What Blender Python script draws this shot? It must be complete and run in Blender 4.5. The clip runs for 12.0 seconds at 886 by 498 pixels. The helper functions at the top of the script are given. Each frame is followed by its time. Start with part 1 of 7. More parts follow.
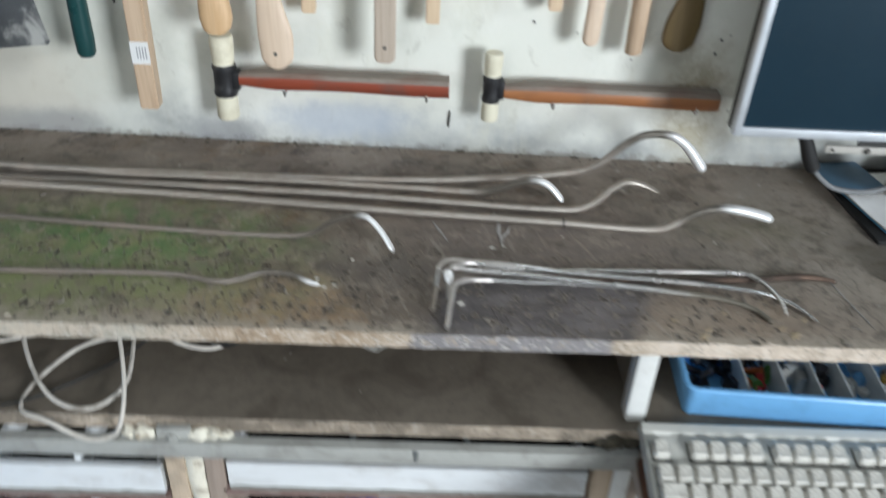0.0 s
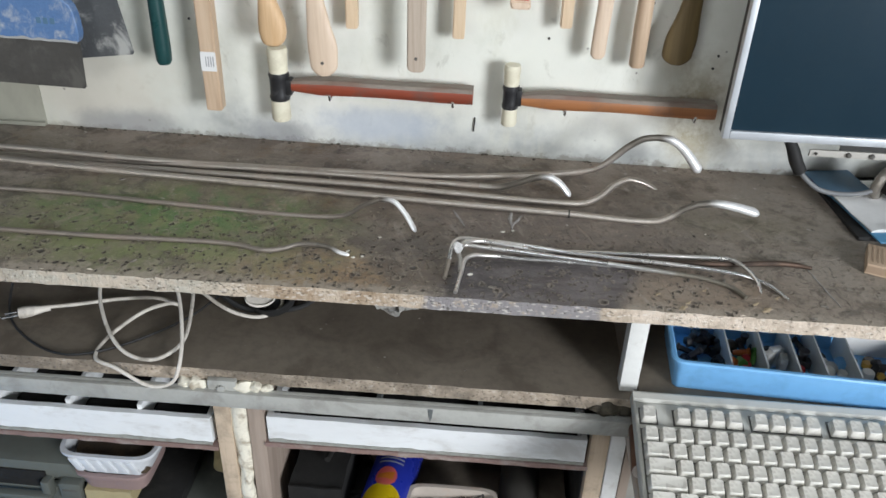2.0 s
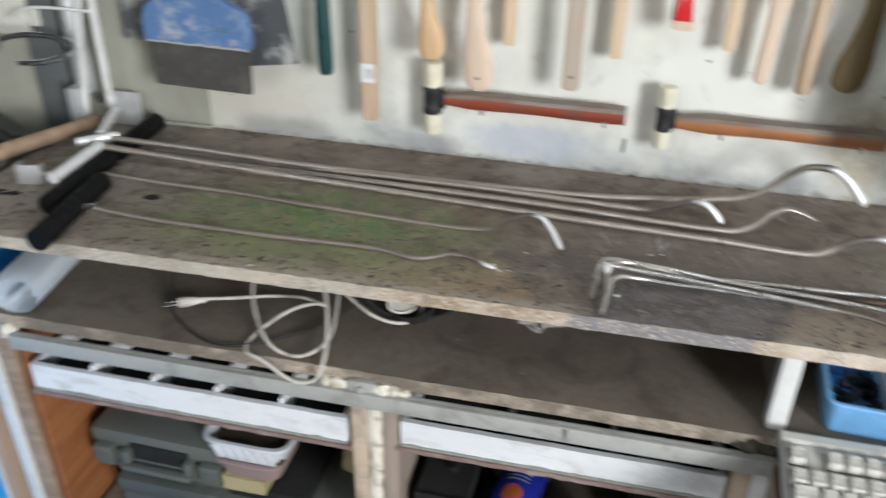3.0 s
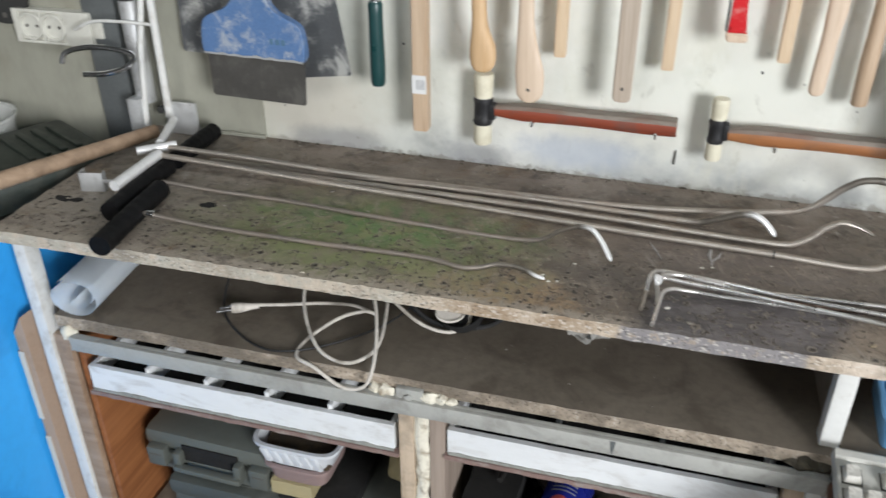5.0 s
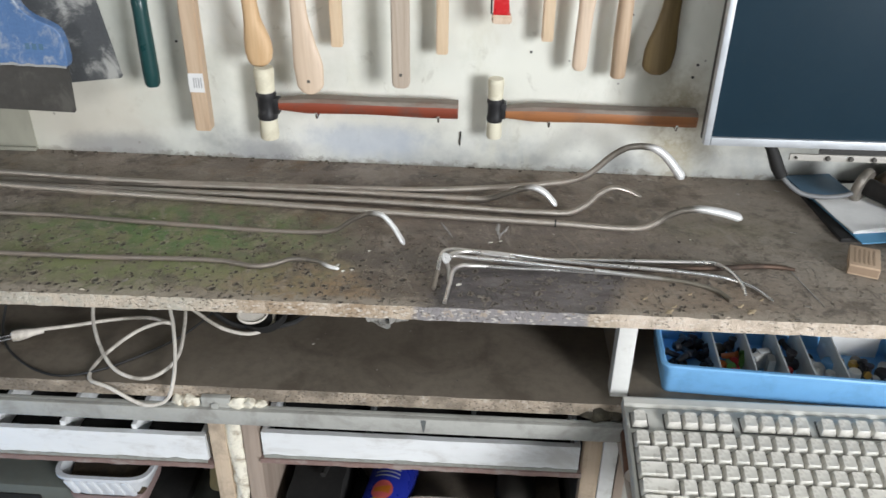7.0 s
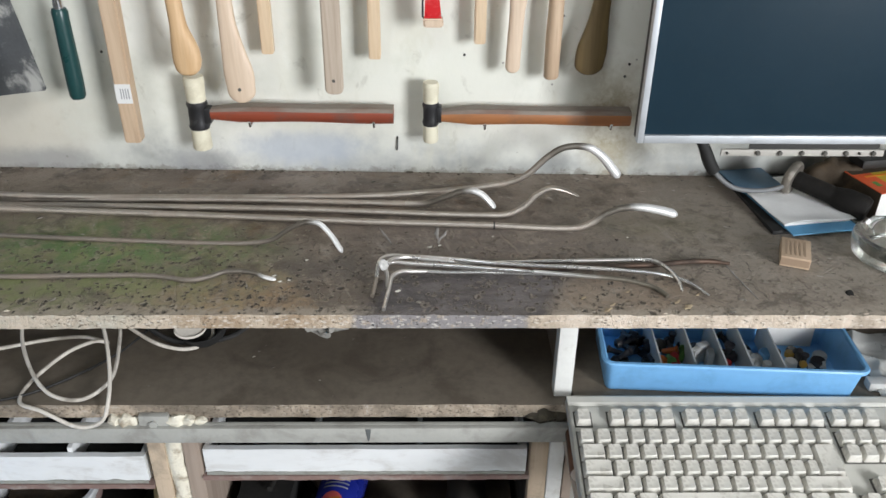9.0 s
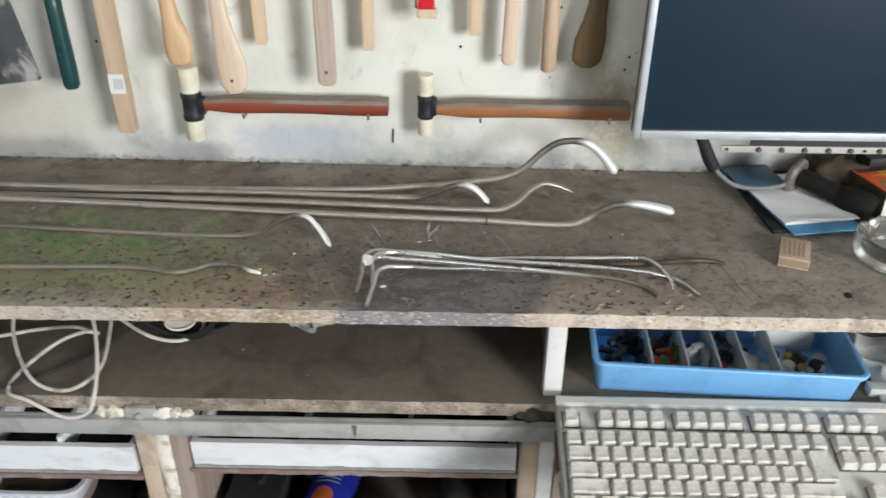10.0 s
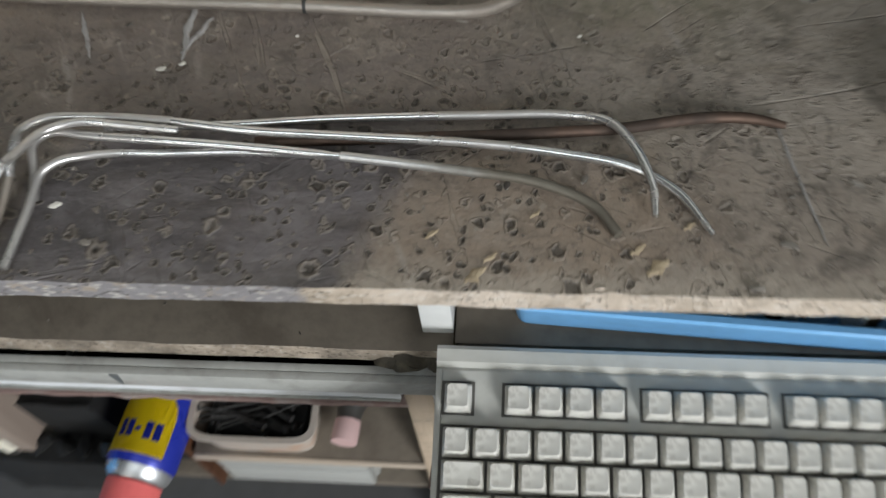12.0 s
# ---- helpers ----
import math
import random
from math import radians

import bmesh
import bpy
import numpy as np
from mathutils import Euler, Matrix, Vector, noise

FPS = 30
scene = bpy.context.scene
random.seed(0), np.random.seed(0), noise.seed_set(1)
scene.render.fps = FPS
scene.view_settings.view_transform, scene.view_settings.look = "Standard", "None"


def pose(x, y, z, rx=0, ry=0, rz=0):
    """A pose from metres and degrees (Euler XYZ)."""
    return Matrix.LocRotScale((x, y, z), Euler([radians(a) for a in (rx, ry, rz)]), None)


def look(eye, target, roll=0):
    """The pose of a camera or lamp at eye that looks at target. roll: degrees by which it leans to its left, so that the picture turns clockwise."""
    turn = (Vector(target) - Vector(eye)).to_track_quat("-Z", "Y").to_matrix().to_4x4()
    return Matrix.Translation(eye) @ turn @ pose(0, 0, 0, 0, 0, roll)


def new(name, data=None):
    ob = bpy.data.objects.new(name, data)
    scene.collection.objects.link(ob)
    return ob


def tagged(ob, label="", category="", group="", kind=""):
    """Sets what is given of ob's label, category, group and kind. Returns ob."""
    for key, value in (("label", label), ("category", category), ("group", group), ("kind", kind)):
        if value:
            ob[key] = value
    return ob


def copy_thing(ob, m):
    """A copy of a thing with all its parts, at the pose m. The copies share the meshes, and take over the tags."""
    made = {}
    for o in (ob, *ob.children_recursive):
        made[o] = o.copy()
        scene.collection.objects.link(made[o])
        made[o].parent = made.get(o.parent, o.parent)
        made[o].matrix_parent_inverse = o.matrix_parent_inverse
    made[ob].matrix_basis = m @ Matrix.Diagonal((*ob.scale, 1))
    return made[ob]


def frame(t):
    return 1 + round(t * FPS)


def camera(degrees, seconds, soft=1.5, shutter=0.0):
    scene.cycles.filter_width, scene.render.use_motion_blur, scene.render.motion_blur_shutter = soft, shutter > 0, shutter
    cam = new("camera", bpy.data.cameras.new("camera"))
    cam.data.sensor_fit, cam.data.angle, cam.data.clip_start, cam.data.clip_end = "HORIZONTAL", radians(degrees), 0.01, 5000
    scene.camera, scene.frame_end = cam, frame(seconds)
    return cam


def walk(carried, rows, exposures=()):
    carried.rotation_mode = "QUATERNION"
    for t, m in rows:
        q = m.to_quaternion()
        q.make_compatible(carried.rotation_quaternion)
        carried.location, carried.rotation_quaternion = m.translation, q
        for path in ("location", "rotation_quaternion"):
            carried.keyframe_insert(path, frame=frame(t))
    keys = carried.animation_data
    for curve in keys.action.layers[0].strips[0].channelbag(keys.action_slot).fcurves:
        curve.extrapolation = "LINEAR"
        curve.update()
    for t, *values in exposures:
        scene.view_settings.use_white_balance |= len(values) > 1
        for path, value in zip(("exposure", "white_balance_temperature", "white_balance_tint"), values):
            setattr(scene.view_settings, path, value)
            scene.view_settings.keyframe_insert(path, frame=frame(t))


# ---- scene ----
cam = camera(56.8, 12.0, soft=1.5, shutter=0.75)
PATH = [
    (0, (0.055, 0.133, 1.336), (0.114, 1.781, 0.204), 3.3),
    (0.5, (0.165, 0.042, 1.342), (0.059, 1.663, 0.176), 0.9),
    (1, (0.153, -0.009, 1.354), (0.038, 1.688, 0.302), 0.5),
    (1.5, (0.118, -0.009, 1.349), (0.03, 1.678, 0.278), 2.0),
    (2, (0.107, -0.004, 1.347), (0.015, 1.695, 0.295), 2.1),
    (2.5, (0.1, -0.004, 1.347), (-0.063, 1.695, 0.303), 1.7),
    (3, (0.073, -0.015, 1.345), (-0.301, 1.664, 0.325), 0.9),
    (3.2, (0.063, -0.02, 1.348), (-0.381, 1.65, 0.34), 0.9),
    (4.8, (0.064, -0.024, 1.352), (-0.436, 1.635, 0.353), -0.1),
    (5, (0.069, -0.024, 1.348), (-0.413, 1.641, 0.35), -0.2),
    (5.5, (0.08, -0.019, 1.343), (-0.287, 1.673, 0.342), 0.3),
    (6, (0.094, -0.015, 1.343), (-0.146, 1.689, 0.325), 0.7),
    (6.5, (0.112, -0.016, 1.346), (-0.032, 1.703, 0.334), 0.8),
    (7, (0.115, -0.018, 1.346), (0.034, 1.705, 0.334), 0.8),
    (7.5, (0.121, -0.016, 1.347), (0.065, 1.717, 0.351), 0.4),
    (7.7, (0.124, -0.014, 1.348), (0.099, 1.719, 0.349), 0.6),
    (9.5, (0.139, -0.007, 1.344), (0.175, 1.719, 0.335), 0.7),
    (10, (0.174, 0.005, 1.342), (0.146, 1.723, 0.319), 0.4),
    (10.5, (0.255, 0.026, 1.326), (0.205, 1.728, 0.276), 1.1),
    (10.7, (0.278, 0.054, 1.321), (0.286, 1.712, 0.201), 1.5),
    (11, (0.32, 0.137, 1.292), (0.365, 1.737, 0.092), 1.4),
    (11.3, (0.327, 0.26, 1.275), (0.463, 1.732, -0.072), 3.4),
    (11.5, (0.33, 0.338, 1.257), (0.376, 1.665, -0.239), 0.6),
    (11.7, (0.304, 0.416, 1.239), (0.300, 1.618, -0.360), -0.8),
    (11.8, (0.307, 0.455, 1.221), (0.286, 1.605, -0.415), -1.0),
    (12, (0.342, 0.521, 1.201), (0.167, 1.528, -0.518), -7.4),
]
walk(cam, [(t, look(eye, target, roll)) for t, eye, target, roll in PATH], exposures=[(0, -0.06, 6120, 7.0), (1, -0.05, 6240, 8.5), (2, -0.04, 6330, 9.5), (3, 0.0, 6420, 10.0), (7.5, 0.0, 6500, 10.0), (10.4, -0.02, 6600, 10.0), (11, -0.02, 6700, 10.5), (11.5, -0.13, 6700, 10.0), (12, -0.28, 6450, 8.5)])

# ---- light ----
world = bpy.data.worlds.new("world")
scene.world = world
world.use_nodes = True
sky = world.node_tree.nodes.new("ShaderNodeTexSky")
sky.sky_type, sky.sun_disc = "NISHITA", False
sky.sun_elevation, sky.sun_rotation = radians(40), radians(110)
world.node_tree.links.new(sky.outputs["Color"], world.node_tree.nodes["Background"].inputs["Color"])
world.node_tree.nodes["Background"].inputs["Strength"].default_value = 0.05


def area(name, m, width, height, watts, colour):
    lamp = bpy.data.lights.new(name, "AREA")
    lamp.shape, lamp.size, lamp.size_y = "RECTANGLE", width, height
    lamp.energy, lamp.color = watts, colour
    ob = new(name, lamp)
    ob.matrix_world = m
    return ob


# daylight through the side window, plus two added fill lamps, above and in front
area("window_daylight", look((2.50, -2.20, 1.76), (0.1, 0.95, 0.97)), 0.98, 1.24, 185, (0.945, 0.968, 1.0))
area("roof_fill_lamp", look((-0.10, -0.55, 2.46), (-0.10, -0.40, 0.0)), 1.1, 0.7, 12, (0.90, 0.96, 1.0))
area("front_fill_lamp", look((-1.55, -2.70, 1.62), (-0.6, 0.8, 0.75)), 1.4, 1.0, 21, (1.0, 0.975, 0.94))


# ---- materials ----
def shader(name):
    mat = bpy.data.materials.new(name)
    mat.use_nodes = True
    nt = mat.node_tree
    return mat, nt, nt.nodes["Principled BSDF"]


def noise_tex(nt, vec, scale, detail=4.0, rough=0.6, distort=0.0):
    n = nt.nodes.new("ShaderNodeTexNoise")
    n.inputs["Scale"].default_value, n.inputs["Detail"].default_value = scale, detail
    n.inputs["Roughness"].default_value, n.inputs["Distortion"].default_value = rough, distort
    nt.links.new(vec, n.inputs["Vector"])
    return n.outputs["Fac"]


def ramp(nt, fac, lo, hi, a=0.0, b=1.0):
    n = nt.nodes.new("ShaderNodeMapRange")
    n.interpolation_type = "SMOOTHSTEP"
    for k, v in zip(("From Min", "From Max", "To Min", "To Max"), (lo, hi, a, b)):
        n.inputs[k].default_value = v
    nt.links.new(fac, n.inputs["Value"])
    return n.outputs["Result"]


def blend(nt, fac, a, b, kind="MIX"):
    n = nt.nodes.new("ShaderNodeMix")
    n.data_type, n.blend_type = "RGBA", kind
    if isinstance(fac, (int, float)):
        n.inputs[0].default_value = fac
    else:
        nt.links.new(fac, n.inputs[0])
    for slot, v in ((6, a), (7, b)):
        if isinstance(v, tuple):
            n.inputs[slot].default_value = (*v, 1)
        else:
            nt.links.new(v, n.inputs[slot])
    return n.outputs[2]


def calc(nt, op, a, b=None):
    n = nt.nodes.new("ShaderNodeMath")
    n.operation = op
    for k, v in enumerate((a, b)):
        if v is None:
            continue
        if isinstance(v, (int, float)):
            n.inputs[k].default_value = v
        else:
            nt.links.new(v, n.inputs[k])
    return n.outputs[0]


def coords(nt, stretch=(1, 1, 1), kind="Object"):
    tc = nt.nodes.new("ShaderNodeTexCoord")
    mp = nt.nodes.new("ShaderNodeMapping")
    mp.inputs["Scale"].default_value = stretch
    nt.links.new(tc.outputs[kind], mp.inputs["Vector"])
    return mp.outputs["Vector"]


def relief(nt, bsdf, height, strength, distance=0.002):
    n = nt.nodes.new("ShaderNodeBump")
    n.inputs["Strength"].default_value, n.inputs["Distance"].default_value = strength, distance
    nt.links.new(height, n.inputs["Height"])
    nt.links.new(n.outputs["Normal"], bsdf.inputs["Normal"])


def tone(c, k):
    return tuple(min(1.0, max(0.0, v * k)) for v in c)


def surf(name, col, var=0.18, scale=25.0, rough=0.6, metal=0.0, bump=0.2, dirt=None, amount=0.5, dirt_scale=9.0, stretch=(1, 1, 1), spread=0.06):
    """A worn surface: two scales of tone, patches of dirt, fine relief and uneven gloss."""
    mat, nt, bsdf = shader(name)
    vec = coords(nt, stretch)
    info = nt.nodes.new("ShaderNodeObjectInfo")
    big, fine = noise_tex(nt, vec, scale), noise_tex(nt, vec, scale * 9, 3.0)
    c = blend(nt, big, tone(col, 1 - var), tone(col, 1 + var))
    c = blend(nt, ramp(nt, fine, 0.35, 0.75, 0, 0.5), c, tone(col, 1 - 1.5 * var))
    if spread:
        c = blend(nt, calc(nt, "MULTIPLY", info.outputs["Random"], spread * 4), c, tone(col, 1 - 2 * spread))
    if dirt:
        spots = ramp(nt, noise_tex(nt, vec, dirt_scale, 6.0, 0.65, 0.4), 0.48, 0.68, 0, amount)
        c = blend(nt, spots, c, dirt)
    nt.links.new(c, bsdf.inputs["Base Color"])
    nt.links.new(ramp(nt, big, 0.3, 0.7, max(0.03, rough - 0.08), min(1, rough + 0.1)), bsdf.inputs["Roughness"])
    bsdf.inputs["Metallic"].default_value = metal
    if bump:
        relief(nt, bsdf, fine, bump, 0.0008)
    return mat


def wood(name, col, dark, along="z", scale=60.0, rough=0.5, dirt=None, amount=0.4):
    mat, nt, bsdf = shader(name)
    stretch = {"x": (0.06, 1, 1), "y": (1, 0.06, 1), "z": (1, 1, 0.06)}[along]
    vec = coords(nt, stretch)
    grain, fibre = noise_tex(nt, vec, scale, 5.0, 0.6, 0.8), noise_tex(nt, vec, scale * 7, 3.0)
    info = nt.nodes.new("ShaderNodeObjectInfo")
    c = blend(nt, ramp(nt, grain, 0.35, 0.72), col, dark)
    c = blend(nt, ramp(nt, fibre, 0.45, 0.8, 0, 0.35), c, tone(dark, 0.8))
    c = blend(nt, calc(nt, "MULTIPLY", info.outputs["Random"], 0.22), c, tone(dark, 0.9))
    if dirt:
        c = blend(nt, ramp(nt, noise_tex(nt, coords(nt), 22, 5.0, 0.7), 0.45, 0.7, 0, amount), c, dirt)
    nt.links.new(c, bsdf.inputs["Base Color"])
    nt.links.new(ramp(nt, grain, 0.3, 0.7, rough - 0.06, rough + 0.12), bsdf.inputs["Roughness"])
    relief(nt, bsdf, fibre, 0.2, 0.0006)
    return mat


def patch(nt, xyz, cx, cy, rx, ry, soft=0.5, wobble=None, amount=0.35):
    """A soft-edged stain with an uneven rim, in metres on the bench."""
    dx = calc(nt, "DIVIDE", calc(nt, "SUBTRACT", xyz.outputs[0], cx), rx)
    dy = calc(nt, "DIVIDE", calc(nt, "SUBTRACT", xyz.outputs[1], cy), ry)
    d = calc(nt, "SQRT", calc(nt, "ADD", calc(nt, "MULTIPLY", dx, dx), calc(nt, "MULTIPLY", dy, dy)))
    if wobble is not None:
        d = calc(nt, "ADD", d, calc(nt, "MULTIPLY", calc(nt, "SUBTRACT", wobble, 0.5), amount * 4))
    return ramp(nt, d, 1 - soft, 1 + soft * 0.4, 1, 0)


def slab_between(nt, value, lo, hi, soft):
    return calc(nt, "MULTIPLY", ramp(nt, value, lo - soft, lo + soft), ramp(nt, value, hi - soft, hi + soft, 1, 0))


def cells(nt, vec, scale, feature="F1"):
    v = nt.nodes.new("ShaderNodeTexVoronoi")
    v.feature = feature
    v.inputs["Scale"].default_value = scale
    nt.links.new(vec, v.inputs["Vector"])
    return v


def warped(nt, vec, scale, amount):
    """Coordinates shifted by noise, for shapes with ragged rims."""
    wob = nt.nodes.new("ShaderNodeTexNoise")
    wob.inputs["Scale"].default_value, wob.inputs["Detail"].default_value = scale, 4.0
    nt.links.new(vec, wob.inputs["Vector"])
    small, total = nt.nodes.new("ShaderNodeVectorMath"), nt.nodes.new("ShaderNodeVectorMath")
    small.operation, total.operation = "SCALE", "ADD"
    small.inputs[3].default_value = amount
    nt.links.new(wob.outputs["Color"], small.inputs[0])
    nt.links.new(vec, total.inputs[0])
    nt.links.new(small.outputs[0], total.inputs[1])
    return total.outputs[0]


def turned(nt, degrees, stretch):
    tc, spin, mp = nt.nodes.new("ShaderNodeTexCoord"), nt.nodes.new("ShaderNodeMapping"), nt.nodes.new("ShaderNodeMapping")
    spin.inputs["Rotation"].default_value = (0, 0, radians(degrees))
    mp.inputs["Scale"].default_value = stretch
    nt.links.new(tc.outputs["Object"], spin.inputs["Vector"])
    nt.links.new(spin.outputs["Vector"], mp.inputs["Vector"])
    return mp.outputs["Vector"]


def bench_top():
    mat, nt, bsdf = shader("worn_bench_board")
    vec = coords(nt)
    xyz = nt.nodes.new("ShaderNodeSeparateXYZ")
    nt.links.new(vec, xyz.inputs[0])
    mid, fine, large = noise_tex(nt, vec, 30, 7.0, 0.68), noise_tex(nt, vec, 260, 4.0, 0.7), noise_tex(nt, vec, 8, 5.0, 0.6)
    smear = noise_tex(nt, coords(nt, (0.4, 1, 1)), 38, 7.0, 0.72, 0.7)
    speck = noise_tex(nt, vec, 95, 5.0, 0.75)
    c = blend(nt, ramp(nt, large, 0.33, 0.66), (0.170, 0.133, 0.104), (0.305, 0.250, 0.202))
    # dusty beige towards both ends, the left raised to make up for lamp falloff
    c = blend(nt, calc(nt, "MULTIPLY", patch(nt, xyz, -0.64, 0.88, 0.19, 0.22, 0.7, large), 0.85), c, (0.330, 0.295, 0.250))
    c = blend(nt, calc(nt, "MULTIPLY", patch(nt, xyz, 0.66, 0.86, 0.38, 0.20, 0.7, large), 0.85), c, (0.350, 0.308, 0.258))
    c = blend(nt, ramp(nt, smear, 0.47, 0.68, 0, 0.75), c, (0.262, 0.222, 0.172))
    c = blend(nt, ramp(nt, mid, 0.50, 0.66, 0, 0.55), c, (0.070, 0.054, 0.042))
    rusty = calc(nt, "MULTIPLY", ramp(nt, noise_tex(nt, vec, 13, 6.0, 0.7), 0.52, 0.66), calc(nt, "MULTIPLY", ramp(nt, speck, 0.40, 0.62, 0.1, 0.7), ramp(nt, xyz.outputs[0], 0.15, 0.40, 1, 0.25)))
    c = blend(nt, rusty, c, (0.205, 0.125, 0.065))
    # brown bare board near the front, left of the middle
    bare = calc(nt, "MULTIPLY", patch(nt, xyz, -0.05, 0.740, 0.15, 0.055, 0.8, mid, 0.4), ramp(nt, speck, 0.36, 0.60, 0.25, 0.95))
    c = blend(nt, bare, c, (0.340, 0.232, 0.135))
    # green growth in two tones
    grow = calc(nt, "MULTIPLY", patch(nt, xyz, -0.28, 0.81, 0.25, 0.13, 0.8, mid, 0.3), ramp(nt, noise_tex(nt, vec, 19, 7.0, 0.72), 0.36, 0.56, 0.2, 0.92))
    c = blend(nt, grow, c, (0.215, 0.250, 0.100))
    moss = calc(nt, "MULTIPLY", patch(nt, xyz, -0.25, 0.85, 0.20, 0.07, 0.9, mid, 0.3), ramp(nt, noise_tex(nt, vec, 42, 6.0, 0.7), 0.44, 0.57, 0, 0.9))
    c = blend(nt, moss, c, (0.092, 0.185, 0.058))
    c = blend(nt, calc(nt, "MULTIPLY", patch(nt, xyz, 0.42, 0.90, 0.10, 0.05, 0.9, mid, 0.3), ramp(nt, mid, 0.4, 0.6, 0.1, 0.5)), c, (0.200, 0.195, 0.120))
    # dark oil in the middle
    oil = calc(nt, "MULTIPLY", patch(nt, xyz, 0.17, 0.850, 0.22, 0.085, 0.7, mid, 0.3), ramp(nt, smear, 0.35, 0.62, 0.92, 0.5))
    c = blend(nt, oil, c, (0.165, 0.138, 0.124))
    edge = calc(nt, "ADD", calc(nt, "ADD", xyz.outputs[0], calc(nt, "MULTIPLY", xyz.outputs[1], 0.62)), calc(nt, "MULTIPLY", calc(nt, "SUBTRACT", mid, 0.5), 0.05))
    dark_field = calc(nt, "MULTIPLY", slab_between(nt, edge, 0.455, 0.585, 0.010), ramp(nt, calc(nt, "ADD", xyz.outputs[1], calc(nt, "MULTIPLY", mid, 0.05)), 0.862, 0.825, 0, 0.72))
    c = blend(nt, dark_field, c, (0.100, 0.086, 0.074))
    # browner bare board to the right of the paint
    c = blend(nt, calc(nt, "MULTIPLY", patch(nt, xyz, 0.355, 0.735, 0.11, 0.065, 0.6, mid, 0.4), ramp(nt, smear, 0.33, 0.62, 0.35, 0.95)), c, (0.310, 0.240, 0.180))
    # chalky splashes, scratches and crackle
    splash = calc(nt, "MULTIPLY", patch(nt, xyz, 0.40, 0.79, 0.22, 0.12, 0.9, mid), ramp(nt, noise_tex(nt, coords(nt, (1, 0.5, 1)), 85, 6.0, 0.78, 1.4), 0.55, 0.68, 0, 0.75))
    c = blend(nt, splash, c, (0.37, 0.315, 0.245))
    lines = None
    for angle in (24, -38, 71, -12):
        s = ramp(nt, noise_tex(nt, turned(nt, angle, (0.07, 1, 1)), 150, 2.0, 0.5, 0.8), 0.69, 0.73)
        lines = s if lines is None else calc(nt, "MAXIMUM", lines, s)
    c = blend(nt, calc(nt, "MULTIPLY", lines, ramp(nt, large, 0.4, 0.62, 0.0, 0.5)), c, (0.36, 0.31, 0.25))
    crack = ramp(nt, cells(nt, warped(nt, vec, 45, 0.03), 24, "DISTANCE_TO_EDGE").outputs["Distance"], 0.012, 0.035, 1, 0)
    crack = calc(nt, "MULTIPLY", crack, calc(nt, "MULTIPLY", patch(nt, xyz, 0.50, 0.78, 0.20, 0.12, 0.8, mid), ramp(nt, speck, 0.45, 0.6)))
    c = blend(nt, calc(nt, "MULTIPLY", crack, 0.7), c, (0.05, 0.042, 0.034))
    fleck = cells(nt, warped(nt, turned(nt, 30, (0.8, 1.5, 1)), 120, 0.012), 30)
    c = blend(nt, calc(nt, "MULTIPLY", ramp(nt, fleck.outputs["Distance"], 0.07, 0.11, 0.85, 0), ramp(nt, fleck.outputs["Color"], 0.56, 0.60)), c, (0.46, 0.43, 0.38))
    worn = calc(nt, "MULTIPLY", ramp(nt, calc(nt, "ADD", xyz.outputs[1], calc(nt, "MULTIPLY", calc(nt, "SUBTRACT", speck, 0.5), 0.05)), 0.724, 0.706), 0.8)
    c = blend(nt, worn, c, (0.40, 0.345, 0.28))
    grit = cells(nt, warped(nt, vec, 140, 0.010), 95)
    c = blend(nt, calc(nt, "MULTIPLY", ramp(nt, grit.outputs["Distance"], 0.12, 0.20, 0.8, 0), ramp(nt, grit.outputs["Color"], 0.55, 0.59)), c, (0.36, 0.31, 0.25))
    # chalky blotches, dark soaked patches and long wipes
    chalk = ramp(nt, noise_tex(nt, warped(nt, vec, 20, 0.05), 17, 8.0, 0.74, 0.9), 0.53, 0.66, 0, 0.50)
    c = blend(nt, chalk, c, (0.40, 0.345, 0.285))
    soak = ramp(nt, noise_tex(nt, warped(nt, vec, 24, 0.04), 21, 7.0, 0.70, 0.6), 0.53, 0.65, 0, 0.50)
    c = blend(nt, soak, c, (0.052, 0.043, 0.037))
    wipe = ramp(nt, noise_tex(nt, turned(nt, 68, (0.16, 1, 1)), 46, 5.0, 0.7, 0.5), 0.58, 0.68, 0, 0.4)
    c = blend(nt, calc(nt, "MULTIPLY", wipe, ramp(nt, large, 0.42, 0.6)), c, (0.44, 0.40, 0.35))
    # grey-violet paint near the front edge
    slant = calc(nt, "SUBTRACT", xyz.outputs[0], calc(nt, "MULTIPLY", calc(nt, "SUBTRACT", xyz.outputs[1], 0.70), 0.45))
    ragged = calc(nt, "ADD", slant, calc(nt, "MULTIPLY", calc(nt, "SUBTRACT", mid, 0.5), 0.05))
    paint = calc(nt, "MULTIPLY", slab_between(nt, ragged, 0.055, 0.255, 0.013), ramp(nt, xyz.outputs[1], 0.825, 0.775, 0.0, 0.85))
    c = blend(nt, paint, c, blend(nt, ramp(nt, smear, 0.35, 0.7), (0.055, 0.050, 0.053), (0.190, 0.173, 0.182)))
    # pits of all sizes, thick in the front half and rare behind
    front = calc(nt, "MULTIPLY", ramp(nt, xyz.outputs[1], 0.91, 0.79, 0.10, 1), ramp(nt, calc(nt, "ADD", xyz.outputs[0], calc(nt, "MULTIPLY", large, 0.2)), 0.42, 0.58, 1, 0.35))
    pits = None
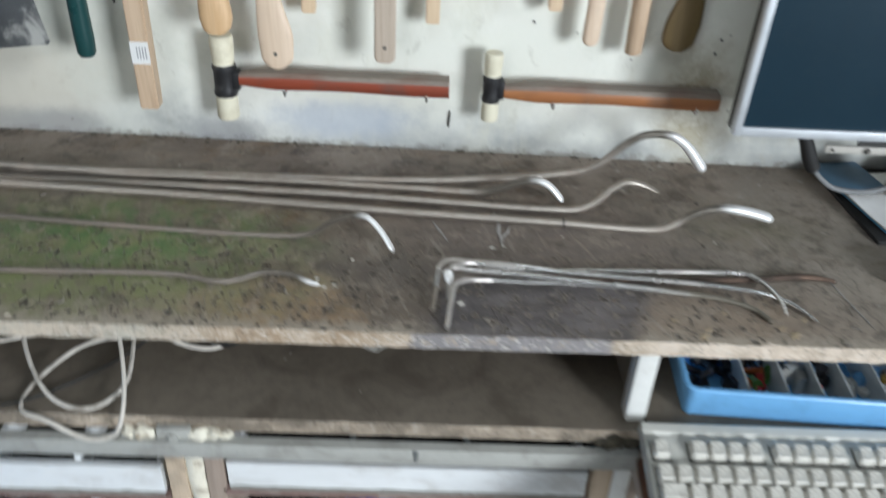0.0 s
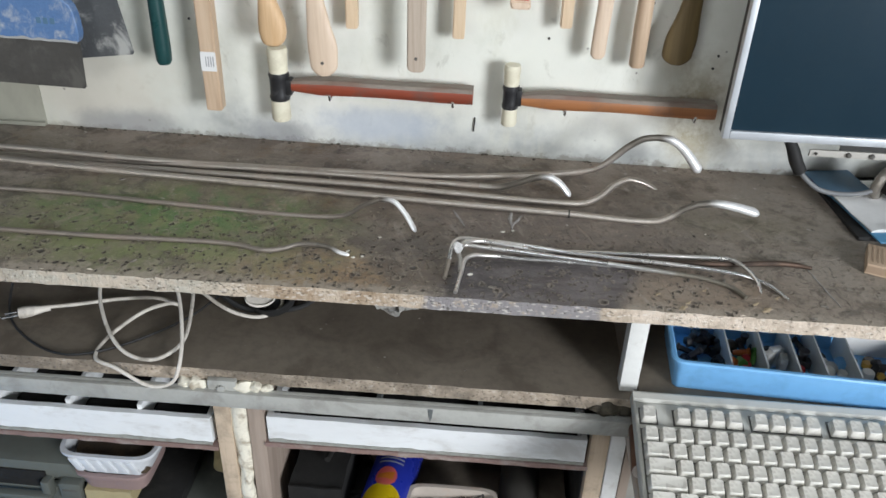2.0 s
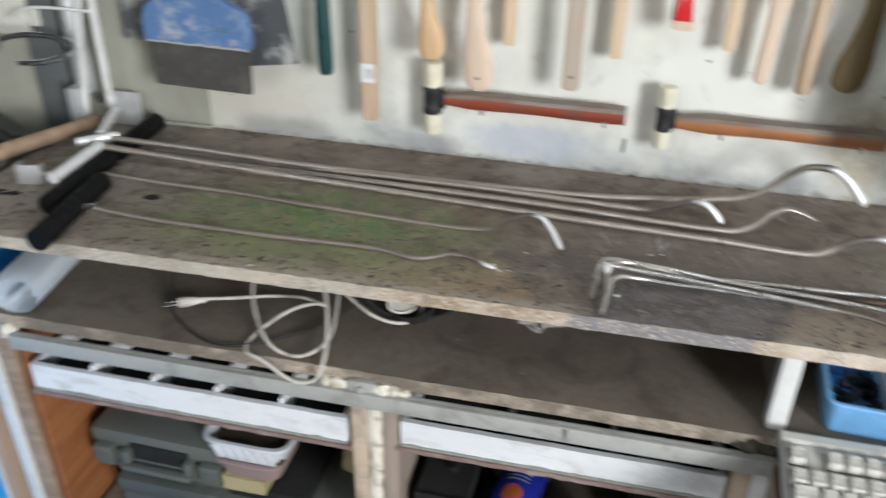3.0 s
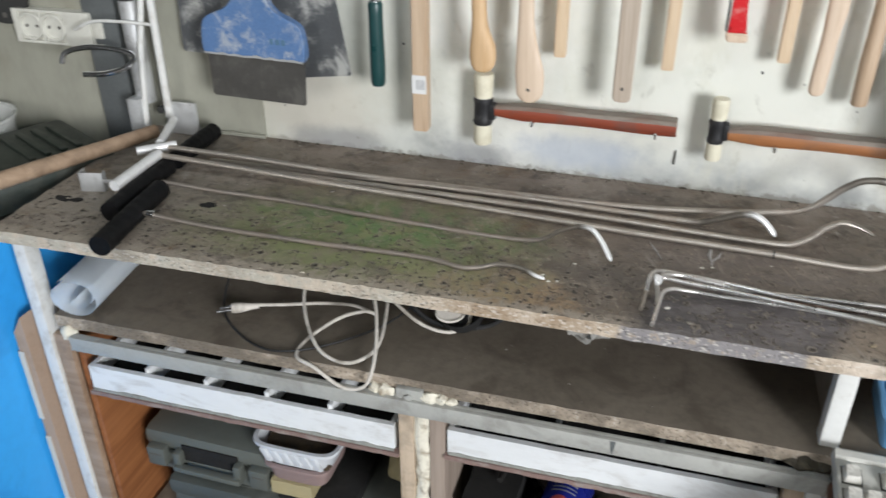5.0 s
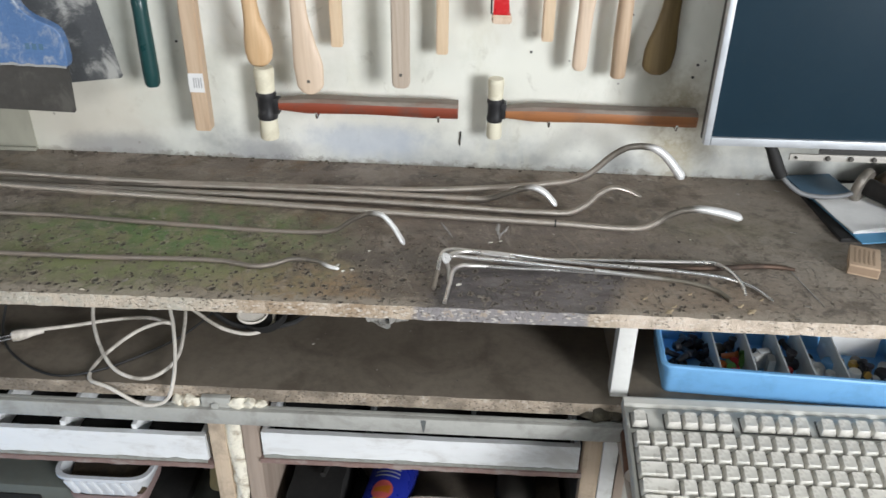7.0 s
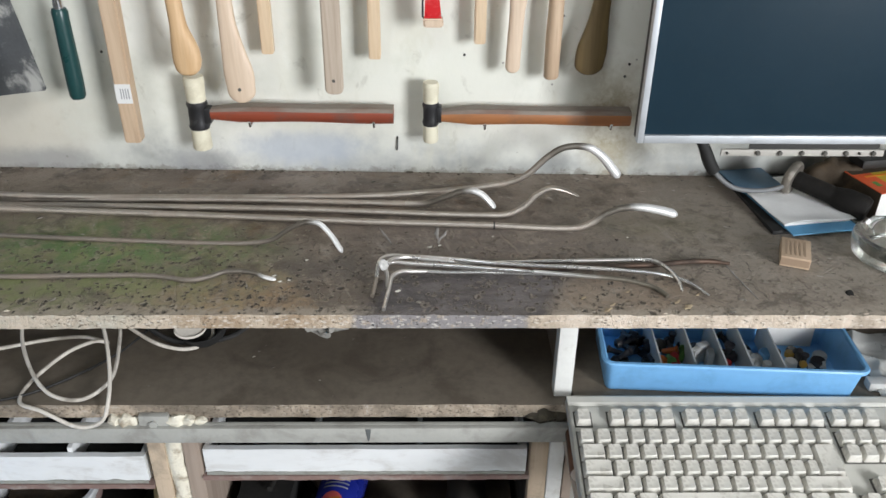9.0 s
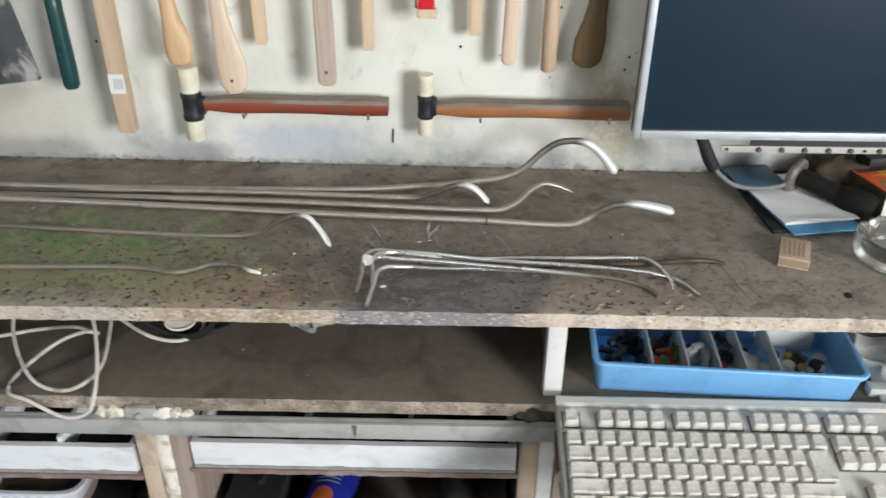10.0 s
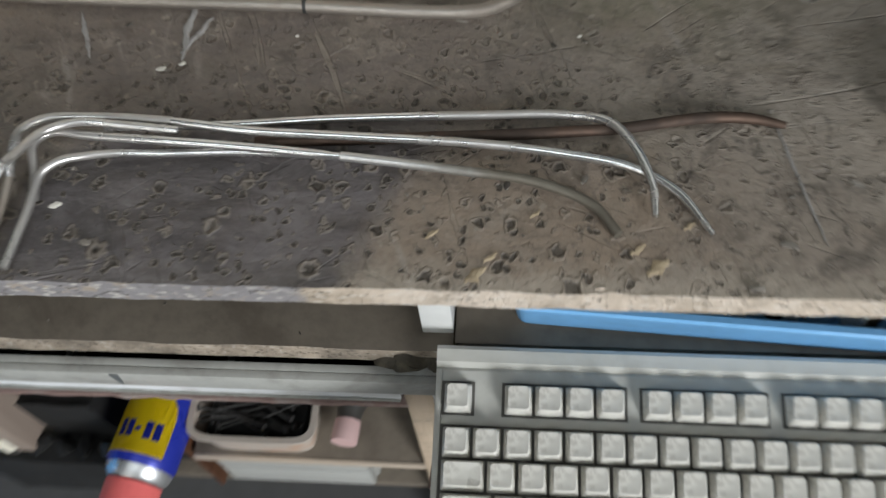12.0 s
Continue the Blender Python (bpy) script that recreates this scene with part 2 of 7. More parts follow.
    for scale, size, few in ((46, 0.24, 0.535), (82, 0.31, 0.50), (150, 0.34, 0.50)):
        v = cells(nt, warped(nt, turned(nt, scale % 17 - 8, (1.05, 1.0, 1)), 170, 0.009), scale)
        reach = ramp(nt, v.outputs["Color"], few - 0.02, few + 0.14, 0.06, size)
        hole = ramp(nt, calc(nt, "SUBTRACT", reach, v.outputs["Distance"]), 0.0, 0.17)
        chosen = calc(nt, "MULTIPLY", ramp(nt, v.outputs["Color"], few - 0.01, few), front)
        rim = calc(nt, "MULTIPLY", ramp(nt, calc(nt, "SUBTRACT", reach, v.outputs["Distance"]), -0.10, -0.02), chosen)
        rims = rim if pits is None else calc(nt, "MAXIMUM", rims, rim)
        hole = calc(nt, "MULTIPLY", hole, chosen)
        pits = hole if pits is None else calc(nt, "MAXIMUM", pits, hole)
    # pit rims lightened to paint in their lit edges
    c = blend(nt, calc(nt, "MULTIPLY", rims, 0.42), c, (0.42, 0.355, 0.28))
    c = blend(nt, calc(nt, "MULTIPLY", pits, ramp(nt, xyz.outputs[0], -0.02, 0.12, 0.92, 0.80)), c, (0.022, 0.018, 0.014))
    c = blend(nt, ramp(nt, fine, 0.48, 0.74, 0, 0.32), c, (0.05, 0.042, 0.034))
    c = blend(nt, ramp(nt, noise_tex(nt, vec, 150, 6.0, 0.8), 0.56, 0.68, 0, 0.35), c, (0.34, 0.29, 0.23))
    c = blend(nt, 0.10, c, (0.030, 0.022, 0.015))
    nt.links.new(c, bsdf.inputs["Base Color"])
    nt.links.new(ramp(nt, mid, 0.3, 0.75, 0.50, 0.8), bsdf.inputs["Roughness"])
    h = calc(nt, "ADD", calc(nt, "MULTIPLY", fine, 0.10), calc(nt, "ADD", calc(nt, "MULTIPLY", mid, 0.5), calc(nt, "MULTIPLY", speck, 0.28)))
    h = calc(nt, "ADD", calc(nt, "SUBTRACT", h, calc(nt, "MULTIPLY", pits, 1.2)), calc(nt, "ADD", calc(nt, "MULTIPLY", rims, 0.35), calc(nt, "MULTIPLY", lines, -0.2)))
    relief(nt, bsdf, h, 0.85, 0.0055)
    return mat


def bench_edge(name="worn_board_edge", paint_on=True):
    mat, nt, bsdf = shader(name)
    vec = coords(nt)
    xyz = nt.nodes.new("ShaderNodeSeparateXYZ")
    nt.links.new(vec, xyz.inputs[0])
    mid, fine = noise_tex(nt, vec, 45, 6.0, 0.7), noise_tex(nt, vec, 260, 4.0, 0.7)
    c = blend(nt, ramp(nt, mid, 0.35, 0.7), (0.60, 0.50, 0.39), (0.40, 0.325, 0.245))
    c = blend(nt, ramp(nt, fine, 0.55, 0.75, 0, 0.7), c, (0.15, 0.11, 0.08))
    flake = noise_tex(nt, vec, 110, 5.0, 0.75)
    c = blend(nt, ramp(nt, flake, 0.56, 0.64, 0, 0.8), c, (0.72, 0.65, 0.56))
    if paint_on:
        c = blend(nt, calc(nt, "MULTIPLY", ramp(nt, xyz.outputs[0], -0.10, -0.2), ramp(nt, mid, 0.4, 0.6, 0.2, 0.65)), c, (0.54, 0.53, 0.45))
        c = blend(nt, calc(nt, "MULTIPLY", ramp(nt, xyz.outputs[0], 0.24, 0.30), ramp(nt, mid, 0.35, 0.6, 0.85, 0.3)), c, (0.70, 0.60, 0.50))
        c = blend(nt, calc(nt, "MULTIPLY", slab_between(nt, xyz.outputs[0], -0.16, 0.05, 0.05), ramp(nt, mid, 0.4, 0.6, 0.15, 0.7)), c, (0.34, 0.235, 0.14))
        c = blend(nt, ramp(nt, noise_tex(nt, vec, 18, 6.0, 0.7), 0.52, 0.68, 0, 0.6), c, (0.26, 0.215, 0.165))
        paint = calc(nt, "MULTIPLY", slab_between(nt, calc(nt, "ADD", xyz.outputs[0], calc(nt, "MULTIPLY", calc(nt, "SUBTRACT", mid, 0.5), 0.05)), 0.05, 0.235, 0.006), ramp(nt, noise_tex(nt, vec, 90, 5.0, 0.7), 0.52, 0.64, 0.95, 0.2))
        c = blend(nt, paint, c, blend(nt, mid, (0.18, 0.168, 0.172), (0.34, 0.325, 0.33)))
    else:
        c = blend(nt, ramp(nt, noise_tex(nt, vec, 14, 5.0), 0.36, 0.60, 0.15, 0.85), c, (0.15, 0.125, 0.095))
    pore = cells(nt, warped(nt, coords(nt, (0.6, 1, 1)), 260, 0.004), 380)
    hole = calc(nt, "MULTIPLY", ramp(nt, pore.outputs["Distance"], 0.18, 0.42, 0.55, 0), ramp(nt, pore.outputs["Color"], 0.50, 0.56))
    c = blend(nt, hole, c, (0.085, 0.065, 0.048))
    chip = cells(nt, warped(nt, coords(nt, (0.5, 1, 1.2)), 200, 0.006), 260)
    c = blend(nt, calc(nt, "MULTIPLY", ramp(nt, chip.outputs["Distance"], 0.20, 0.44, 0.6, 0), ramp(nt, chip.outputs["Color"], 0.52, 0.58)), c, (0.72, 0.67, 0.60) if paint_on else (0.36, 0.30, 0.235))
    nt.links.new(c, bsdf.inputs["Base Color"])
    bsdf.inputs["Roughness"].default_value = 0.85
    h = calc(nt, "SUBTRACT", calc(nt, "ADD", mid, calc(nt, "MULTIPLY", fine, 0.6)), calc(nt, "MULTIPLY", hole, 0.8))
    relief(nt, bsdf, h, 0.9, 0.004)
    return mat


def plaster():
    mat, nt, bsdf = shader("old_white_wall_paint")
    vec = coords(nt)
    xyz = nt.nodes.new("ShaderNodeSeparateXYZ")
    nt.links.new(vec, xyz.inputs[0])
    big, mid, fine = noise_tex(nt, vec, 3.5, 5.0), noise_tex(nt, vec, 22, 6.0, 0.65), noise_tex(nt, vec, 180, 4.0)
    c = blend(nt, ramp(nt, big, 0.35, 0.65), (0.72, 0.725, 0.655), (0.84, 0.84, 0.79))
    c = blend(nt, ramp(nt, mid, 0.5, 0.75, 0, 0.35), c, (0.55, 0.57, 0.49))
    # greyer towards the bench top
    low_grey = calc(nt, "MULTIPLY", ramp(nt, calc(nt, "ADD", xyz.outputs[2], calc(nt, "MULTIPLY", mid, 0.09)), 0.975, 0.890), ramp(nt, noise_tex(nt, vec, 9, 5.0), 0.35, 0.65, 0.40, 0.9))
    c = blend(nt, low_grey, c, (0.285, 0.30, 0.305))
    # left part darkened for light falling off, mixed with greenish dirt
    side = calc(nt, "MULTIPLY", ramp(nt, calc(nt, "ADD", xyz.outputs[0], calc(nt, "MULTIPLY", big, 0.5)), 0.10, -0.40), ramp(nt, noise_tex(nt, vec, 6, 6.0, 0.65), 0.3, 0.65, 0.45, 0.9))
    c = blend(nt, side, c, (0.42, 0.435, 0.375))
    smudge = ramp(nt, noise_tex(nt, coords(nt, (1, 1, 0.6)), 26, 7.0, 0.75, 0.8), 0.56, 0.70, 0, 0.5)
    c = blend(nt, smudge, c, (0.42, 0.41, 0.35))
    scuff = cells(nt, warped(nt, vec, 60, 0.03), 15)
    c = blend(nt, calc(nt, "MULTIPLY", ramp(nt, scuff.outputs["Distance"], 0.05, 0.16, 0.55, 0), ramp(nt, scuff.outputs["Color"], 0.55, 0.62)), c, (0.28, 0.28, 0.26))
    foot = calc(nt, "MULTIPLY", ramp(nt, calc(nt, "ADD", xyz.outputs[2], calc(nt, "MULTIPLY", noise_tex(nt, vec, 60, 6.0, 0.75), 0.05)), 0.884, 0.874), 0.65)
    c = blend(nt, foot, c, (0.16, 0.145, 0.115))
    warm = calc(nt, "MULTIPLY", patch_xz(nt, xyz, -0.47, 0.91, 0.16, 0.09, mid), 0.55)
    c = blend(nt, warm, c, (0.60, 0.545, 0.46))
    rub = ramp(nt, noise_tex(nt, coords(nt, (1, 1, 0.35)), 11, 6.0, 0.7, 0.5), 0.50, 0.68, 0, 0.4)
    c = blend(nt, rub, c, (0.58, 0.57, 0.46))
    blue = calc(nt, "MULTIPLY", patch_xz(nt, xyz, -0.05, 0.885, 0.11, 0.035, mid), 0.6)
    c = blend(nt, blue, c, (0.42, 0.47, 0.55))
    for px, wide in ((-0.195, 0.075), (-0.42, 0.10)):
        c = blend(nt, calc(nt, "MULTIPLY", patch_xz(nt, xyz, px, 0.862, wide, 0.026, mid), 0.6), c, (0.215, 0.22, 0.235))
    # brown stain beside the screen, with the screen's shadow put into it
    brown = calc(nt, "MULTIPLY", patch_xz(nt, xyz, 0.385, 0.925, 0.055, 0.10, mid), ramp(nt, noise_tex(nt, vec, 40, 6.0, 0.7), 0.35, 0.62, 0.35, 0.95))
    c = blend(nt, brown, c, (0.33, 0.285, 0.195))
    v = nt.nodes.new("ShaderNodeTexVoronoi")
    v.inputs["Scale"].default_value = 34
    nt.links.new(vec, v.inputs["Vector"])
    c = blend(nt, calc(nt, "MULTIPLY", ramp(nt, v.outputs["Distance"], 0.05, 0.08, 1, 0), ramp(nt, v.outputs["Color"], 0.55, 0.6, 0, 0.7)), c, (0.16, 0.15, 0.13))
    nt.links.new(c, bsdf.inputs["Base Color"])
    bsdf.inputs["Roughness"].default_value = 0.62
    relief(nt, bsdf, calc(nt, "ADD", mid, calc(nt, "MULTIPLY", fine, 0.3)), 0.25, 0.002)
    return mat


def patch_xz(nt, xyz, cx, cz, rx, rz, wobble):
    dx = calc(nt, "DIVIDE", calc(nt, "SUBTRACT", xyz.outputs[0], cx), rx)
    dz = calc(nt, "DIVIDE", calc(nt, "SUBTRACT", xyz.outputs[2], cz), rz)
    d = calc(nt, "SQRT", calc(nt, "ADD", calc(nt, "MULTIPLY", dx, dx), calc(nt, "MULTIPLY", dz, dz)))
    return ramp(nt, calc(nt, "ADD", d, calc(nt, "SUBTRACT", wobble, 0.5)), 0.3, 1.1, 1, 0)


def rod_steel(name, col, rough, rust, amount):
    mat, nt, bsdf = shader(name)
    vec = coords(nt)
    n, f = noise_tex(nt, vec, 14, 5.0, 0.6), noise_tex(nt, vec, 160, 4.0)
    r = ramp(nt, n, 0.45, 0.62, 0, amount)
    c = blend(nt, r, blend(nt, f, tone(col, 0.85), tone(col, 1.1)), rust)
    nt.links.new(c, bsdf.inputs["Base Color"])
    nt.links.new(ramp(nt, r, 0, 1, 0.9, 0.35), bsdf.inputs["Metallic"])
    nt.links.new(ramp(nt, r, 0, 1, rough, 0.75), bsdf.inputs["Roughness"])
    relief(nt, bsdf, f, 0.12, 0.0006)
    return mat


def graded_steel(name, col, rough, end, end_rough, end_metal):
    """Steel changing slowly along the rod by a mesh value: dulling, painted shade or highlight."""
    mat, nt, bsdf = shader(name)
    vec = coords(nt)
    grade = nt.nodes.new("ShaderNodeAttribute")
    grade.attribute_name = "grade"
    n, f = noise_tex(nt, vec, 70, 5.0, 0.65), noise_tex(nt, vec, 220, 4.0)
    w = ramp(nt, calc(nt, "ADD", grade.outputs["Fac"], calc(nt, "MULTIPLY", calc(nt, "SUBTRACT", n, 0.5), 0.5)), 0.08, 0.92)
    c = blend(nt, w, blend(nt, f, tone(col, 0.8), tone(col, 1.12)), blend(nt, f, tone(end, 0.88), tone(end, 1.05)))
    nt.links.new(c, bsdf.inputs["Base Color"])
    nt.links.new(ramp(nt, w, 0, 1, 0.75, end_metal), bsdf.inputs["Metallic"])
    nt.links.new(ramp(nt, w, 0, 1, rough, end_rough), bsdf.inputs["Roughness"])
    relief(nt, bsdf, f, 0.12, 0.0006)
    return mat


def glass(name, tint, rough=0.02):
    mat, nt, bsdf = shader(name)
    bsdf.inputs["Base Color"].default_value = (*tint, 1)
    bsdf.inputs["Transmission Weight"].default_value = 0.98
    n = noise_tex(nt, coords(nt), 60, 4.0)
    nt.links.new(ramp(nt, n, 0.45, 0.7, rough, rough + 0.12), bsdf.inputs["Roughness"])
    bsdf.inputs["IOR"].default_value = 1.48
    return mat


M_TOP, M_EDGE, M_SHELF_EDGE, M_WALL = bench_top(), bench_edge(), bench_edge("shelf_board_edge", False), plaster()
M_PANEL = surf("grey_beige_wall_panel", (0.34, 0.335, 0.275), 0.16, 6, 0.6, 0, 0.3, (0.24, 0.225, 0.17), 0.5, 9, (1, 1, 0.5))
M_DARKSTRIP = surf("dark_grey_board", (0.12, 0.13, 0.13), 0.2, 20, 0.6)
# unseen walls and floor kept dark to hold back bounced light
M_ROOM = surf("room_wall_paint", (0.13, 0.13, 0.125), 0.08, 3, 0.8)
M_CONC = surf("concrete_floor", (0.10, 0.097, 0.093), 0.2, 4, 0.85, 0, 0.4, (0.10, 0.095, 0.09), 0.5, 2)
M_SHELF = surf("dusty_shelf_board", (0.168, 0.140, 0.107), 0.25, 9, 0.75, 0, 0.6, (0.086, 0.067, 0.049), 0.7, 12)
M_GREYMETAL = surf("grey_painted_steel", (0.40, 0.40, 0.37), 0.1, 18, 0.5, 0.0, 0.2, (0.20, 0.19, 0.17), 0.5, 22)
M_WHITEMETAL = surf("white_painted_steel", (0.74, 0.74, 0.71), 0.07, 14, 0.45, 0, 0.2, (0.36, 0.32, 0.26), 0.4, 34)
M_WHITEBOARD = surf("white_drawer_board", (0.76, 0.775, 0.775), 0.05, 12, 0.5, 0, 0.2, (0.40, 0.37, 0.33), 0.5, 30, (0.4, 1, 1))
M_SCRAPMUCK = surf("greasy_crumbled_board", (0.050, 0.042, 0.028), 0.4, 60, 0.8, 0, 0.6, (0.16, 0.14, 0.09), 0.4, 90)
M_CHIP = surf("bare_chipped_board", (0.30, 0.305, 0.275), 0.25, 90, 0.8, 0, 0.4, (0.14, 0.125, 0.105), 0.6, 60)
M_PINKBOARD = surf("red_brown_board", (0.24, 0.160, 0.138), 0.2, 30, 0.7, 0, 0.3, (0.36, 0.33, 0.30), 0.6, 30)
M_RAWWOOD = wood("raw_pine", (0.58, 0.465, 0.345), (0.42, 0.32, 0.22), "z", 40, 0.7, (0.20, 0.16, 0.12), 0.55)
M_PALEBOARD = wood("pale_board", (0.37, 0.300, 0.245), (0.27, 0.210, 0.170), "z", 30, 0.65)
M_PLANK = wood("dark_brown_plank", (0.13, 0.055, 0.026), (0.075, 0.03, 0.014), "y", 40, 0.5)
M_VENEER = wood("orange_veneer", (0.36, 0.145, 0.055), (0.22, 0.08, 0.028), "y", 40, 0.4)
M_FOAM = surf("yellowed_foam", (0.76, 0.72, 0.60), 0.15, 60, 0.9, 0, 0.9, (0.26, 0.20, 0.13), 0.8, 45)
M_BEIGEKEY = surf("beige_keycap", (0.64, 0.62, 0.56), 0.05, 30, 0.5, 0, 0.1, (0.25, 0.225, 0.185), 0.45, 90, spread=0.05)
M_BEIGECASE = surf("beige_case", (0.54, 0.53, 0.48), 0.06, 12, 0.55, 0, 0.12, (0.33, 0.32, 0.28), 0.35, 18)
# dark colour painted in for the shade inside slots, holes and key wells
M_SLOT = surf("dark_slot", (0.110, 0.104, 0.092), 0.2, 20, 0.8)
M_BLUEBOX = surf("sky_blue_plastic", (0.20, 0.47, 0.80), 0.06, 15, 0.38, 0, 0.08, (0.10, 0.24, 0.42), 0.3, 20)
M_GREYDIV = surf("grey_divider", (0.52, 0.55, 0.56), 0.1, 20, 0.5)
M_BLUEPAINT = surf("bright_blue_paint", (0.045, 0.42, 1.0), 0.1, 6, 0.42, 0, 0.1, (0.008, 0.12, 0.45), 0.25, 9)
M_CARD = surf("cardboard", (0.46, 0.33, 0.24), 0.1, 30, 0.85, 0, 0.3, (0.30, 0.20, 0.12), 0.4, 14)
M_TORN = surf("torn_white_paper", (0.66, 0.63, 0.56), 0.08, 50, 0.9, 0, 0.4)
M_PAPER = surf("white_paper", (0.82, 0.82, 0.81), 0.04, 20, 0.75, 0, 0.15, (0.62, 0.62, 0.60), 0.35, 15)
M_ROLL = surf("bluish_roll_paper", (0.90, 0.94, 0.97), 0.03, 18, 0.6, 0, 0.1)
M_BLACK = surf("black_rubber", (0.014, 0.014, 0.014), 0.2, 40, 0.68, 0, 0.25)
M_BLACKTUBE = surf("black_plastic_tube", (0.004, 0.004, 0.0045), 0.3, 60, 0.62, 0, 0.35)
M_CHARCOAL = surf("charcoal_plastic", (0.035, 0.035, 0.033), 0.2, 25, 0.55)
M_CASE = surf("grey_green_case", (0.110, 0.118, 0.102), 0.1, 10, 0.55, 0, 0.2, (0.10, 0.095, 0.08), 0.4, 12)
M_CASEB = surf("dark_olive_case", (0.080, 0.086, 0.075), 0.1, 9, 0.5, 0, 0.2, (0.17, 0.165, 0.145), 0.4, 14)
M_DARKGREEN = surf("dark_green_case", (0.030, 0.040, 0.032), 0.15, 16, 0.5, 0, 0.2, (0.11, 0.105, 0.085), 0.4, 18)
M_STEEL = rod_steel("dull_steel_rod", (0.47, 0.425, 0.375), 0.46, (0.31, 0.255, 0.205), 0.6)
M_THIN = rod_steel("grey_thin_rod", (0.34, 0.30, 0.262), 0.54, (0.24, 0.19, 0.15), 0.6)
M_BRIGHT = surf("ground_tip_steel", (0.82, 0.82, 0.81), 0.06, 40, 0.42, 0.35, 0.15, (0.55, 0.53, 0.50), 0.35, 60)
M_SHINE = rod_steel("bright_bent_rod", (0.72, 0.715, 0.70), 0.22, (0.30, 0.23, 0.18), 0.32)
M_RUST = rod_steel("rusty_rod", (0.16, 0.11, 0.085), 0.6, (0.058, 0.040, 0.030), 1.0)
M_DULL = rod_steel("dulled_rod", (0.37, 0.335, 0.295), 0.45, (0.20, 0.165, 0.125), 0.6)
# bends darken along the rod to paint in their shaded side
M_BEND = graded_steel("shade_darkened_bend", (0.43, 0.388, 0.343), 0.48, (0.175, 0.158, 0.134), 0.48, 0.70)
M_BENDTHIN = graded_steel("shade_darkened_thin_bend", (0.31, 0.272, 0.237), 0.54, (0.215, 0.192, 0.164), 0.46, 0.75)
# ground tip lightens towards its end to paint in the highlight
M_TIP = graded_steel("ground_tip_with_painted_highlight", (0.175, 0.158, 0.134), 0.48, (0.83, 0.83, 0.82), 0.42, 0.35)
M_OLIVEROD = graded_steel("rod_dulling_to_olive", (0.62, 0.61, 0.59), 0.28, (0.20, 0.18, 0.145), 0.5, 0.6)
M_CHROME = surf("chrome", (0.75, 0.76, 0.78), 0.04, 30, 0.16, 1.0, 0.05)
M_ALU = surf("brushed_aluminium", (0.60, 0.63, 0.66), 0.06, 40, 0.52, 0.6, 0.1, (0.40, 0.42, 0.44), 0.3, 30)
M_ALUWHITE = surf("dull_aluminium", (0.66, 0.67, 0.67), 0.12, 30, 0.45, 0.6, 0.2, (0.26, 0.25, 0.24), 0.5, 34)
M_BLADE = surf("stained_steel_blade", (0.105, 0.10, 0.092), 0.18, 18, 0.45, 0.45, 0.2, (0.22, 0.21, 0.19), 0.35, 26)
M_BLADE2 = surf("splashed_grey_blade", (0.11, 0.115, 0.12), 0.2, 22, 0.5, 0.35, 0.3, (0.55, 0.55, 0.52), 0.8, 24)
M_SPATBLUE = surf("blue_handle_with_filler", (0.095, 0.185, 0.37), 0.2, 30, 0.5, 0, 0.4, (0.44, 0.46, 0.48), 0.75, 38)
M_GREENH = surf("dark_green_handle", (0.012, 0.055, 0.055), 0.15, 25, 0.35, 0, 0.08)
M_RED = surf("red_lacquer", (0.62, 0.02, 0.025), 0.1, 25, 0.35, 0, 0.08, (0.75, 0.70, 0.62), 0.3, 60)
M_NYLON = surf("cream_nylon", (0.74, 0.70, 0.55), 0.06, 40, 0.5, 0, 0.15, (0.45, 0.40, 0.28), 0.35, 40)
M_HEAD = surf("black_hammer_head", (0.022, 0.022, 0.024), 0.2, 30, 0.5, 0.2, 0.25, (0.16, 0.155, 0.15), 0.3, 45)
M_W_PALE = wood("pale_beech", (0.72, 0.58, 0.45), (0.61, 0.46, 0.33), "z", 50, 0.5)
M_W_ORANGE = wood("pale_yellow_beech", (0.70, 0.55, 0.39), (0.57, 0.42, 0.26), "z", 45, 0.45)
M_W_HONEY = wood("honey_beech", (0.66, 0.46, 0.27), (0.54, 0.34, 0.17), "z", 45, 0.58)
M_W_PINK = wood("rosy_pine", (0.58, 0.44, 0.31), (0.46, 0.32, 0.21), "z", 40, 0.6)
M_W_GREY = wood("greyed_beech", (0.50, 0.42, 0.34), (0.38, 0.30, 0.23), "z", 45, 0.6)
M_W_OLIVE = wood("olive_brown_wood", (0.18, 0.125, 0.055), (0.11, 0.075, 0.03), "z", 50, 0.4)
M_W_RED = wood("red_brown_handle", (0.33, 0.068, 0.032), (0.12, 0.030, 0.017), "x", 32, 0.42, (0.12, 0.075, 0.06), 0.6)
M_W_AMBER = wood("amber_handle", (0.44, 0.185, 0.070), (0.20, 0.075, 0.030), "x", 32, 0.42, (0.14, 0.095, 0.07), 0.5)
M_DUSTTOP = surf("dusty_handle_back", (0.25, 0.215, 0.180), 0.25, 40, 0.8, 0, 0.2, (0.15, 0.06, 0.035), 0.5, 25, (0.3, 1, 1))
M_W_STICK = wood("handle_ash", (0.42, 0.30, 0.205), (0.27, 0.18, 0.115), "x", 35, 0.5, (0.15, 0.10, 0.065), 0.55)
M_SCREEN = surf("dark_screen_glass", (0.013, 0.031, 0.047), 0.08, 3, 0.40, 0, 0.0, (0.018, 0.034, 0.046), 0.3, 110)
M_SCREEN.node_tree.nodes["Principled BSDF"].inputs["Specular IOR Level"].default_value = 0.14
M_PCB = surf("cream_strip", (0.46, 0.44, 0.40), 0.08, 40, 0.5)
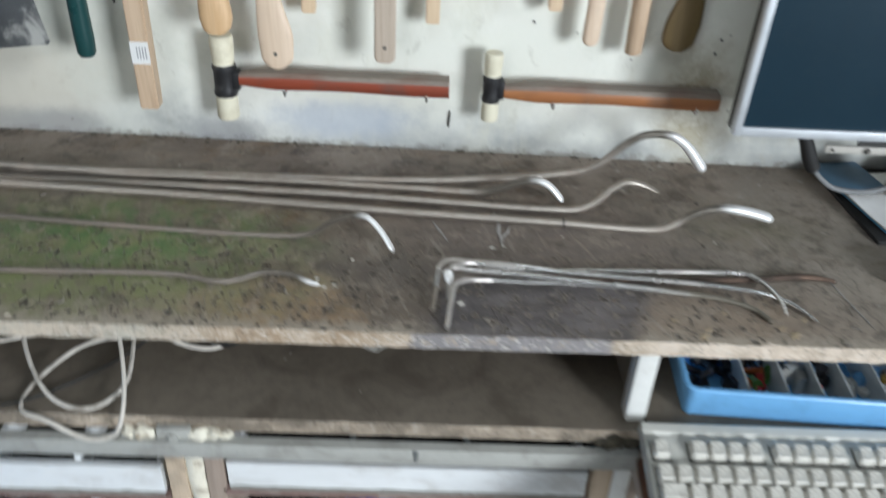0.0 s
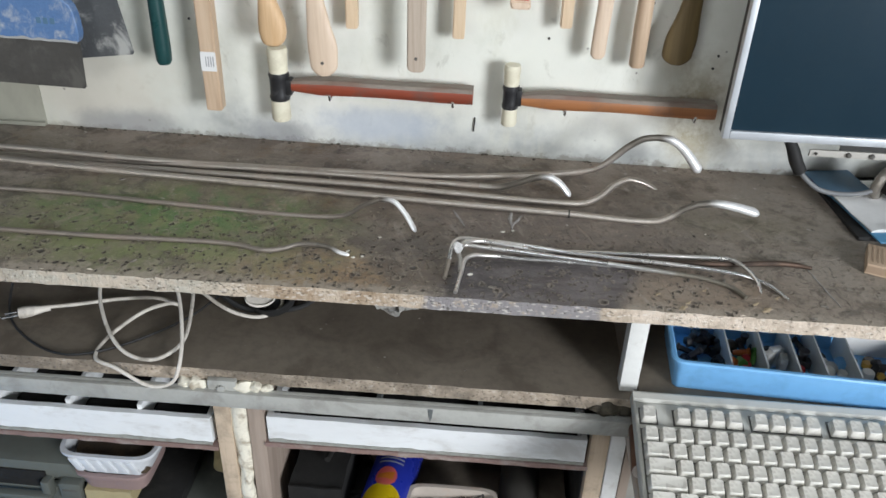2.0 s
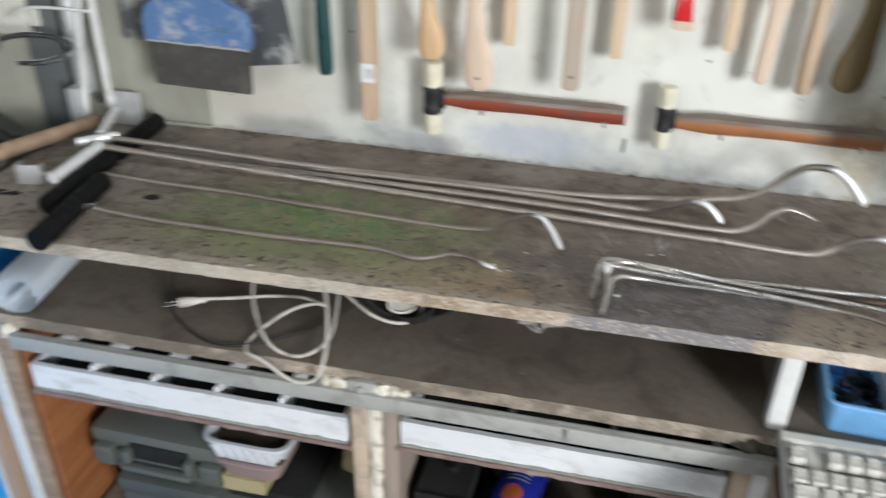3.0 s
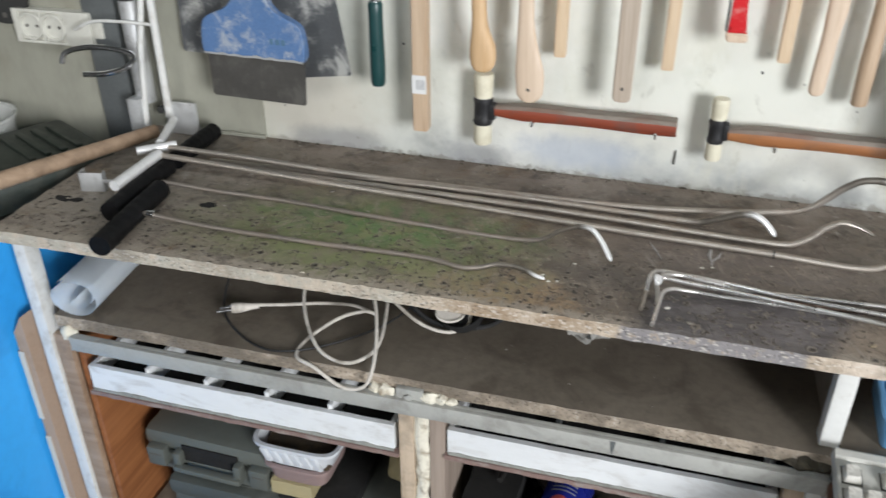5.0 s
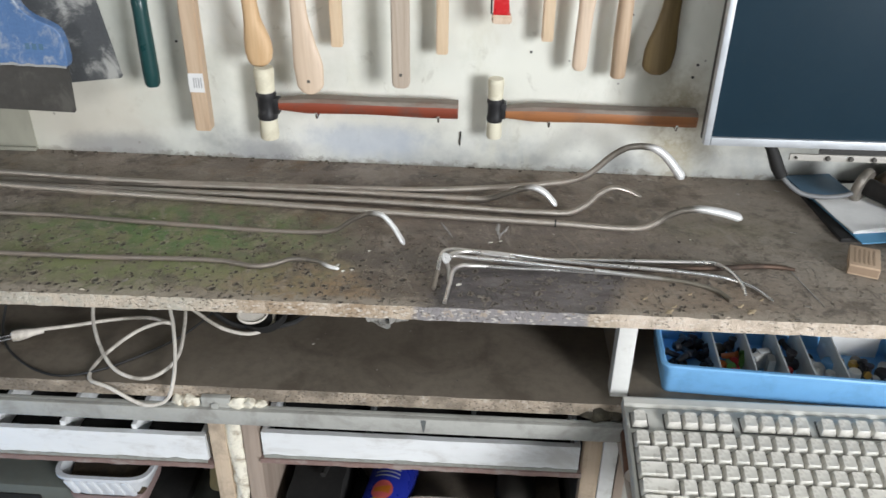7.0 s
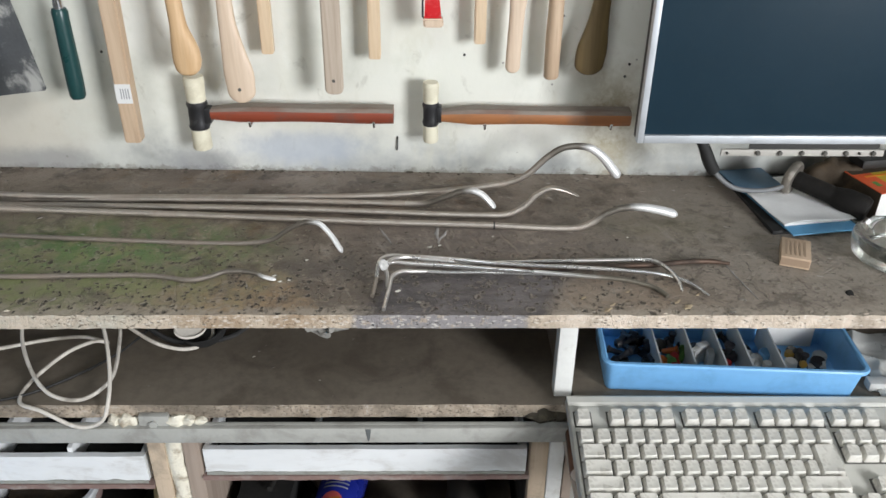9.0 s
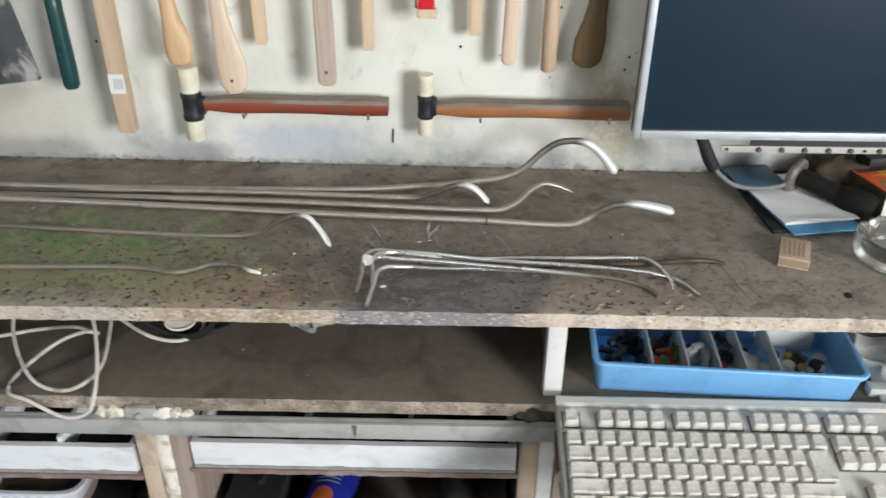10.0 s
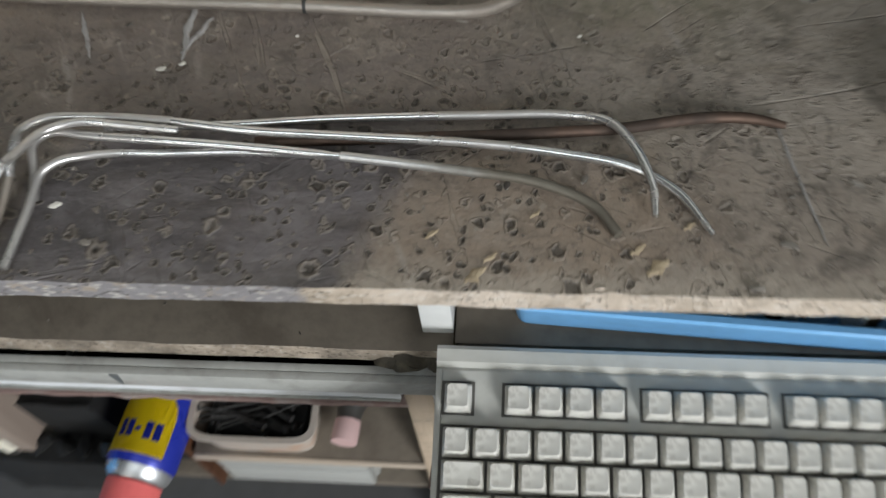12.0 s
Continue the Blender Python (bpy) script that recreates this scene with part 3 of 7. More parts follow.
M_GLASS = glass("thick_glass", (0.93, 0.95, 0.91), 0.14)
M_GREYFOAM = surf("greyed_foam", (0.30, 0.29, 0.265), 0.3, 60, 0.9, 0, 0.9, (0.10, 0.09, 0.075), 0.8, 45)
M_FILM = surf("cloudy_plastic_film", (0.76, 0.77, 0.74), 0.08, 20, 0.28, 0, 0.3)
M_FILM.node_tree.nodes["Principled BSDF"].inputs["Transmission Weight"].default_value = 0.35
M_FILM.node_tree.nodes["Principled BSDF"].inputs["IOR"].default_value = 1.2
M_WCABLE = surf("grey_white_cable", (0.68, 0.635, 0.565), 0.15, 60, 0.6, 0, 0.15, (0.24, 0.21, 0.17), 0.75, 26)
M_BCABLE = surf("black_cable", (0.018, 0.018, 0.018), 0.2, 60, 0.5)
M_GCABLE = surf("grey_cable", (0.16, 0.165, 0.17), 0.1, 60, 0.5)
M_SOCKET = surf("ivory_socket", (0.66, 0.65, 0.58), 0.05, 30, 0.4, 0, 0.08, (0.44, 0.42, 0.36), 0.3, 30)
M_NOTEBLUE = surf("blue_notebook", (0.085, 0.17, 0.26), 0.1, 20, 0.6, 0, 0.1)
M_NOTECYAN = surf("bright_blue_cover", (0.09, 0.27, 0.45), 0.1, 20, 0.45, 0, 0.1)
M_WOODBOX = surf("brown_card_box", (0.50, 0.37, 0.26), 0.08, 40, 0.8, 0, 0.2, (0.38, 0.27, 0.18), 0.3, 40)
M_PRINT = surf("faded_print", (0.33, 0.235, 0.16), 0.1, 60, 0.85)
M_BOOKRED = surf("red_cover", (0.66, 0.10, 0.03), 0.1, 30, 0.4)
M_BOOKYEL = surf("yellow_cover", (0.58, 0.42, 0.04), 0.1, 30, 0.4)
M_BOOKOR = surf("orange_cover", (0.72, 0.24, 0.03), 0.1, 30, 0.4)
M_PAGES = surf("page_block", (0.76, 0.76, 0.73), 0.04, 40, 0.8, 0, 0.2, stretch=(1, 1, 12))
M_CANBLUE = surf("can_blue", (0.02, 0.035, 0.36), 0.08, 30, 0.3, 0.2, 0.05)
M_CANYEL = surf("can_yellow", (0.85, 0.62, 0.01), 0.05, 30, 0.32)
M_CANRED = surf("can_red_cap", (0.80, 0.16, 0.15), 0.08, 30, 0.4)
M_SILVER = surf("silver_can_rim", (0.65, 0.66, 0.66), 0.06, 30, 0.3, 0.8, 0.05)
M_TUBWHITE = surf("white_tub", (0.66, 0.68, 0.70), 0.05, 30, 0.4, 0, 0.08, (0.42, 0.42, 0.42), 0.35, 30)
M_TUBPINK = surf("dull_pink_tub", (0.30, 0.215, 0.200), 0.1, 25, 0.5)
M_SPONGE = surf("yellow_sponge", (0.42, 0.35, 0.19), 0.15, 90, 0.9, 0, 0.8)
M_ICECREAM = surf("stained_cream_tub", (0.50, 0.44, 0.38), 0.08, 20, 0.4, 0, 0.1, (0.55, 0.27, 0.13), 0.55, 22)
M_PINKCAP = surf("pale_pink_cap", (0.62, 0.42, 0.40), 0.06, 30, 0.5)
M_GREYBOTTLE = surf("grey_bottle", (0.045, 0.042, 0.037), 0.1, 20, 0.45)
M_SCREWS = surf("dark_zinc", (0.07, 0.066, 0.062), 0.3, 80, 0.5, 0.6, 0.2)
M_GREYBOX = surf("grey_drawer_front", (0.44, 0.44, 0.41), 0.1, 14, 0.6)
# near-black for dark clutter, and for shade painted into the bays
M_CLUTTER_SHADE = surf("dark_clutter_and_bay_shade", (0.007, 0.0067, 0.006), 0.3, 30, 0.9, 0, 0.4, (0.028, 0.025, 0.021), 0.3, 30)
M_ORANGE = surf("orange_plug", (0.46, 0.12, 0.025), 0.08, 40, 0.4)
M_GREEN = surf("green_plug", (0.10, 0.26, 0.06), 0.08, 40, 0.4)
M_PLUGRED = surf("red_plug", (0.42, 0.035, 0.04), 0.08, 40, 0.4)
M_PLUGWHITE = surf("white_plug", (0.58, 0.58, 0.56), 0.05, 40, 0.4)
M_PLUGYEL = surf("amber_plug", (0.42, 0.26, 0.05), 0.08, 40, 0.4)
M_PLUGDARK = surf("dark_plug", (0.03, 0.03, 0.035), 0.2, 40, 0.4)
M_LABEL = surf("white_sticker", (0.74, 0.74, 0.73), 0.03, 40, 0.6)
M_INK = surf("grey_ink", (0.36, 0.36, 0.37), 0.1, 60, 0.7)
M_BRONZE = surf("tarnished_bracket", (0.34, 0.31, 0.27), 0.15, 30, 0.4, 0.7, 0.2)
M_OLIVE = surf("olive_green_box", (0.06, 0.062, 0.038), 0.15, 14, 0.6)
M_GREYPAPER = surf("greyed_paper", (0.36, 0.36, 0.35), 0.06, 20, 0.8)
M_TRAYWOOD = wood("beige_tray_board", (0.52, 0.44, 0.35), (0.44, 0.36, 0.28), "x", 18, 0.6)

M_CHALK = surf("chalky_drip", (0.36, 0.345, 0.33), 0.2, 60, 0.9, 0, 0.4, (0.16, 0.14, 0.12), 0.7, 70)
M_SCAB = surf("glue_crust", (0.44, 0.35, 0.23), 0.25, 80, 0.8, 0, 0.9, (0.16, 0.115, 0.07), 0.7, 60)
M_DUST = surf("dark_dust", (0.10, 0.085, 0.065), 0.4, 60, 0.9)
M_RAG = surf("brown_oily_rag", (0.055, 0.038, 0.022), 0.35, 40, 0.85, 0, 0.8, (0.12, 0.08, 0.04), 0.5, 30)
M_TORCH = surf("dusty_black_rubber", (0.008, 0.007, 0.006), 0.3, 50, 0.7, 0, 0.8, (0.022, 0.018, 0.014), 0.5, 45)
M_TORCH.node_tree.nodes["Principled BSDF"].inputs["Specular IOR Level"].default_value = 0.25
M_BLACKTUBE.node_tree.nodes["Principled BSDF"].inputs["Specular IOR Level"].default_value = 0.2


def grit_mix():
    mat, nt, bsdf = shader("mixed_grit")
    geo = nt.nodes.new("ShaderNodeNewGeometry")
    c = blend(nt, geo.outputs["Random Per Island"], (0.04, 0.034, 0.028), (0.30, 0.27, 0.23))
    nt.links.new(c, bsdf.inputs["Base Color"])
    bsdf.inputs["Roughness"].default_value = 0.9
    return mat


M_GRIT = grit_mix()


# ---- building helpers ----
def link(name, bm, mats, parent=None, smooth=40):
    mesh = bpy.data.meshes.new(name)
    bmesh.ops.recalc_face_normals(bm, faces=bm.faces)
    bm.to_mesh(mesh)
    bm.free()
    for m in mats if isinstance(mats, (list, tuple)) else [mats]:
        mesh.materials.append(m)
    if smooth:
        mesh.shade_smooth()
        mesh.set_sharp_from_angle(angle=radians(smooth))
    ob = new(name, mesh)
    ob.parent = parent
    return ob


def part(name, bm, mats, parent, label="", smooth=40):
    return tagged(link(name, bm, mats, parent, smooth), label)


def thing(name, label, category, m=None, group="", kind=""):
    ob = new(name)
    ob.empty_display_size = 0.02
    if m is not None:
        ob.matrix_world = m
    return tagged(ob, label, category, group, kind)


def box(x0, x1, y0, y1, z0, z1, bevel=0.0, bm=None, segs=2):
    own = bmesh.new()
    bmesh.ops.create_cube(own, size=1)
    for v in own.verts:
        v.co = Vector(((x0 + x1) / 2 + v.co.x * (x1 - x0), (y0 + y1) / 2 + v.co.y * (y1 - y0), (z0 + z1) / 2 + v.co.z * (z1 - z0)))
    if bevel:
        bmesh.ops.bevel(own, geom=own.edges[:], offset=bevel, segments=segs, affect="EDGES", profile=0.6)
    return own if bm is None else join(bm, own)


def join(bm, other, m=None):
    mesh = bpy.data.meshes.new("tmp")
    other.to_mesh(mesh)
    other.free()
    if m is not None:
        mesh.transform(m)
    bm.from_mesh(mesh)
    bpy.data.meshes.remove(mesh)
    return bm


def smooth_line(pts, steps=8):
    p = [Vector(q) for q in pts]
    out = []
    for i in range(len(p) - 1):
        a, b, c, d = p[max(i - 1, 0)], p[i], p[i + 1], p[min(i + 2, len(p) - 1)]
        # centripetal spacing keeps tight bends next to long runs from overshooting
        t0 = 0.0
        t1 = t0 + max(1e-5, (b - a).length ** 0.5) if a is not b else t0 + 0.01
        t2 = t1 + max(1e-5, (c - b).length ** 0.5)
        t3 = t2 + max(1e-5, (d - c).length ** 0.5) if d is not c else t2 + 0.01
        if (b - a).length < 1e-6:
            a = b - (c - b) * 0.01 / max(1e-6, (t2 - t1))
        if (d - c).length < 1e-6:
            d = c + (c - b) * 0.01 / max(1e-6, (t2 - t1))
        for k in range(steps):
            t = t1 + (t2 - t1) * k / steps
            a1 = (t1 - t) / (t1 - t0) * a + (t - t0) / (t1 - t0) * b
            a2 = (t2 - t) / (t2 - t1) * b + (t - t1) / (t2 - t1) * c
            a3 = (t3 - t) / (t3 - t2) * c + (t - t2) / (t3 - t2) * d
            b1 = (t2 - t) / (t2 - t0) * a1 + (t - t0) / (t2 - t0) * a2
            b2 = (t3 - t) / (t3 - t1) * a2 + (t - t1) / (t3 - t1) * a3
            out.append((t2 - t) / (t2 - t1) * b1 + (t - t1) / (t2 - t1) * b2)
    return out + [p[-1]]


def tube(pts, radius, sides=8, bm=None, steps=8, flat=None, curve=True, ends=True):
    """A rod along a line. radius: one number or one per way along (0 to 1); flat: squash of the section's upright axis."""
    bm = bm or bmesh.new()
    line = smooth_line(pts, steps) if curve else [Vector(p) for p in pts]
    n = len(line)
    lengths = [0.0]
    for i in range(1, n):
        lengths.append(lengths[-1] + (line[i] - line[i - 1]).length)
    side = None
    rings = []
    for i, p in enumerate(line):
        along = (line[min(i + 1, n - 1)] - line[max(i - 1, 0)]).normalized()
        if side is None:
            up = Vector((0, 0, 1)) if abs(along.z) < 0.9 else Vector((0, 1, 0))
            side = along.cross(up).normalized()
        side = (side - along * side.dot(along)).normalized()
        over = along.cross(side)
        s = lengths[i] / max(lengths[-1], 1e-9)
        r = radius(s) if callable(radius) else radius
        k = flat(s) if callable(flat) else (flat or 1.0)
        rings.append([bm.verts.new(p + side * (r * math.cos(2 * math.pi * j / sides)) + over * (r * k * math.sin(2 * math.pi * j / sides))) for j in range(sides)])
    for a, b in zip(rings, rings[1:]):
        for j in range(sides):
            bm.faces.new((a[j], a[(j + 1) % sides], b[(j + 1) % sides], b[j]))
    if ends:
        bm.faces.new(rings[0][::-1])
        bm.faces.new(rings[-1])
    return bm


def lathe(profile, sides=24, bm=None, m=None):
    """A turned body about z, from rows of radius and height."""
    own = bmesh.new()
    rings = []
    for r, z in profile:
        rings.append([own.verts.new((r * math.cos(2 * math.pi * j / sides), r * math.sin(2 * math.pi * j / sides), z)) for j in range(sides)])
    for a, b in zip(rings, rings[1:]):
        for j in range(sides):
            own.faces.new((a[j], a[(j + 1) % sides], b[(j + 1) % sides], b[j]))
    if profile[0][0] > 1e-6:
        own.faces.new(rings[0][::-1])
    if profile[-1][0] > 1e-6:
        own.faces.new(rings[-1])
    bmesh.ops.remove_doubles(own, verts=own.verts, dist=1e-6)
    if m is not None:
        own.transform(m)
    return own if bm is None else join(bm, own)


def plate(outline, depth, bevel=0.0, m=None, segs=2):
    """A flat shape from an outline in x and z, with its depth along y."""
    bm = bmesh.new()
    f = bm.faces.new([bm.verts.new((x, 0, z)) for x, z in outline])
    out = bmesh.ops.extrude_face_region(bm, geom=[f])
    for v in out["geom"]:
        if isinstance(v, bmesh.types.BMVert):
            v.co.y += depth
    if bevel:
        bmesh.ops.bevel(bm, geom=[e for e in bm.edges if e.calc_face_angle(0) > 0.5], offset=bevel, segments=segs, affect="EDGES")
    if m is not None:
        bm.transform(m)
    return bm


def roughen(bm, amount, size, only=None):
    for v in bm.verts:
        if only is None or only(v.co):
            v.co += noise.noise_vector(v.co / size) * amount
    return bm


def grid_box(x0, x1, y0, y1, z0, z1, step):
    """A box with fine faces, for uneven boards."""
    bm = bmesh.new()
    own = box(x0, x1, y0, y1, z0, z1)
    for axis, lo, hi in ((0, x0, x1), (1, y0, y1)):
        n = max(1, int((hi - lo) / step))
        for k in range(1, n):
            co, no = [0, 0, 0], [0, 0, 0]
            co[axis], no[axis] = lo + (hi - lo) * k / n, 1
            bmesh.ops.bisect_plane(own, geom=own.verts[:] + own.edges[:] + own.faces[:], plane_co=co, plane_no=no)
    return join(bm, own)


def wall_y(x):
    """The face of the back wall, which runs a little askew to the bench."""
    return 1.064 - 0.022 * x


BENCH = 0.85
# the cabinet under the bench board stands back a little: its pieces are laid out on this frame
CABINET = Matrix.Translation((-0.0046, 0, -0.0471)) @ Matrix.Scale(1.035, 4)


# ---- the room ----
def setting(name, bm, mats, label, smooth=40):
    return tagged(link(name, bm, mats, None, smooth), label, name.split("_")[0], kind="structure")


setting("floor", box(-2.4, 2.70, -2.9, 1.3, -0.10, 0.0), M_CONC, "grey stained concrete workshop floor")
# the ceiling gap is added for the overhead fill lamp
roof = box(-2.4, 2.70, -2.9, -0.95, 2.50, 2.60)
box(-2.4, 2.70, -0.15, 1.3, 2.50, 2.60, bm=roof)
box(-2.4, -0.70, -0.95, -0.15, 2.50, 2.60, bm=roof)
box(0.50, 2.70, -0.95, -0.15, 2.50, 2.60, bm=roof)
setting("ceiling", roof, M_ROOM, "plain unseen ceiling with an opening added for a fill lamp")
north = bmesh.new()
vs = [(-2.4, wall_y(-2.4)), (2.60, wall_y(2.60)), (2.60, 1.3), (-2.4, 1.3)]
low, high = [north.verts.new((x, y, 0)) for x, y in vs], [north.verts.new((x, y, 2.5)) for x, y in vs]
north.faces.new(low[::-1]), north.faces.new(high)
for i in range(4):
    north.faces.new((low[i], low[(i + 1) % 4], high[(i + 1) % 4], high[i]))
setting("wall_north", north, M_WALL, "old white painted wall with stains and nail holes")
setting("wall_west", box(-2.5, -2.4, -2.9, 1.3, 0, 2.5), M_ROOM, "plain unseen side wall, kept dark")
east = box(2.60, 2.70, -2.9, -2.75, 0, 2.5)
box(2.60, 2.70, -1.65, 1.3, 0, 2.5, bm=east)
box(2.60, 2.70, -2.75, -1.65, 0, 1.05, bm=east)
box(2.60, 2.70, -2.75, -1.65, 2.40, 2.5, bm=east)
setting("wall_east", east, M_ROOM, "plain unseen wall with an opening for a lamp")
# unseen wall, opened for the added front fill lamp
south = box(-2.5, -2.25, -3.0, -2.9, 0, 2.5)
box(-0.65, 2.70, -3.0, -2.9, 0, 2.5, bm=south)
box(-2.25, -0.65, -3.0, -2.9, 2.15, 2.5, bm=south)
box(-2.25, -0.65, -3.0, -2.9, 0, 1.05, bm=south)
setting("wall_south", south, M_ROOM, "plain unseen wall with an opening for a lamp")

# the wall's left stretch: a grey-green panel, its foot strip and a dark upright board
panel = grid_box(-0.755, -0.541, wall_y(-0.65) - 0.0045, wall_y(-0.65) + 0.004, BENCH, 1.35, 0.03)
setting("wall_panel", roughen(panel, 0.0006, 0.06), M_PANEL, "grey-green painted panel on the wall", 30)
beside = grid_box(-1.60, -0.836, wall_y(-0.9) - 0.0045, wall_y(-0.9) + 0.004, 0.0, 1.35, 0.05)
for v in beside.verts:
    v.co.y += wall_y(v.co.x) - wall_y(-0.9)
setting("wall_panel_2", roughen(beside, 0.0006, 0.06), M_PANEL, "grey-green painted panel behind the blue cabinet", 30)
setting("trim_foot", box(-0.66, -0.540, wall_y(-0.6) - 0.012, wall_y(-0.6) - 0.0065, 0.8505, 0.856, 0.001), M_PANEL, "thin pale strip at the foot of the wall panel")
setting("trim_upright", box(-0.835, -0.775, wall_y(-0.8) - 0.014, wall_y(-0.8) + 0.002, 0.80, 1.6, 0.002), M_DARKSTRIP, "dark grey upright board on the wall")

# ---- the bench ----
bench = thing("workbench", "old workbench with a pitted, green-stained board top", "workbench")
slab = grid_box(-0.745, 1.45, 0.704, 1.045, 0.8325, BENCH, 0.012)
for v in slab.verts:
    x, y, z = v.co
    if y > 1.04:
        v.co.y = wall_y(x) - 0.001
    if y < 0.705:
        v.co.y = 0.7035 + 0.008 * max(0.0, -x - 0.1) * -1 + 0.0010 * noise.noise((x * 40, z * 60, 0)) + 0.0009 * noise.noise((x * 140, z * 150, 3))
    if y < 0.705 and z > 0.84:
        v.co.z -= 0.0022 * max(0.0, noise.noise((x * 70, 7, 0)) + 0.2)
    if z < 0.84 and y < 0.705:
        v.co.z += 0.0011 * noise.noise((x * 90, 2, 5))
    if x < -0.74:
        v.co.x = -0.745 + 0.035 * (y - 0.70) / 0.345 * -0.2 + 0.003 * noise.noise((y * 40, 0, 1))
slab.normal_update()
for f in slab.faces:
    if abs(f.normal.z) < 0.6:
        f.material_index = 1
part("bench_board", slab, [M_TOP, M_EDGE], bench, smooth=30)
# chips raised along the front edge
chips = bmesh.new()
for k in range(90):
    x = -0.72 + 1.62 * random.random()
    own = bmesh.new()
    bmesh.ops.create_icosphere(own, subdivisions=1, radius=1)
    own.transform(Matrix.Translation((x, 0.7045 + 0.007 * random.random() ** 2, 0.8335 + 0.016 * random.random())) @ Matrix.Diagonal((0.0015 + 0.003 * random.random(), 0.0013, 0.0008 + 0.0012 * random.random(), 1)))
    join(chips, roughen(own, 0.0008, 0.004))
tagged(part("edge_chips", chips, M_EDGE, bench), kind="stuff")



def inner_part(name, bm, mats, parent, label="", smooth=40):
    bm.transform(CABINET)
    return part(name, bm, mats, parent, label, smooth)


inner_part("post", box(0.276, 0.2965, 0.724, 0.745, 0.7208, 0.8517, 0.0015), M_WHITEMETAL, bench, "white-painted square steel post")
left_post = bmesh.new()
box(-0.735, -0.7165, 0.720, 0.745, 0.0456, 0.8517, 0.002, left_post)
inner_part("post", left_post, M_WHITEMETAL, bench, "white-painted square steel post")
inner_part("side_panel", box(-0.690, -0.680, 0.735, 1.012, 0.05, 0.690, 0.001), M_VENEER, bench, "orange-brown veneered side panel")
inner_part("post_wood", box(-0.7145, -0.691, 0.724, 0.7345, 0.05, 0.674, 0.001), M_W_STICK, bench, "greyed wooden strip beside the post")

shelf = grid_box(-0.690, 0.2965, 0.712, 1.022, 0.701, 0.7205, 0.016)
for v in shelf.verts:
    x, y, z = v.co
    if y < 0.713:
        v.co.y += 0.0010 * noise.noise((x * 35, z * 50, 9)) + 0.0010 * noise.noise((x * 120, z * 120, 2))
        v.co.z += 0.0008 * noise.noise((x * 80, 4, 1)) - (0.0012 if z > 0.71 else 0)
shelf.normal_update()
for f in shelf.faces:
    if abs(f.normal.z) < 0.6:
        f.material_index = 1
inner_part("under_shelf", shelf, [M_SHELF, M_SHELF_EDGE], bench, "dusty brown chipboard shelf", 30)

rail = box(-0.664, 0.292, 0.6985, 0.7045, 0.674, 0.6955, 0.0008)
box(-0.664, 0.292, 0.7047, 0.7105, 0.6925, 0.6955, 0.0008, rail)
inner_part("front_rail", rail, M_GREYMETAL, bench, "grey-painted steel angle rail")
inner_part("side_board", box(0.2840, 0.2960, 0.7455, 1.020, 0.7212, 0.8500, 0.001), M_SHELF, bench, "dusty brown board behind the post")
inner_part("rail_dent", plate([(0.0620, 0.6755), (0.0640, 0.6830), (0.0652, 0.6945), (0.0588, 0.6945), (0.0604, 0.6830)], 0.0007, 0, Matrix.Translation((0, 0.6978, 0))), M_DARKSTRIP, bench, "dark notch")

# divider between the two drawer bays, filled with set foam
inner_part("divider_board", box(-0.203, -0.183, 0.718, 1.010, 0.415, 0.672, 0.001), M_RAWWOOD, bench, "raw wooden divider board")
inner_part("divider_board", box(-0.1625, -0.1425, 0.720, 1.010, 0.415, 0.672, 0.001), M_PALEBOARD, bench, "pale wooden divider board")
foam = bmesh.new()
for k in range(70):
    z = 0.655 - 0.225 * random.random()
    own = bmesh.new()
    bmesh.ops.create_icosphere(own, subdivisions=2, radius=1)
    own.transform(Matrix.Translation((-0.1735 + 0.003 * noise.noise((z * 30, 0, 0)), 0.7235 + 0.003 * noise.noise((z * 50, 5, 0)), z)) @ Matrix.Diagonal((0.0085 + 0.002 * random.random(), 0.0042 + 0.002 * random.random(), 0.012 + 0.030 * random.random(), 1)))
    join(foam, roughen(roughen(own, 0.0022, 0.006), 0.0018, 0.02))
inner_part("foam_filling", foam, M_FOAM, bench, "lumpy yellowed mounting foam")
for x, s in ((-0.228, 0.8), (-0.214, 0.95), (-0.158, 0.95), (-0.144, 0.8), (-0.130, 0.6)):
    own = bmesh.new()
    bmesh.ops.create_icosphere(own, subdivisions=3, radius=0.0095 * s)
    own.transform(Matrix.Translation((x, 0.709, 0.699)) @ Matrix.Diagonal((1.2, 0.8, 0.85, 1)))
    inner_part("foam_lump", roughen(own, 0.0045, 0.008), M_FOAM, bench)
bracket = box(-0.200, -0.166, 0.704, 0.712, 0.690, 0.709, 0.0015)
join(bracket, lathe([(0.0, 0.0), (0.005, 0.0), (0.005, 0.003), (0.0, 0.003)], 8, m=pose(-0.183, 0.704, 0.6985, 90)))
inner_part("bracket", bracket, M_GREYMETAL, bench, "paint-splashed steel bracket with a bolt")
for x, s in ((-0.672, 1.0), (-0.655, 0.75)):
    own = bmesh.new()
    bmesh.ops.create_icosphere(own, subdivisions=3, radius=0.011 * s)
    own.transform(Matrix.Translation((x, 0.712, 0.692 - 0.014 * (s < 1))))
    inner_part("foam_lump", roughen(own, 0.004, 0.008), M_FOAM, bench)

inner_part("corner_post_wood", box(0.254, 0.2755, 0.717, 0.735, 0.05, 0.672, 0.001), M_RAWWOOD, bench, "raw wooden strip")
inner_part("corner_post", box(0.2762, 0.2945, 0.715, 0.735, 0.05, 0.672, 0.001), M_WHITEMETAL, bench, "white-painted steel corner post with chipped edges")
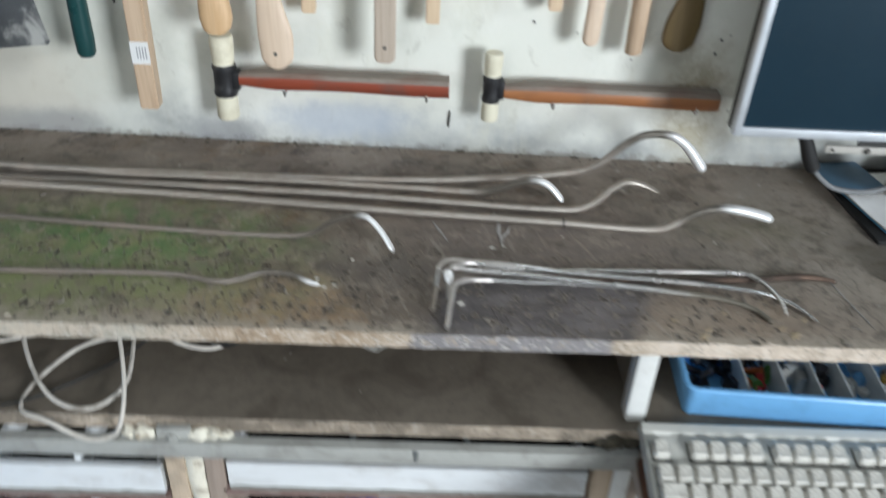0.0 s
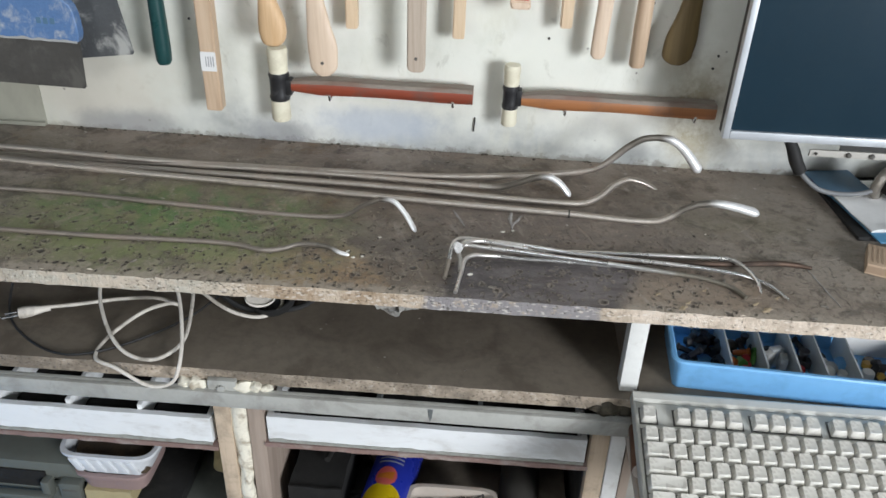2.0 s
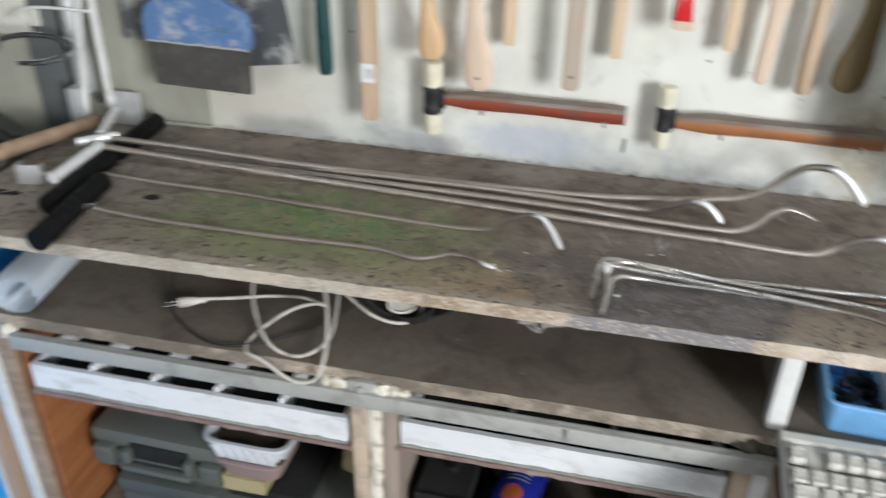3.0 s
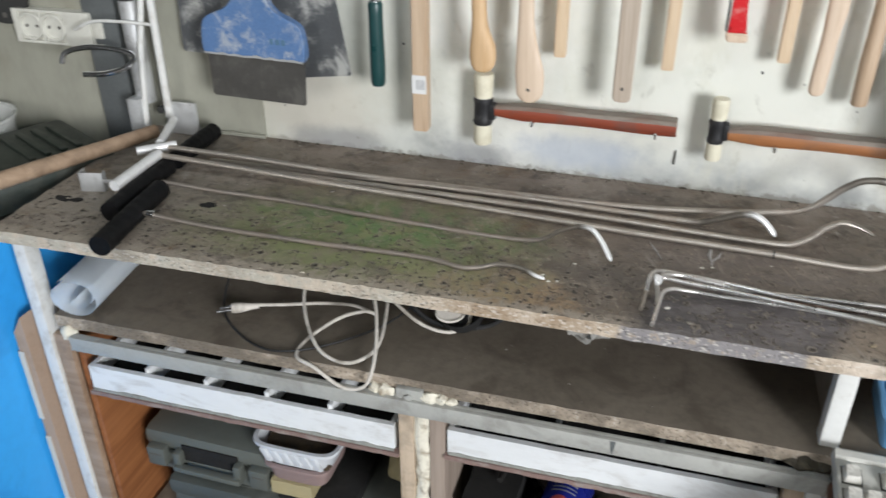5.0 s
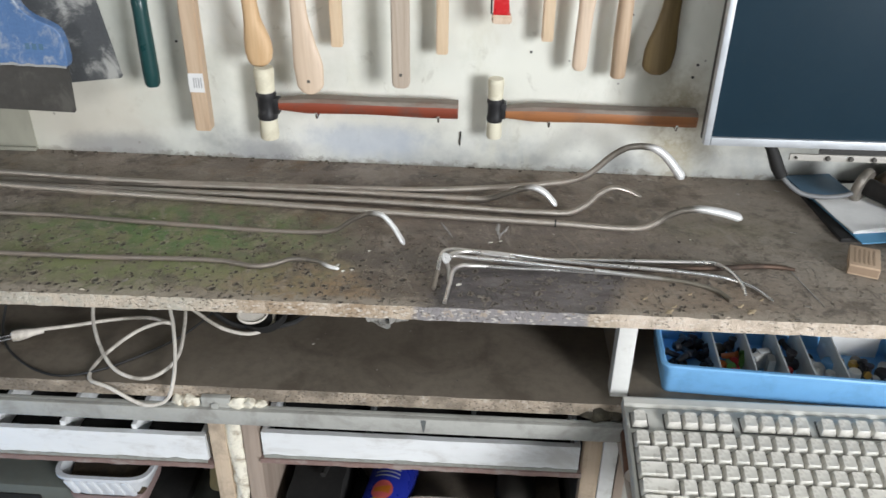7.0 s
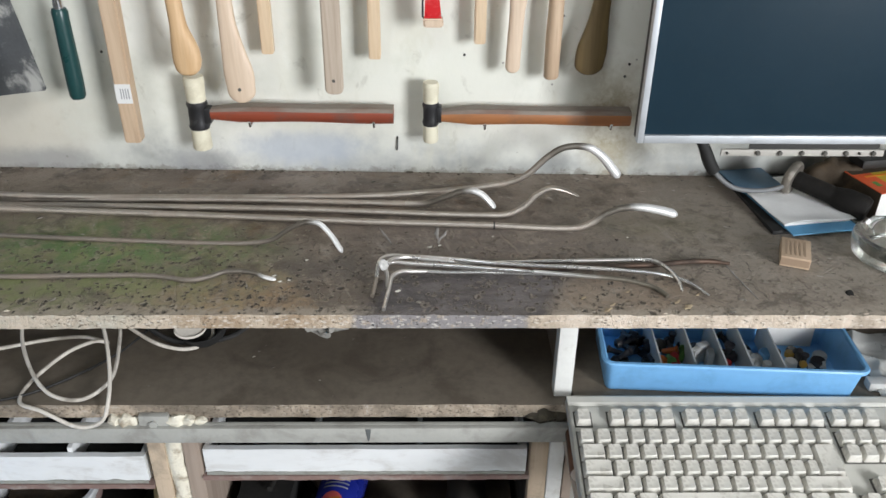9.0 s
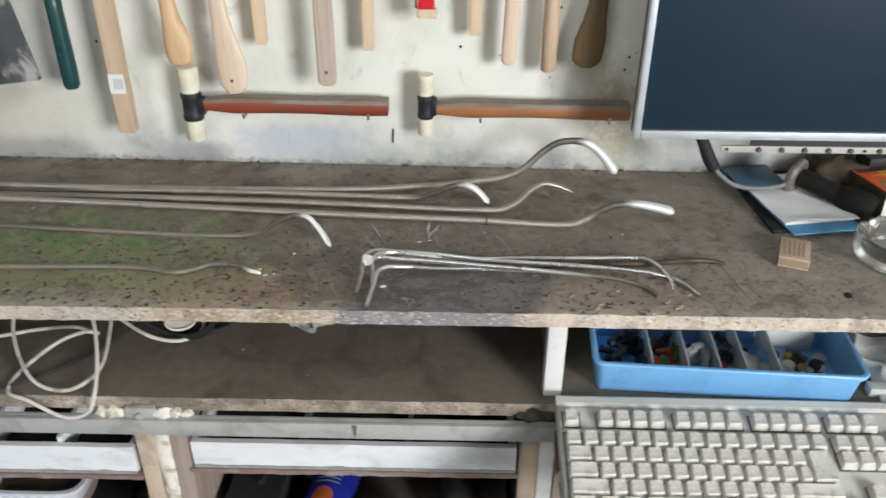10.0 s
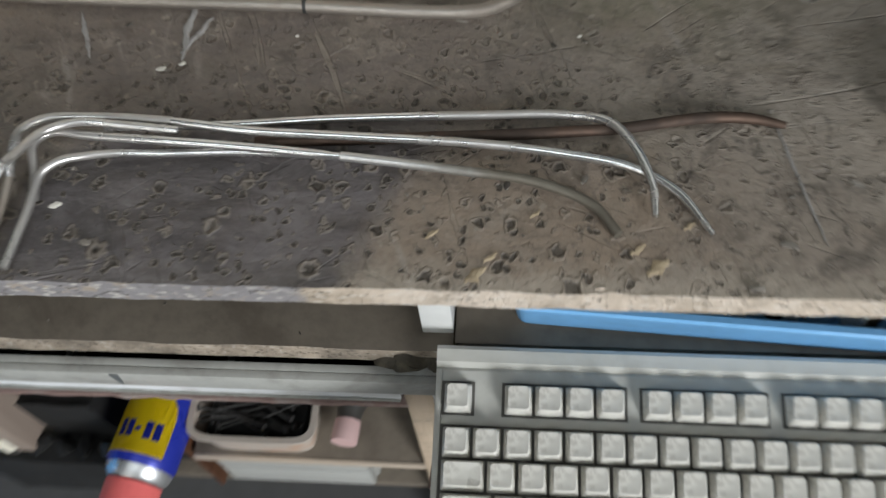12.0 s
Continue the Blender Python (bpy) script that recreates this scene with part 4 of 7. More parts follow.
# inner side coloured dark to paint in the bay's shade
inner_part("inner_side", box(0.262, 0.2755, 0.736, 1.010, 0.05, 0.69, 0.001), M_CHARCOAL, bench)
inner_part("lower_shelf", box(0.0215, 0.2535, 0.7230, 1.010, 0.410, 0.421, 0.001), M_SHELF, bench, "dusty lower shelf board")
inner_part("shelf_lip", box(0.0215, 0.2535, 0.7195, 0.7228, 0.4105, 0.4215, 0.0006), M_TRAYWOOD, bench, "pale edging strip")
inner_part("bottom_board", box(-0.671, 0.261, 0.735, 1.010, 0.28, 0.295, 0.001), M_SHELF, bench)
# back board near-black, the bay's deep shade put into its colour
inner_part("back_board", box(-0.671, 0.261, 1.011, 1.021, 0.05, 0.695), M_CLUTTER_SHADE, bench)


def drawer(x0, x1, z0, z1, slots, label):
    d = thing("drawer", label, "drawer", CABINET, group="open trays under the bench")
    front = grid_box(x0, x1, 0.720, 0.7275, z0, z1, 0.02)
    part("front", roughen(front, 0.0008, 0.03), M_WHITEBOARD, d, "white-painted front board", 30)
    chips = grid_box(x0 + 0.001, x1 - 0.001, 0.7186, 0.7196, z0 - 0.0030, z0 + 0.0012, 0.004)
    for v in chips.verts:
        if v.co.z > z0:
            v.co.z += 0.0060 * max(0.0, noise.noise((v.co.x * 38, 7, z0 * 90)) - 0.12) + 0.0010 * noise.noise((v.co.x * 160, 2, 0))
    part("chipped_edge", chips, M_CHIP, d, "grey-green bare edge where the paint has chipped", 30)
    lip = grid_box(x0 - 0.004, x1 + 0.006, 0.7165, 1.005, z0 - 0.010, z0 - 0.0035, 0.012)
    for v in lip.verts:
        if v.co.y < 0.72:
            v.co.y += 0.0025 * noise.noise((v.co.x * 50, 1, 0))
            v.co.z += 0.0012 * noise.noise((v.co.x * 70, 4, 0))
    part("bottom", lip, M_PINKBOARD, d, "red-brown board with a ragged front edge", 30)
    part("side", box(x0, x0 + 0.007, 0.7280, 1.005, z0 - 0.003, z1 - 0.001), M_WHITEBOARD, d)
    part("side", box(x1 - 0.007, x1, 0.7280, 1.005, z0 - 0.003, z1 - 0.001), M_WHITEBOARD, d)
    for k in range(1, slots):
        x = x0 + (x1 - x0) * k / slots
        # second drawer's dividers coloured dark for the shade under the rail
        part("divider", box(x - 0.003, x + 0.003, 0.7280, 1.003, z0 - 0.003, z1 + (0.007 if slots > 4 else -0.008), 0.0005), M_WHITEBOARD if slots > 4 else M_DARKSTRIP, d)
    # near-black filling added to paint in the shade of the compartments
    part("scrap_layer", roughen(grid_box(x0 + 0.0075, x1 - 0.0075, 0.7285, 1.002, z0 - 0.0032, z0 + 0.014, 0.014), 0.004, 0.012), M_CLUTTER_SHADE, d, "near-black layer painting in the shade of the compartments")
    for s in (x0 + 0.012, x1 - 0.012):
        part("hanger", box(s - 0.003, s + 0.003, 0.90, 0.94, z1 - 0.012, 0.7008), M_GREYMETAL, d)
    return d


drawer(-0.665, -0.210, 0.592, 0.632, 5, "white wooden tray drawer with open compartments")
drawer(-0.139, 0.250, 0.606, 0.643, 3, "white wooden tray drawer under the grey rail")

for x, r in ((0.268, 0.011), (0.252, 0.007), (0.284, 0.009)):
    own = bmesh.new()
    bmesh.ops.create_icosphere(own, subdivisions=3, radius=r)
    own.transform(Matrix.Translation((x, 0.713, 0.703)) @ Matrix.Diagonal((1.3, 0.7, 0.8, 1)))
    inner_part("dirt_lump", roughen(own, 0.005, 0.008), M_SCRAPMUCK, bench, "crumbled dark board corner")

# tray for the keyboard and the raised shelf behind it
part("keyboard_tray", box(0.2955, 1.25, 0.50, 0.7445, 0.638, 0.656, 0.0015), M_TRAYWOOD, bench, "beige keyboard tray board")
part("tray_shelf", box(0.3035, 1.25, 0.7400, 1.05, 0.690, 0.7045, 0.0015), M_SHELF, bench, "dark shelf board behind the keyboard")
part("end_panel", box(1.252, 1.27, 0.52, 1.04, 0.0, 0.831), M_PALEBOARD, bench)
part("tray_support", box(0.3035, 0.315, 0.748, 1.04, 0.0, 0.6895), M_PALEBOARD, bench)

# clump of old foam stuck under the bench board
own = bmesh.new()
bmesh.ops.create_icosphere(own, subdivisions=4, radius=0.029)
for v in own.verts:
    tip = max(0.0, -v.co.z / 0.029)
    v.co = Vector((0.017 + v.co.x * 1.02 * (1 - 0.55 * tip ** 2), 0.742 + v.co.y * 0.55, min(0.8323, 0.828 + v.co.z * 1.25)))
roughen(roughen(own, 0.010, 0.016, lambda c: c.z < 0.8315), 0.005, 0.005, lambda c: c.z < 0.8315)
tagged(link("foam_clump", own, M_GREYFOAM), "greyish white lump of foam stuck under the bench board", "foam")

# crumbs and dust balls along the foot of the wall
dust = bmesh.new()
for k in range(120):
    x = -0.53 + 1.0 * random.random()
    own = bmesh.new()
    bmesh.ops.create_icosphere(own, subdivisions=1, radius=1)
    r = 0.0006 + 0.0015 * random.random() ** 2
    own.transform(Matrix.Translation((x, wall_y(x) - 0.0022 - 0.010 * random.random() ** 2.5, BENCH + r * 0.5)) @ Matrix.Diagonal((r * (1 + 1.5 * random.random()), r, r * 0.8, 1)))
    join(dust, roughen(own, 0.0006, 0.002))
tagged(link("debris", dust, M_DUST), "dark crumbs and dust along the foot of the wall", "debris", kind="stuff")

# grit lying on the bench board and on the shelf under it
grit = bmesh.new()
for k in range(320):
    on_shelf = k % 4 == 0
    x = -0.64 + (0.90 if on_shelf else 1.35) * random.random()
    y, z = (0.745 + 0.25 * random.random(), 0.6987) if on_shelf else (0.705 + 0.33 * random.random(), BENCH)
    own = bmesh.new()
    bmesh.ops.create_icosphere(own, subdivisions=1, radius=1)
    r = 0.0005 + (0.0006 if on_shelf else 0.0016) * random.random() ** 3
    own.transform(Matrix.Translation((x, y, z + r * 0.4)) @ Matrix.Rotation(6.28 * random.random(), 4, "Z") @ Matrix.Diagonal((r * (1 + 2 * random.random()), r, r * 0.7, 1)))
    join(grit, roughen(own, 0.0005, 0.002))
tagged(link("grit", grit, M_GRIT), "scattered pale and brown grit on the boards", "grit", kind="stuff")


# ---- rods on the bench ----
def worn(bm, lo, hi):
    """Writes a 0 to 1 value along the tube's rings, for the painted colour change."""
    layer = bm.verts.layers.float.new("grade")
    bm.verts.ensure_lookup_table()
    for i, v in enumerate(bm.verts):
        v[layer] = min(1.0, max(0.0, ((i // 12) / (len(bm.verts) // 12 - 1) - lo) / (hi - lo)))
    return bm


def rod(name, label, pts, r, mat, tip, tipmat, tipr=None, flat=0.6, group="long dent rods", white=0.5, dark=0):
    """A long rod whose bent end is polished: the shank, last points darkened for shade, highlighted tip."""
    t = thing(name, label, "rod", group=group)
    line = smooth_line(pts, 9)
    cut = (len(pts) - 1 - dark) * 9
    if dark:
        part("bend", worn(tube(line[cut:], r * 1.001, 12, curve=False), 0.0, 0.55), M_BENDTHIN if mat is M_THIN else M_BEND, t, "bend darkened to paint in its shaded side")
    part("shank", tube(line[:cut + 2], r, 12, curve=False), mat, t)
    wide = tipr or r
    end = lambda s: 1.0 if s < 0.90 else max(0.30, (1 - ((s - 0.90) / 0.10) ** 2) ** 0.5)  # noqa: E731
    bm = tube(smooth_line(tip, 12), lambda s: (r * 1.001 + (wide - r) * s) * end(s), 12, curve=False, flat=lambda s: 1 - (1 - flat) * s)
    part("tip", worn(bm, max(0.0, white - 0.45), white + 0.12), mat if tipmat is mat else M_TIP, t, "" if tipmat is mat else "ground tip with a painted highlight")
    return t


r1 = rod("hook_rod", "long dull steel rod with a tall curved hook end", [(-0.632, 0.932, 0.8815), (-0.51, 0.9475, 0.8718), (-0.36, 0.9600, 0.8600), (-0.25, 0.9680, 0.8550), (0.05, 0.972, 0.856), (0.126, 0.971, 0.862), (0.208, 0.970, 0.872), (0.252, 0.969, 0.884), (0.287, 0.968, 0.917), (0.304, 0.968, 0.928), (0.321, 0.968, 0.931)], 0.0042, M_STEEL,
         [(0.320, 0.968, 0.931), (0.338, 0.967, 0.929), (0.354, 0.966, 0.919), (0.380, 0.963, 0.889)], M_BRIGHT, 0.0088, 0.75, white=0.4, dark=3)
part("cross_handle", tube([(-0.642, 0.938, 0.883), (-0.654, 0.975, 0.885), (-0.668, 1.018, 0.888)], 0.0062, 12, curve=False), M_BRIGHT, r1, "bright welded end piece")
part("cross_handle", tube([(-0.660, 0.906, 0.8815), (-0.618, 0.943, 0.8815)], 0.0066, 12, curve=False), M_BRIGHT, r1, "bright welded end piece")
rod("hook_rod", "long dull steel rod with a small down-turned hook", [(-0.575, 0.9600, 0.8545), (-0.126, 0.9625, 0.8545), (0.10, 0.953, 0.8545), (0.126, 0.949, 0.857), (0.148, 0.944, 0.867), (0.168, 0.941, 0.877)], 0.0040, M_STEEL,
    [(0.167, 0.941, 0.8768), (0.186, 0.939, 0.881), (0.200, 0.937, 0.8755), (0.217, 0.934, 0.858)], M_BRIGHT, 0.0060, dark=3)
rod("hook_rod", "long dull steel rod with an upswept bent end", [(-0.575, 0.950, 0.8545), (-0.049, 0.936, 0.8545), (0.20, 0.9205, 0.8545), (0.233, 0.921, 0.856), (0.253, 0.923, 0.866), (0.267, 0.925, 0.881)], 0.0042, M_STEEL,
    [(0.2665, 0.925, 0.8805), (0.284, 0.926, 0.8905), (0.302, 0.927, 0.888), (0.323, 0.929, 0.878)], M_STEEL, 0.0042, 0.4)
r4 = rod("hook_rod", "long dull steel rod with a shallow polished spoon end", [(-0.618, 0.902, 0.8820), (-0.50, 0.9080, 0.8738), (-0.35, 0.9160, 0.8625), (-0.22, 0.9215, 0.8553), (0.027, 0.903, 0.855), (0.20, 0.893, 0.855), (0.318, 0.887, 0.855), (0.334, 0.8875, 0.8615), (0.350, 0.888, 0.8735), (0.367, 0.8885, 0.8815)], 0.0042, M_STEEL,
         [(0.366, 0.8885, 0.881), (0.386, 0.889, 0.8835), (0.413, 0.889, 0.880), (0.440, 0.889, 0.873)], M_BRIGHT, 0.0076, 0.7, dark=2)
part("cross_handle", tube([(-0.621, 0.902, 0.8835), (-0.6175, 0.793, 0.8835)], 0.0074, 14, curve=False), M_BRIGHT, r4, "bright welded end piece")
part("weld", tube([(0.212, 0.8925, 0.8552), (0.214, 0.8924, 0.8552)], 0.0050, 10, curve=False), M_CHARCOAL, r4)


def grip(y0, y1, x0, x1, z, parent):
    """A black tube handle across the rod's end, with an end collar."""
    pts = [(x0, y0, z), ((x0 + x1) / 2, (y0 + y1) / 2, z + 0.001), (x1, y1, z)]
    bm = tube(pts, lambda s: 0.0135 + 0.0003 * math.sin(s * 55) * (1 if 0.1 < s < 0.9 else 0), 16, steps=14)
    part("handle", roughen(bm, 0.0007, 0.012), M_BLACKTUBE, parent, "black taped tube handle")
    return parent


r5 = rod("hook_rod", "thin grey rod with a black cross handle and hooked tip", [(-0.585, 0.850, 0.868), (-0.50, 0.862, 0.8580), (-0.416, 0.869, 0.8533), (-0.30, 0.860, 0.8533), (-0.08, 0.850, 0.8533), (-0.055, 0.848, 0.860), (-0.036, 0.847, 0.874), (-0.016, 0.846, 0.884)], 0.0030, M_THIN,
         [(-0.0165, 0.846, 0.8838), (0.000, 0.843, 0.8845), (0.014, 0.837, 0.8735), (0.029, 0.827, 0.8535)], M_BRIGHT, 0.0044, 0.6, white=0.4, dark=3)
grip(0.757, 0.905, -0.603, -0.611, 0.8648, r5)
r6 = rod("hook_rod", "thin grey rod with a black cross handle and wavy end", [(-0.560, 0.765, 0.866), (-0.48, 0.770, 0.857), (-0.336, 0.773, 0.8533), (-0.18, 0.775, 0.8533), (-0.135, 0.766, 0.8533), (-0.117, 0.770, 0.8545), (-0.098, 0.777, 0.8575), (-0.078, 0.7775, 0.858)], 0.0030, M_THIN,
         [(-0.079, 0.7775, 0.858), (-0.064, 0.775, 0.857), (-0.052, 0.770, 0.8545), (-0.040, 0.768, 0.8528)], M_BRIGHT, 0.0026, 0.8, white=0.75, dark=3)
grip(0.677, 0.835, -0.560, -0.578, 0.8650, r6)
part("collar", tube([(-0.553, 0.7655, 0.866), (-0.543, 0.766, 0.8655)], 0.0048, 10, curve=False), M_CHROME, r6)
short = thing("black_tube", "black taped tube lying at the foot of the wall", "tube")
grip(0.925, 1.042, -0.612, -0.616, 0.8645, short)

# bundle of short bent rods near the front edge
bundle = "bundle of bent rods"


def bent(label, pts, r, mat, dull=()):
    t = thing("bent_rod", label, "rod", group=bundle)
    part("shank", tube(pts, lambda s: r * (1 if s < 0.93 else 1 - 0.35 * (s - 0.93) / 0.07), 10, steps=8), mat, t)
    if dull:
        part("dull_tip", tube(list(dull), r * 0.98, 10), M_DULL, t, "dull brownish tip")
    return t


bent("bright bent rod on top of the bundle with a spread tip", [(0.0728, 0.7600, 0.8606), (0.0745, 0.7735, 0.8680), (0.0775, 0.7825, 0.8712), (0.087, 0.7915, 0.8702), (0.110, 0.7965, 0.8662), (0.15, 0.7962, 0.8638), (0.20, 0.7915, 0.8612), (0.25, 0.7910, 0.8580), (0.323, 0.7880, 0.8560), (0.367, 0.7822, 0.8555), (0.401, 0.7745, 0.8548), (0.423, 0.7600, 0.8540), (0.438, 0.7360, 0.8530)], 0.0025, M_SHINE, [(0.0697, 0.7345, 0.8530), (0.0712, 0.7480, 0.8560), (0.07285, 0.7605, 0.8608)])
bent("bright bent rod with a down-turned hook", [(0.115, 0.7960, 0.8580), (0.18, 0.8005, 0.8548), (0.24, 0.8062, 0.8535), (0.322, 0.8090, 0.8540), (0.366, 0.8090, 0.8548), (0.390, 0.8015, 0.8585), (0.404, 0.7815, 0.8590), (0.4105, 0.7610, 0.8565), (0.411, 0.7460, 0.8532)], 0.0025, M_SHINE)
olive = bent("bent rod, bright at the elbow and dull olive at the tip", [(0.0858, 0.750, 0.8530), (0.0850, 0.764, 0.8590), (0.0825, 0.7790, 0.8650), (0.090, 0.7870, 0.8645), (0.11, 0.7858, 0.8635), (0.15, 0.7840, 0.8620), (0.20, 0.7822, 0.8588), (0.25, 0.7780, 0.8575)], 0.0025, M_SHINE)
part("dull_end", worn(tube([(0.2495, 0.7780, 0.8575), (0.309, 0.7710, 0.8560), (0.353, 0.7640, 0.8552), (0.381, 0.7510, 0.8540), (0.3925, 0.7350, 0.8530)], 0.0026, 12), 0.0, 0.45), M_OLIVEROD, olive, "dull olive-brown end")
bent("short bright bent rod at the front of the bundle", [(0.0832, 0.7085, 0.8528), (0.0875, 0.742, 0.8570), (0.0912, 0.762, 0.8620), (0.100, 0.7695, 0.8628), (0.11, 0.7745, 0.8600), (0.125, 0.7785, 0.8575), (0.15, 0.7805, 0.8550), (0.20, 0.7835, 0.8530), (0.27, 0.7800, 0.8528)], 0.0023, M_SHINE)
bent("long dark brown rusted rod under the bundle", [(0.20, 0.7900, 0.8533), (0.323, 0.7955, 0.8533), (0.368, 0.7985, 0.8533), (0.397, 0.8010, 0.8533), (0.442, 0.8085, 0.8533), (0.465, 0.8080, 0.8533), (0.482, 0.8035, 0.8533)], 0.0031, M_RUST)
# one rod of the bundle ends in a flattened teardrop eye that stands up from the elbow
eye_c = Vector((0.0817, 0.7315, 0.8945))
eye_u = Vector((-0.25, -0.85, 0.45)).normalized()
eye_n = Vector((0.93, -0.116, 0.345)).normalized()
eye_w = eye_u.cross(eye_n).normalized()
eye_bm = bmesh.new()
eye_rings = []
for depth, grow in ((-0.0014, -0.0006), (-0.0008, 0.0), (0.0008, 0.0), (0.0014, -0.0006)):
    outer, inner = [], []
    for k in range(28):
        c, d = math.cos(2 * math.pi * k / 28), math.sin(2 * math.pi * k / 28)
        at = eye_c + eye_n * depth
        outer.append(eye_bm.verts.new(at + eye_u * (c * ((0.0062 if c > 0 else 0.0215) + grow)) + eye_w * (d * (0.0060 + grow) * (abs(d) ** 0.35 if c < 0 else 1))))
        inner.append(eye_bm.verts.new(at + eye_u * (c * 0.0019) + eye_w * (d * 0.0018)))
    eye_rings.append((outer, inner))
for k in range(28):
    j = (k + 1) % 28
    for p, q in zip(eye_rings, eye_rings[1:]):
        eye_bm.faces.new((p[0][k], p[0][j], q[0][j], q[0][k]))
        eye_bm.faces.new((q[1][k], q[1][j], p[1][j], p[1][k]))
    eye_bm.faces.new((eye_rings[0][1][k], eye_rings[0][1][j], eye_rings[0][0][j], eye_rings[0][0][k]))
    eye_bm.faces.new((eye_rings[-1][0][k], eye_rings[-1][0][j], eye_rings[-1][1][j], eye_rings[-1][1][k]))
eye_rod = thing("bent_rod", "bright rod ending in a flattened eye, in the bundle", "rod", group=bundle)
part("eye", eye_bm, M_BRIGHT, eye_rod, "flattened teardrop eye with a hole")
part("shank", tube([eye_c - eye_u * 0.0165, (0.0850, 0.7640, 0.8772), (0.0905, 0.7810, 0.8722), (0.106, 0.7900, 0.8695), (0.130, 0.7910, 0.8660), (0.16, 0.7900, 0.8630)], 0.0024, 10), M_SHINE, eye_rod)

# bent aluminium clip near the left end
clip = thing("metal_clip", "small bent aluminium clip standing on the bench", "clip", pose(-0.683, 0.830, BENCH, 0, 0, 12))
u = box(-0.018, 0.016, -0.0010, 0.0010, 0.0, 0.028, 0.0004)
box(-0.018, -0.0160, -0.0010, 0.016, 0.0, 0.028, 0.0004, u)
box(0.0145, 0.0160, -0.0012, 0.010, 0.0, 0.028, 0.0004, u)
box(0.0165, 0.034, -0.0012, 0.0012, 0.014, 0.0185, 0.0004, u)
part("strip", u, M_ALUWHITE, clip)

# dark oily spots
for x, y, a, b in ((-0.507, 0.835, 0.012, 0.008), (-0.700, 0.800, 0.022, 0.008), (0.60, 0.745, 0.006, 0.005)):
    own = lathe([(0.0, 0.0006), (0.75, 0.0006), (1.0, 0.0002), (1.0, 0.0)], 20)
    own.transform(Matrix.Translation((x, y, BENCH + 0.0002)) @ Matrix.Diagonal((a, b, 1, 1)))
    tagged(link("oil_spot", roughen(own, 0.0025, 0.006, None), M_CLUTTER_SHADE), "dark dried oil spot on the bench", "stain")


# paint drips, chalk smears and scabs of filler on the board
def smear(label, category, mat, x0, y0, x1, y1, width, seed):
    """A thin dried streak with ragged sides between two places on the bench."""
    a, b = Vector((x0, y0, 0)), Vector((x1, y1, 0))
    along = b - a
    side = Vector((-along.y, along.x, 0)).normalized()
    n = max(6, int(along.length / 0.0018))
    bm = bmesh.new()
    rows = []
    for k in range(n + 1):
        s = k / n
        w = width * (0.25 + 0.75 * math.sin(math.pi * min(1, max(0.04, s)))) * (0.65 + 0.9 * abs(noise.noise((s * 6, seed, 0))))
        mid = a + along * s + side * (width * 0.7 * noise.noise((s * 4, seed, 9)))
        rows.append([bm.verts.new((mid.x + side.x * w * q, mid.y + side.y * w * q, BENCH + (0.0008 if abs(q) < 0.9 else 0.0001))) for q in (-1, -0.6, 0.6, 1)])
    for p, q in zip(rows, rows[1:]):
        for j in range(3):
            bm.faces.new((p[j], q[j], q[j + 1], p[j + 1]))
    return tagged(link("paint_drip", bm, mat), label, category, "dried spots on the bench")


for k, (x0, y0, x1, y1, w) in enumerate(((0.139, 0.918, 0.143, 0.852, 0.0028), (0.155, 0.888, 0.141, 0.858, 0.0022), (0.069, 0.894, 0.086, 0.854, 0.0020))):
    smear("chalky grey drip mark on the bench board", "stain", M_CHALK, x0, y0, x1, y1, w, k)
for k, (x, y, w) in enumerate(((0.132, 0.846, 0.0030), (0.144, 0.850, 0.0022), (0.097, 0.749, 0.0034), (-0.044, 0.780, 0.0022), (-0.012, 0.815, 0.0020), (0.377, 0.871, 0.0014), (-0.036, 0.768, 0.0026), (-0.026, 0.771, 0.0018), (0.21, 0.872, 0.0012))):
    smear("small white paint spot on the bench board", "stain", M_TORN, x - w * 0.9, y - w * 0.4, x + w * 0.9, y + w * 0.5, w, 20 + k)
for k, (x, y, w) in enumerate(((0.323, 0.712, 0.0040), (0.330, 0.722, 0.0026), (0.411, 0.718, 0.0044), (0.402, 0.728, 0.0030), (0.428, 0.742, 0.0024), (0.300, 0.735, 0.0026), (0.352, 0.748, 0.0022))):
    smear("yellowish crust of old glue on the bench board", "stain", M_SCAB, x - w * 1.3, y - w, x + w * 1.2, y + w * 1.1, w * 0.8, 50 + k)
smear("long pale scratch in the bench board", "stain", M_CHALK, 0.478, 0.808, 0.492, 0.732, 0.0011, 71)


# ---- things hung on the wall ----
def hang(name, label, category, x, z, y_off, group="tools hung on the wall"):
    return thing(name, label, category, pose(x, wall_y(x) - y_off, z), group)


def nail(parent, z, reach, x=0.0, r=0.0016, y0=0.0):
    part("nail", tube([(x, y0 + reach, z - 0.002), (x, y0 - 0.006, z), (x, y0 - 0.010, z + 0.004)], r, 8, curve=False), M_BRONZE, parent)


def outline(rows):
    """A closed outline from rows of height, centre and half-width, bottom to top."""
    right = [(c + w, z) for z, c, w in rows]
    left = [(c - w, z) for z, c, w in rows][::-1]
    return right + left


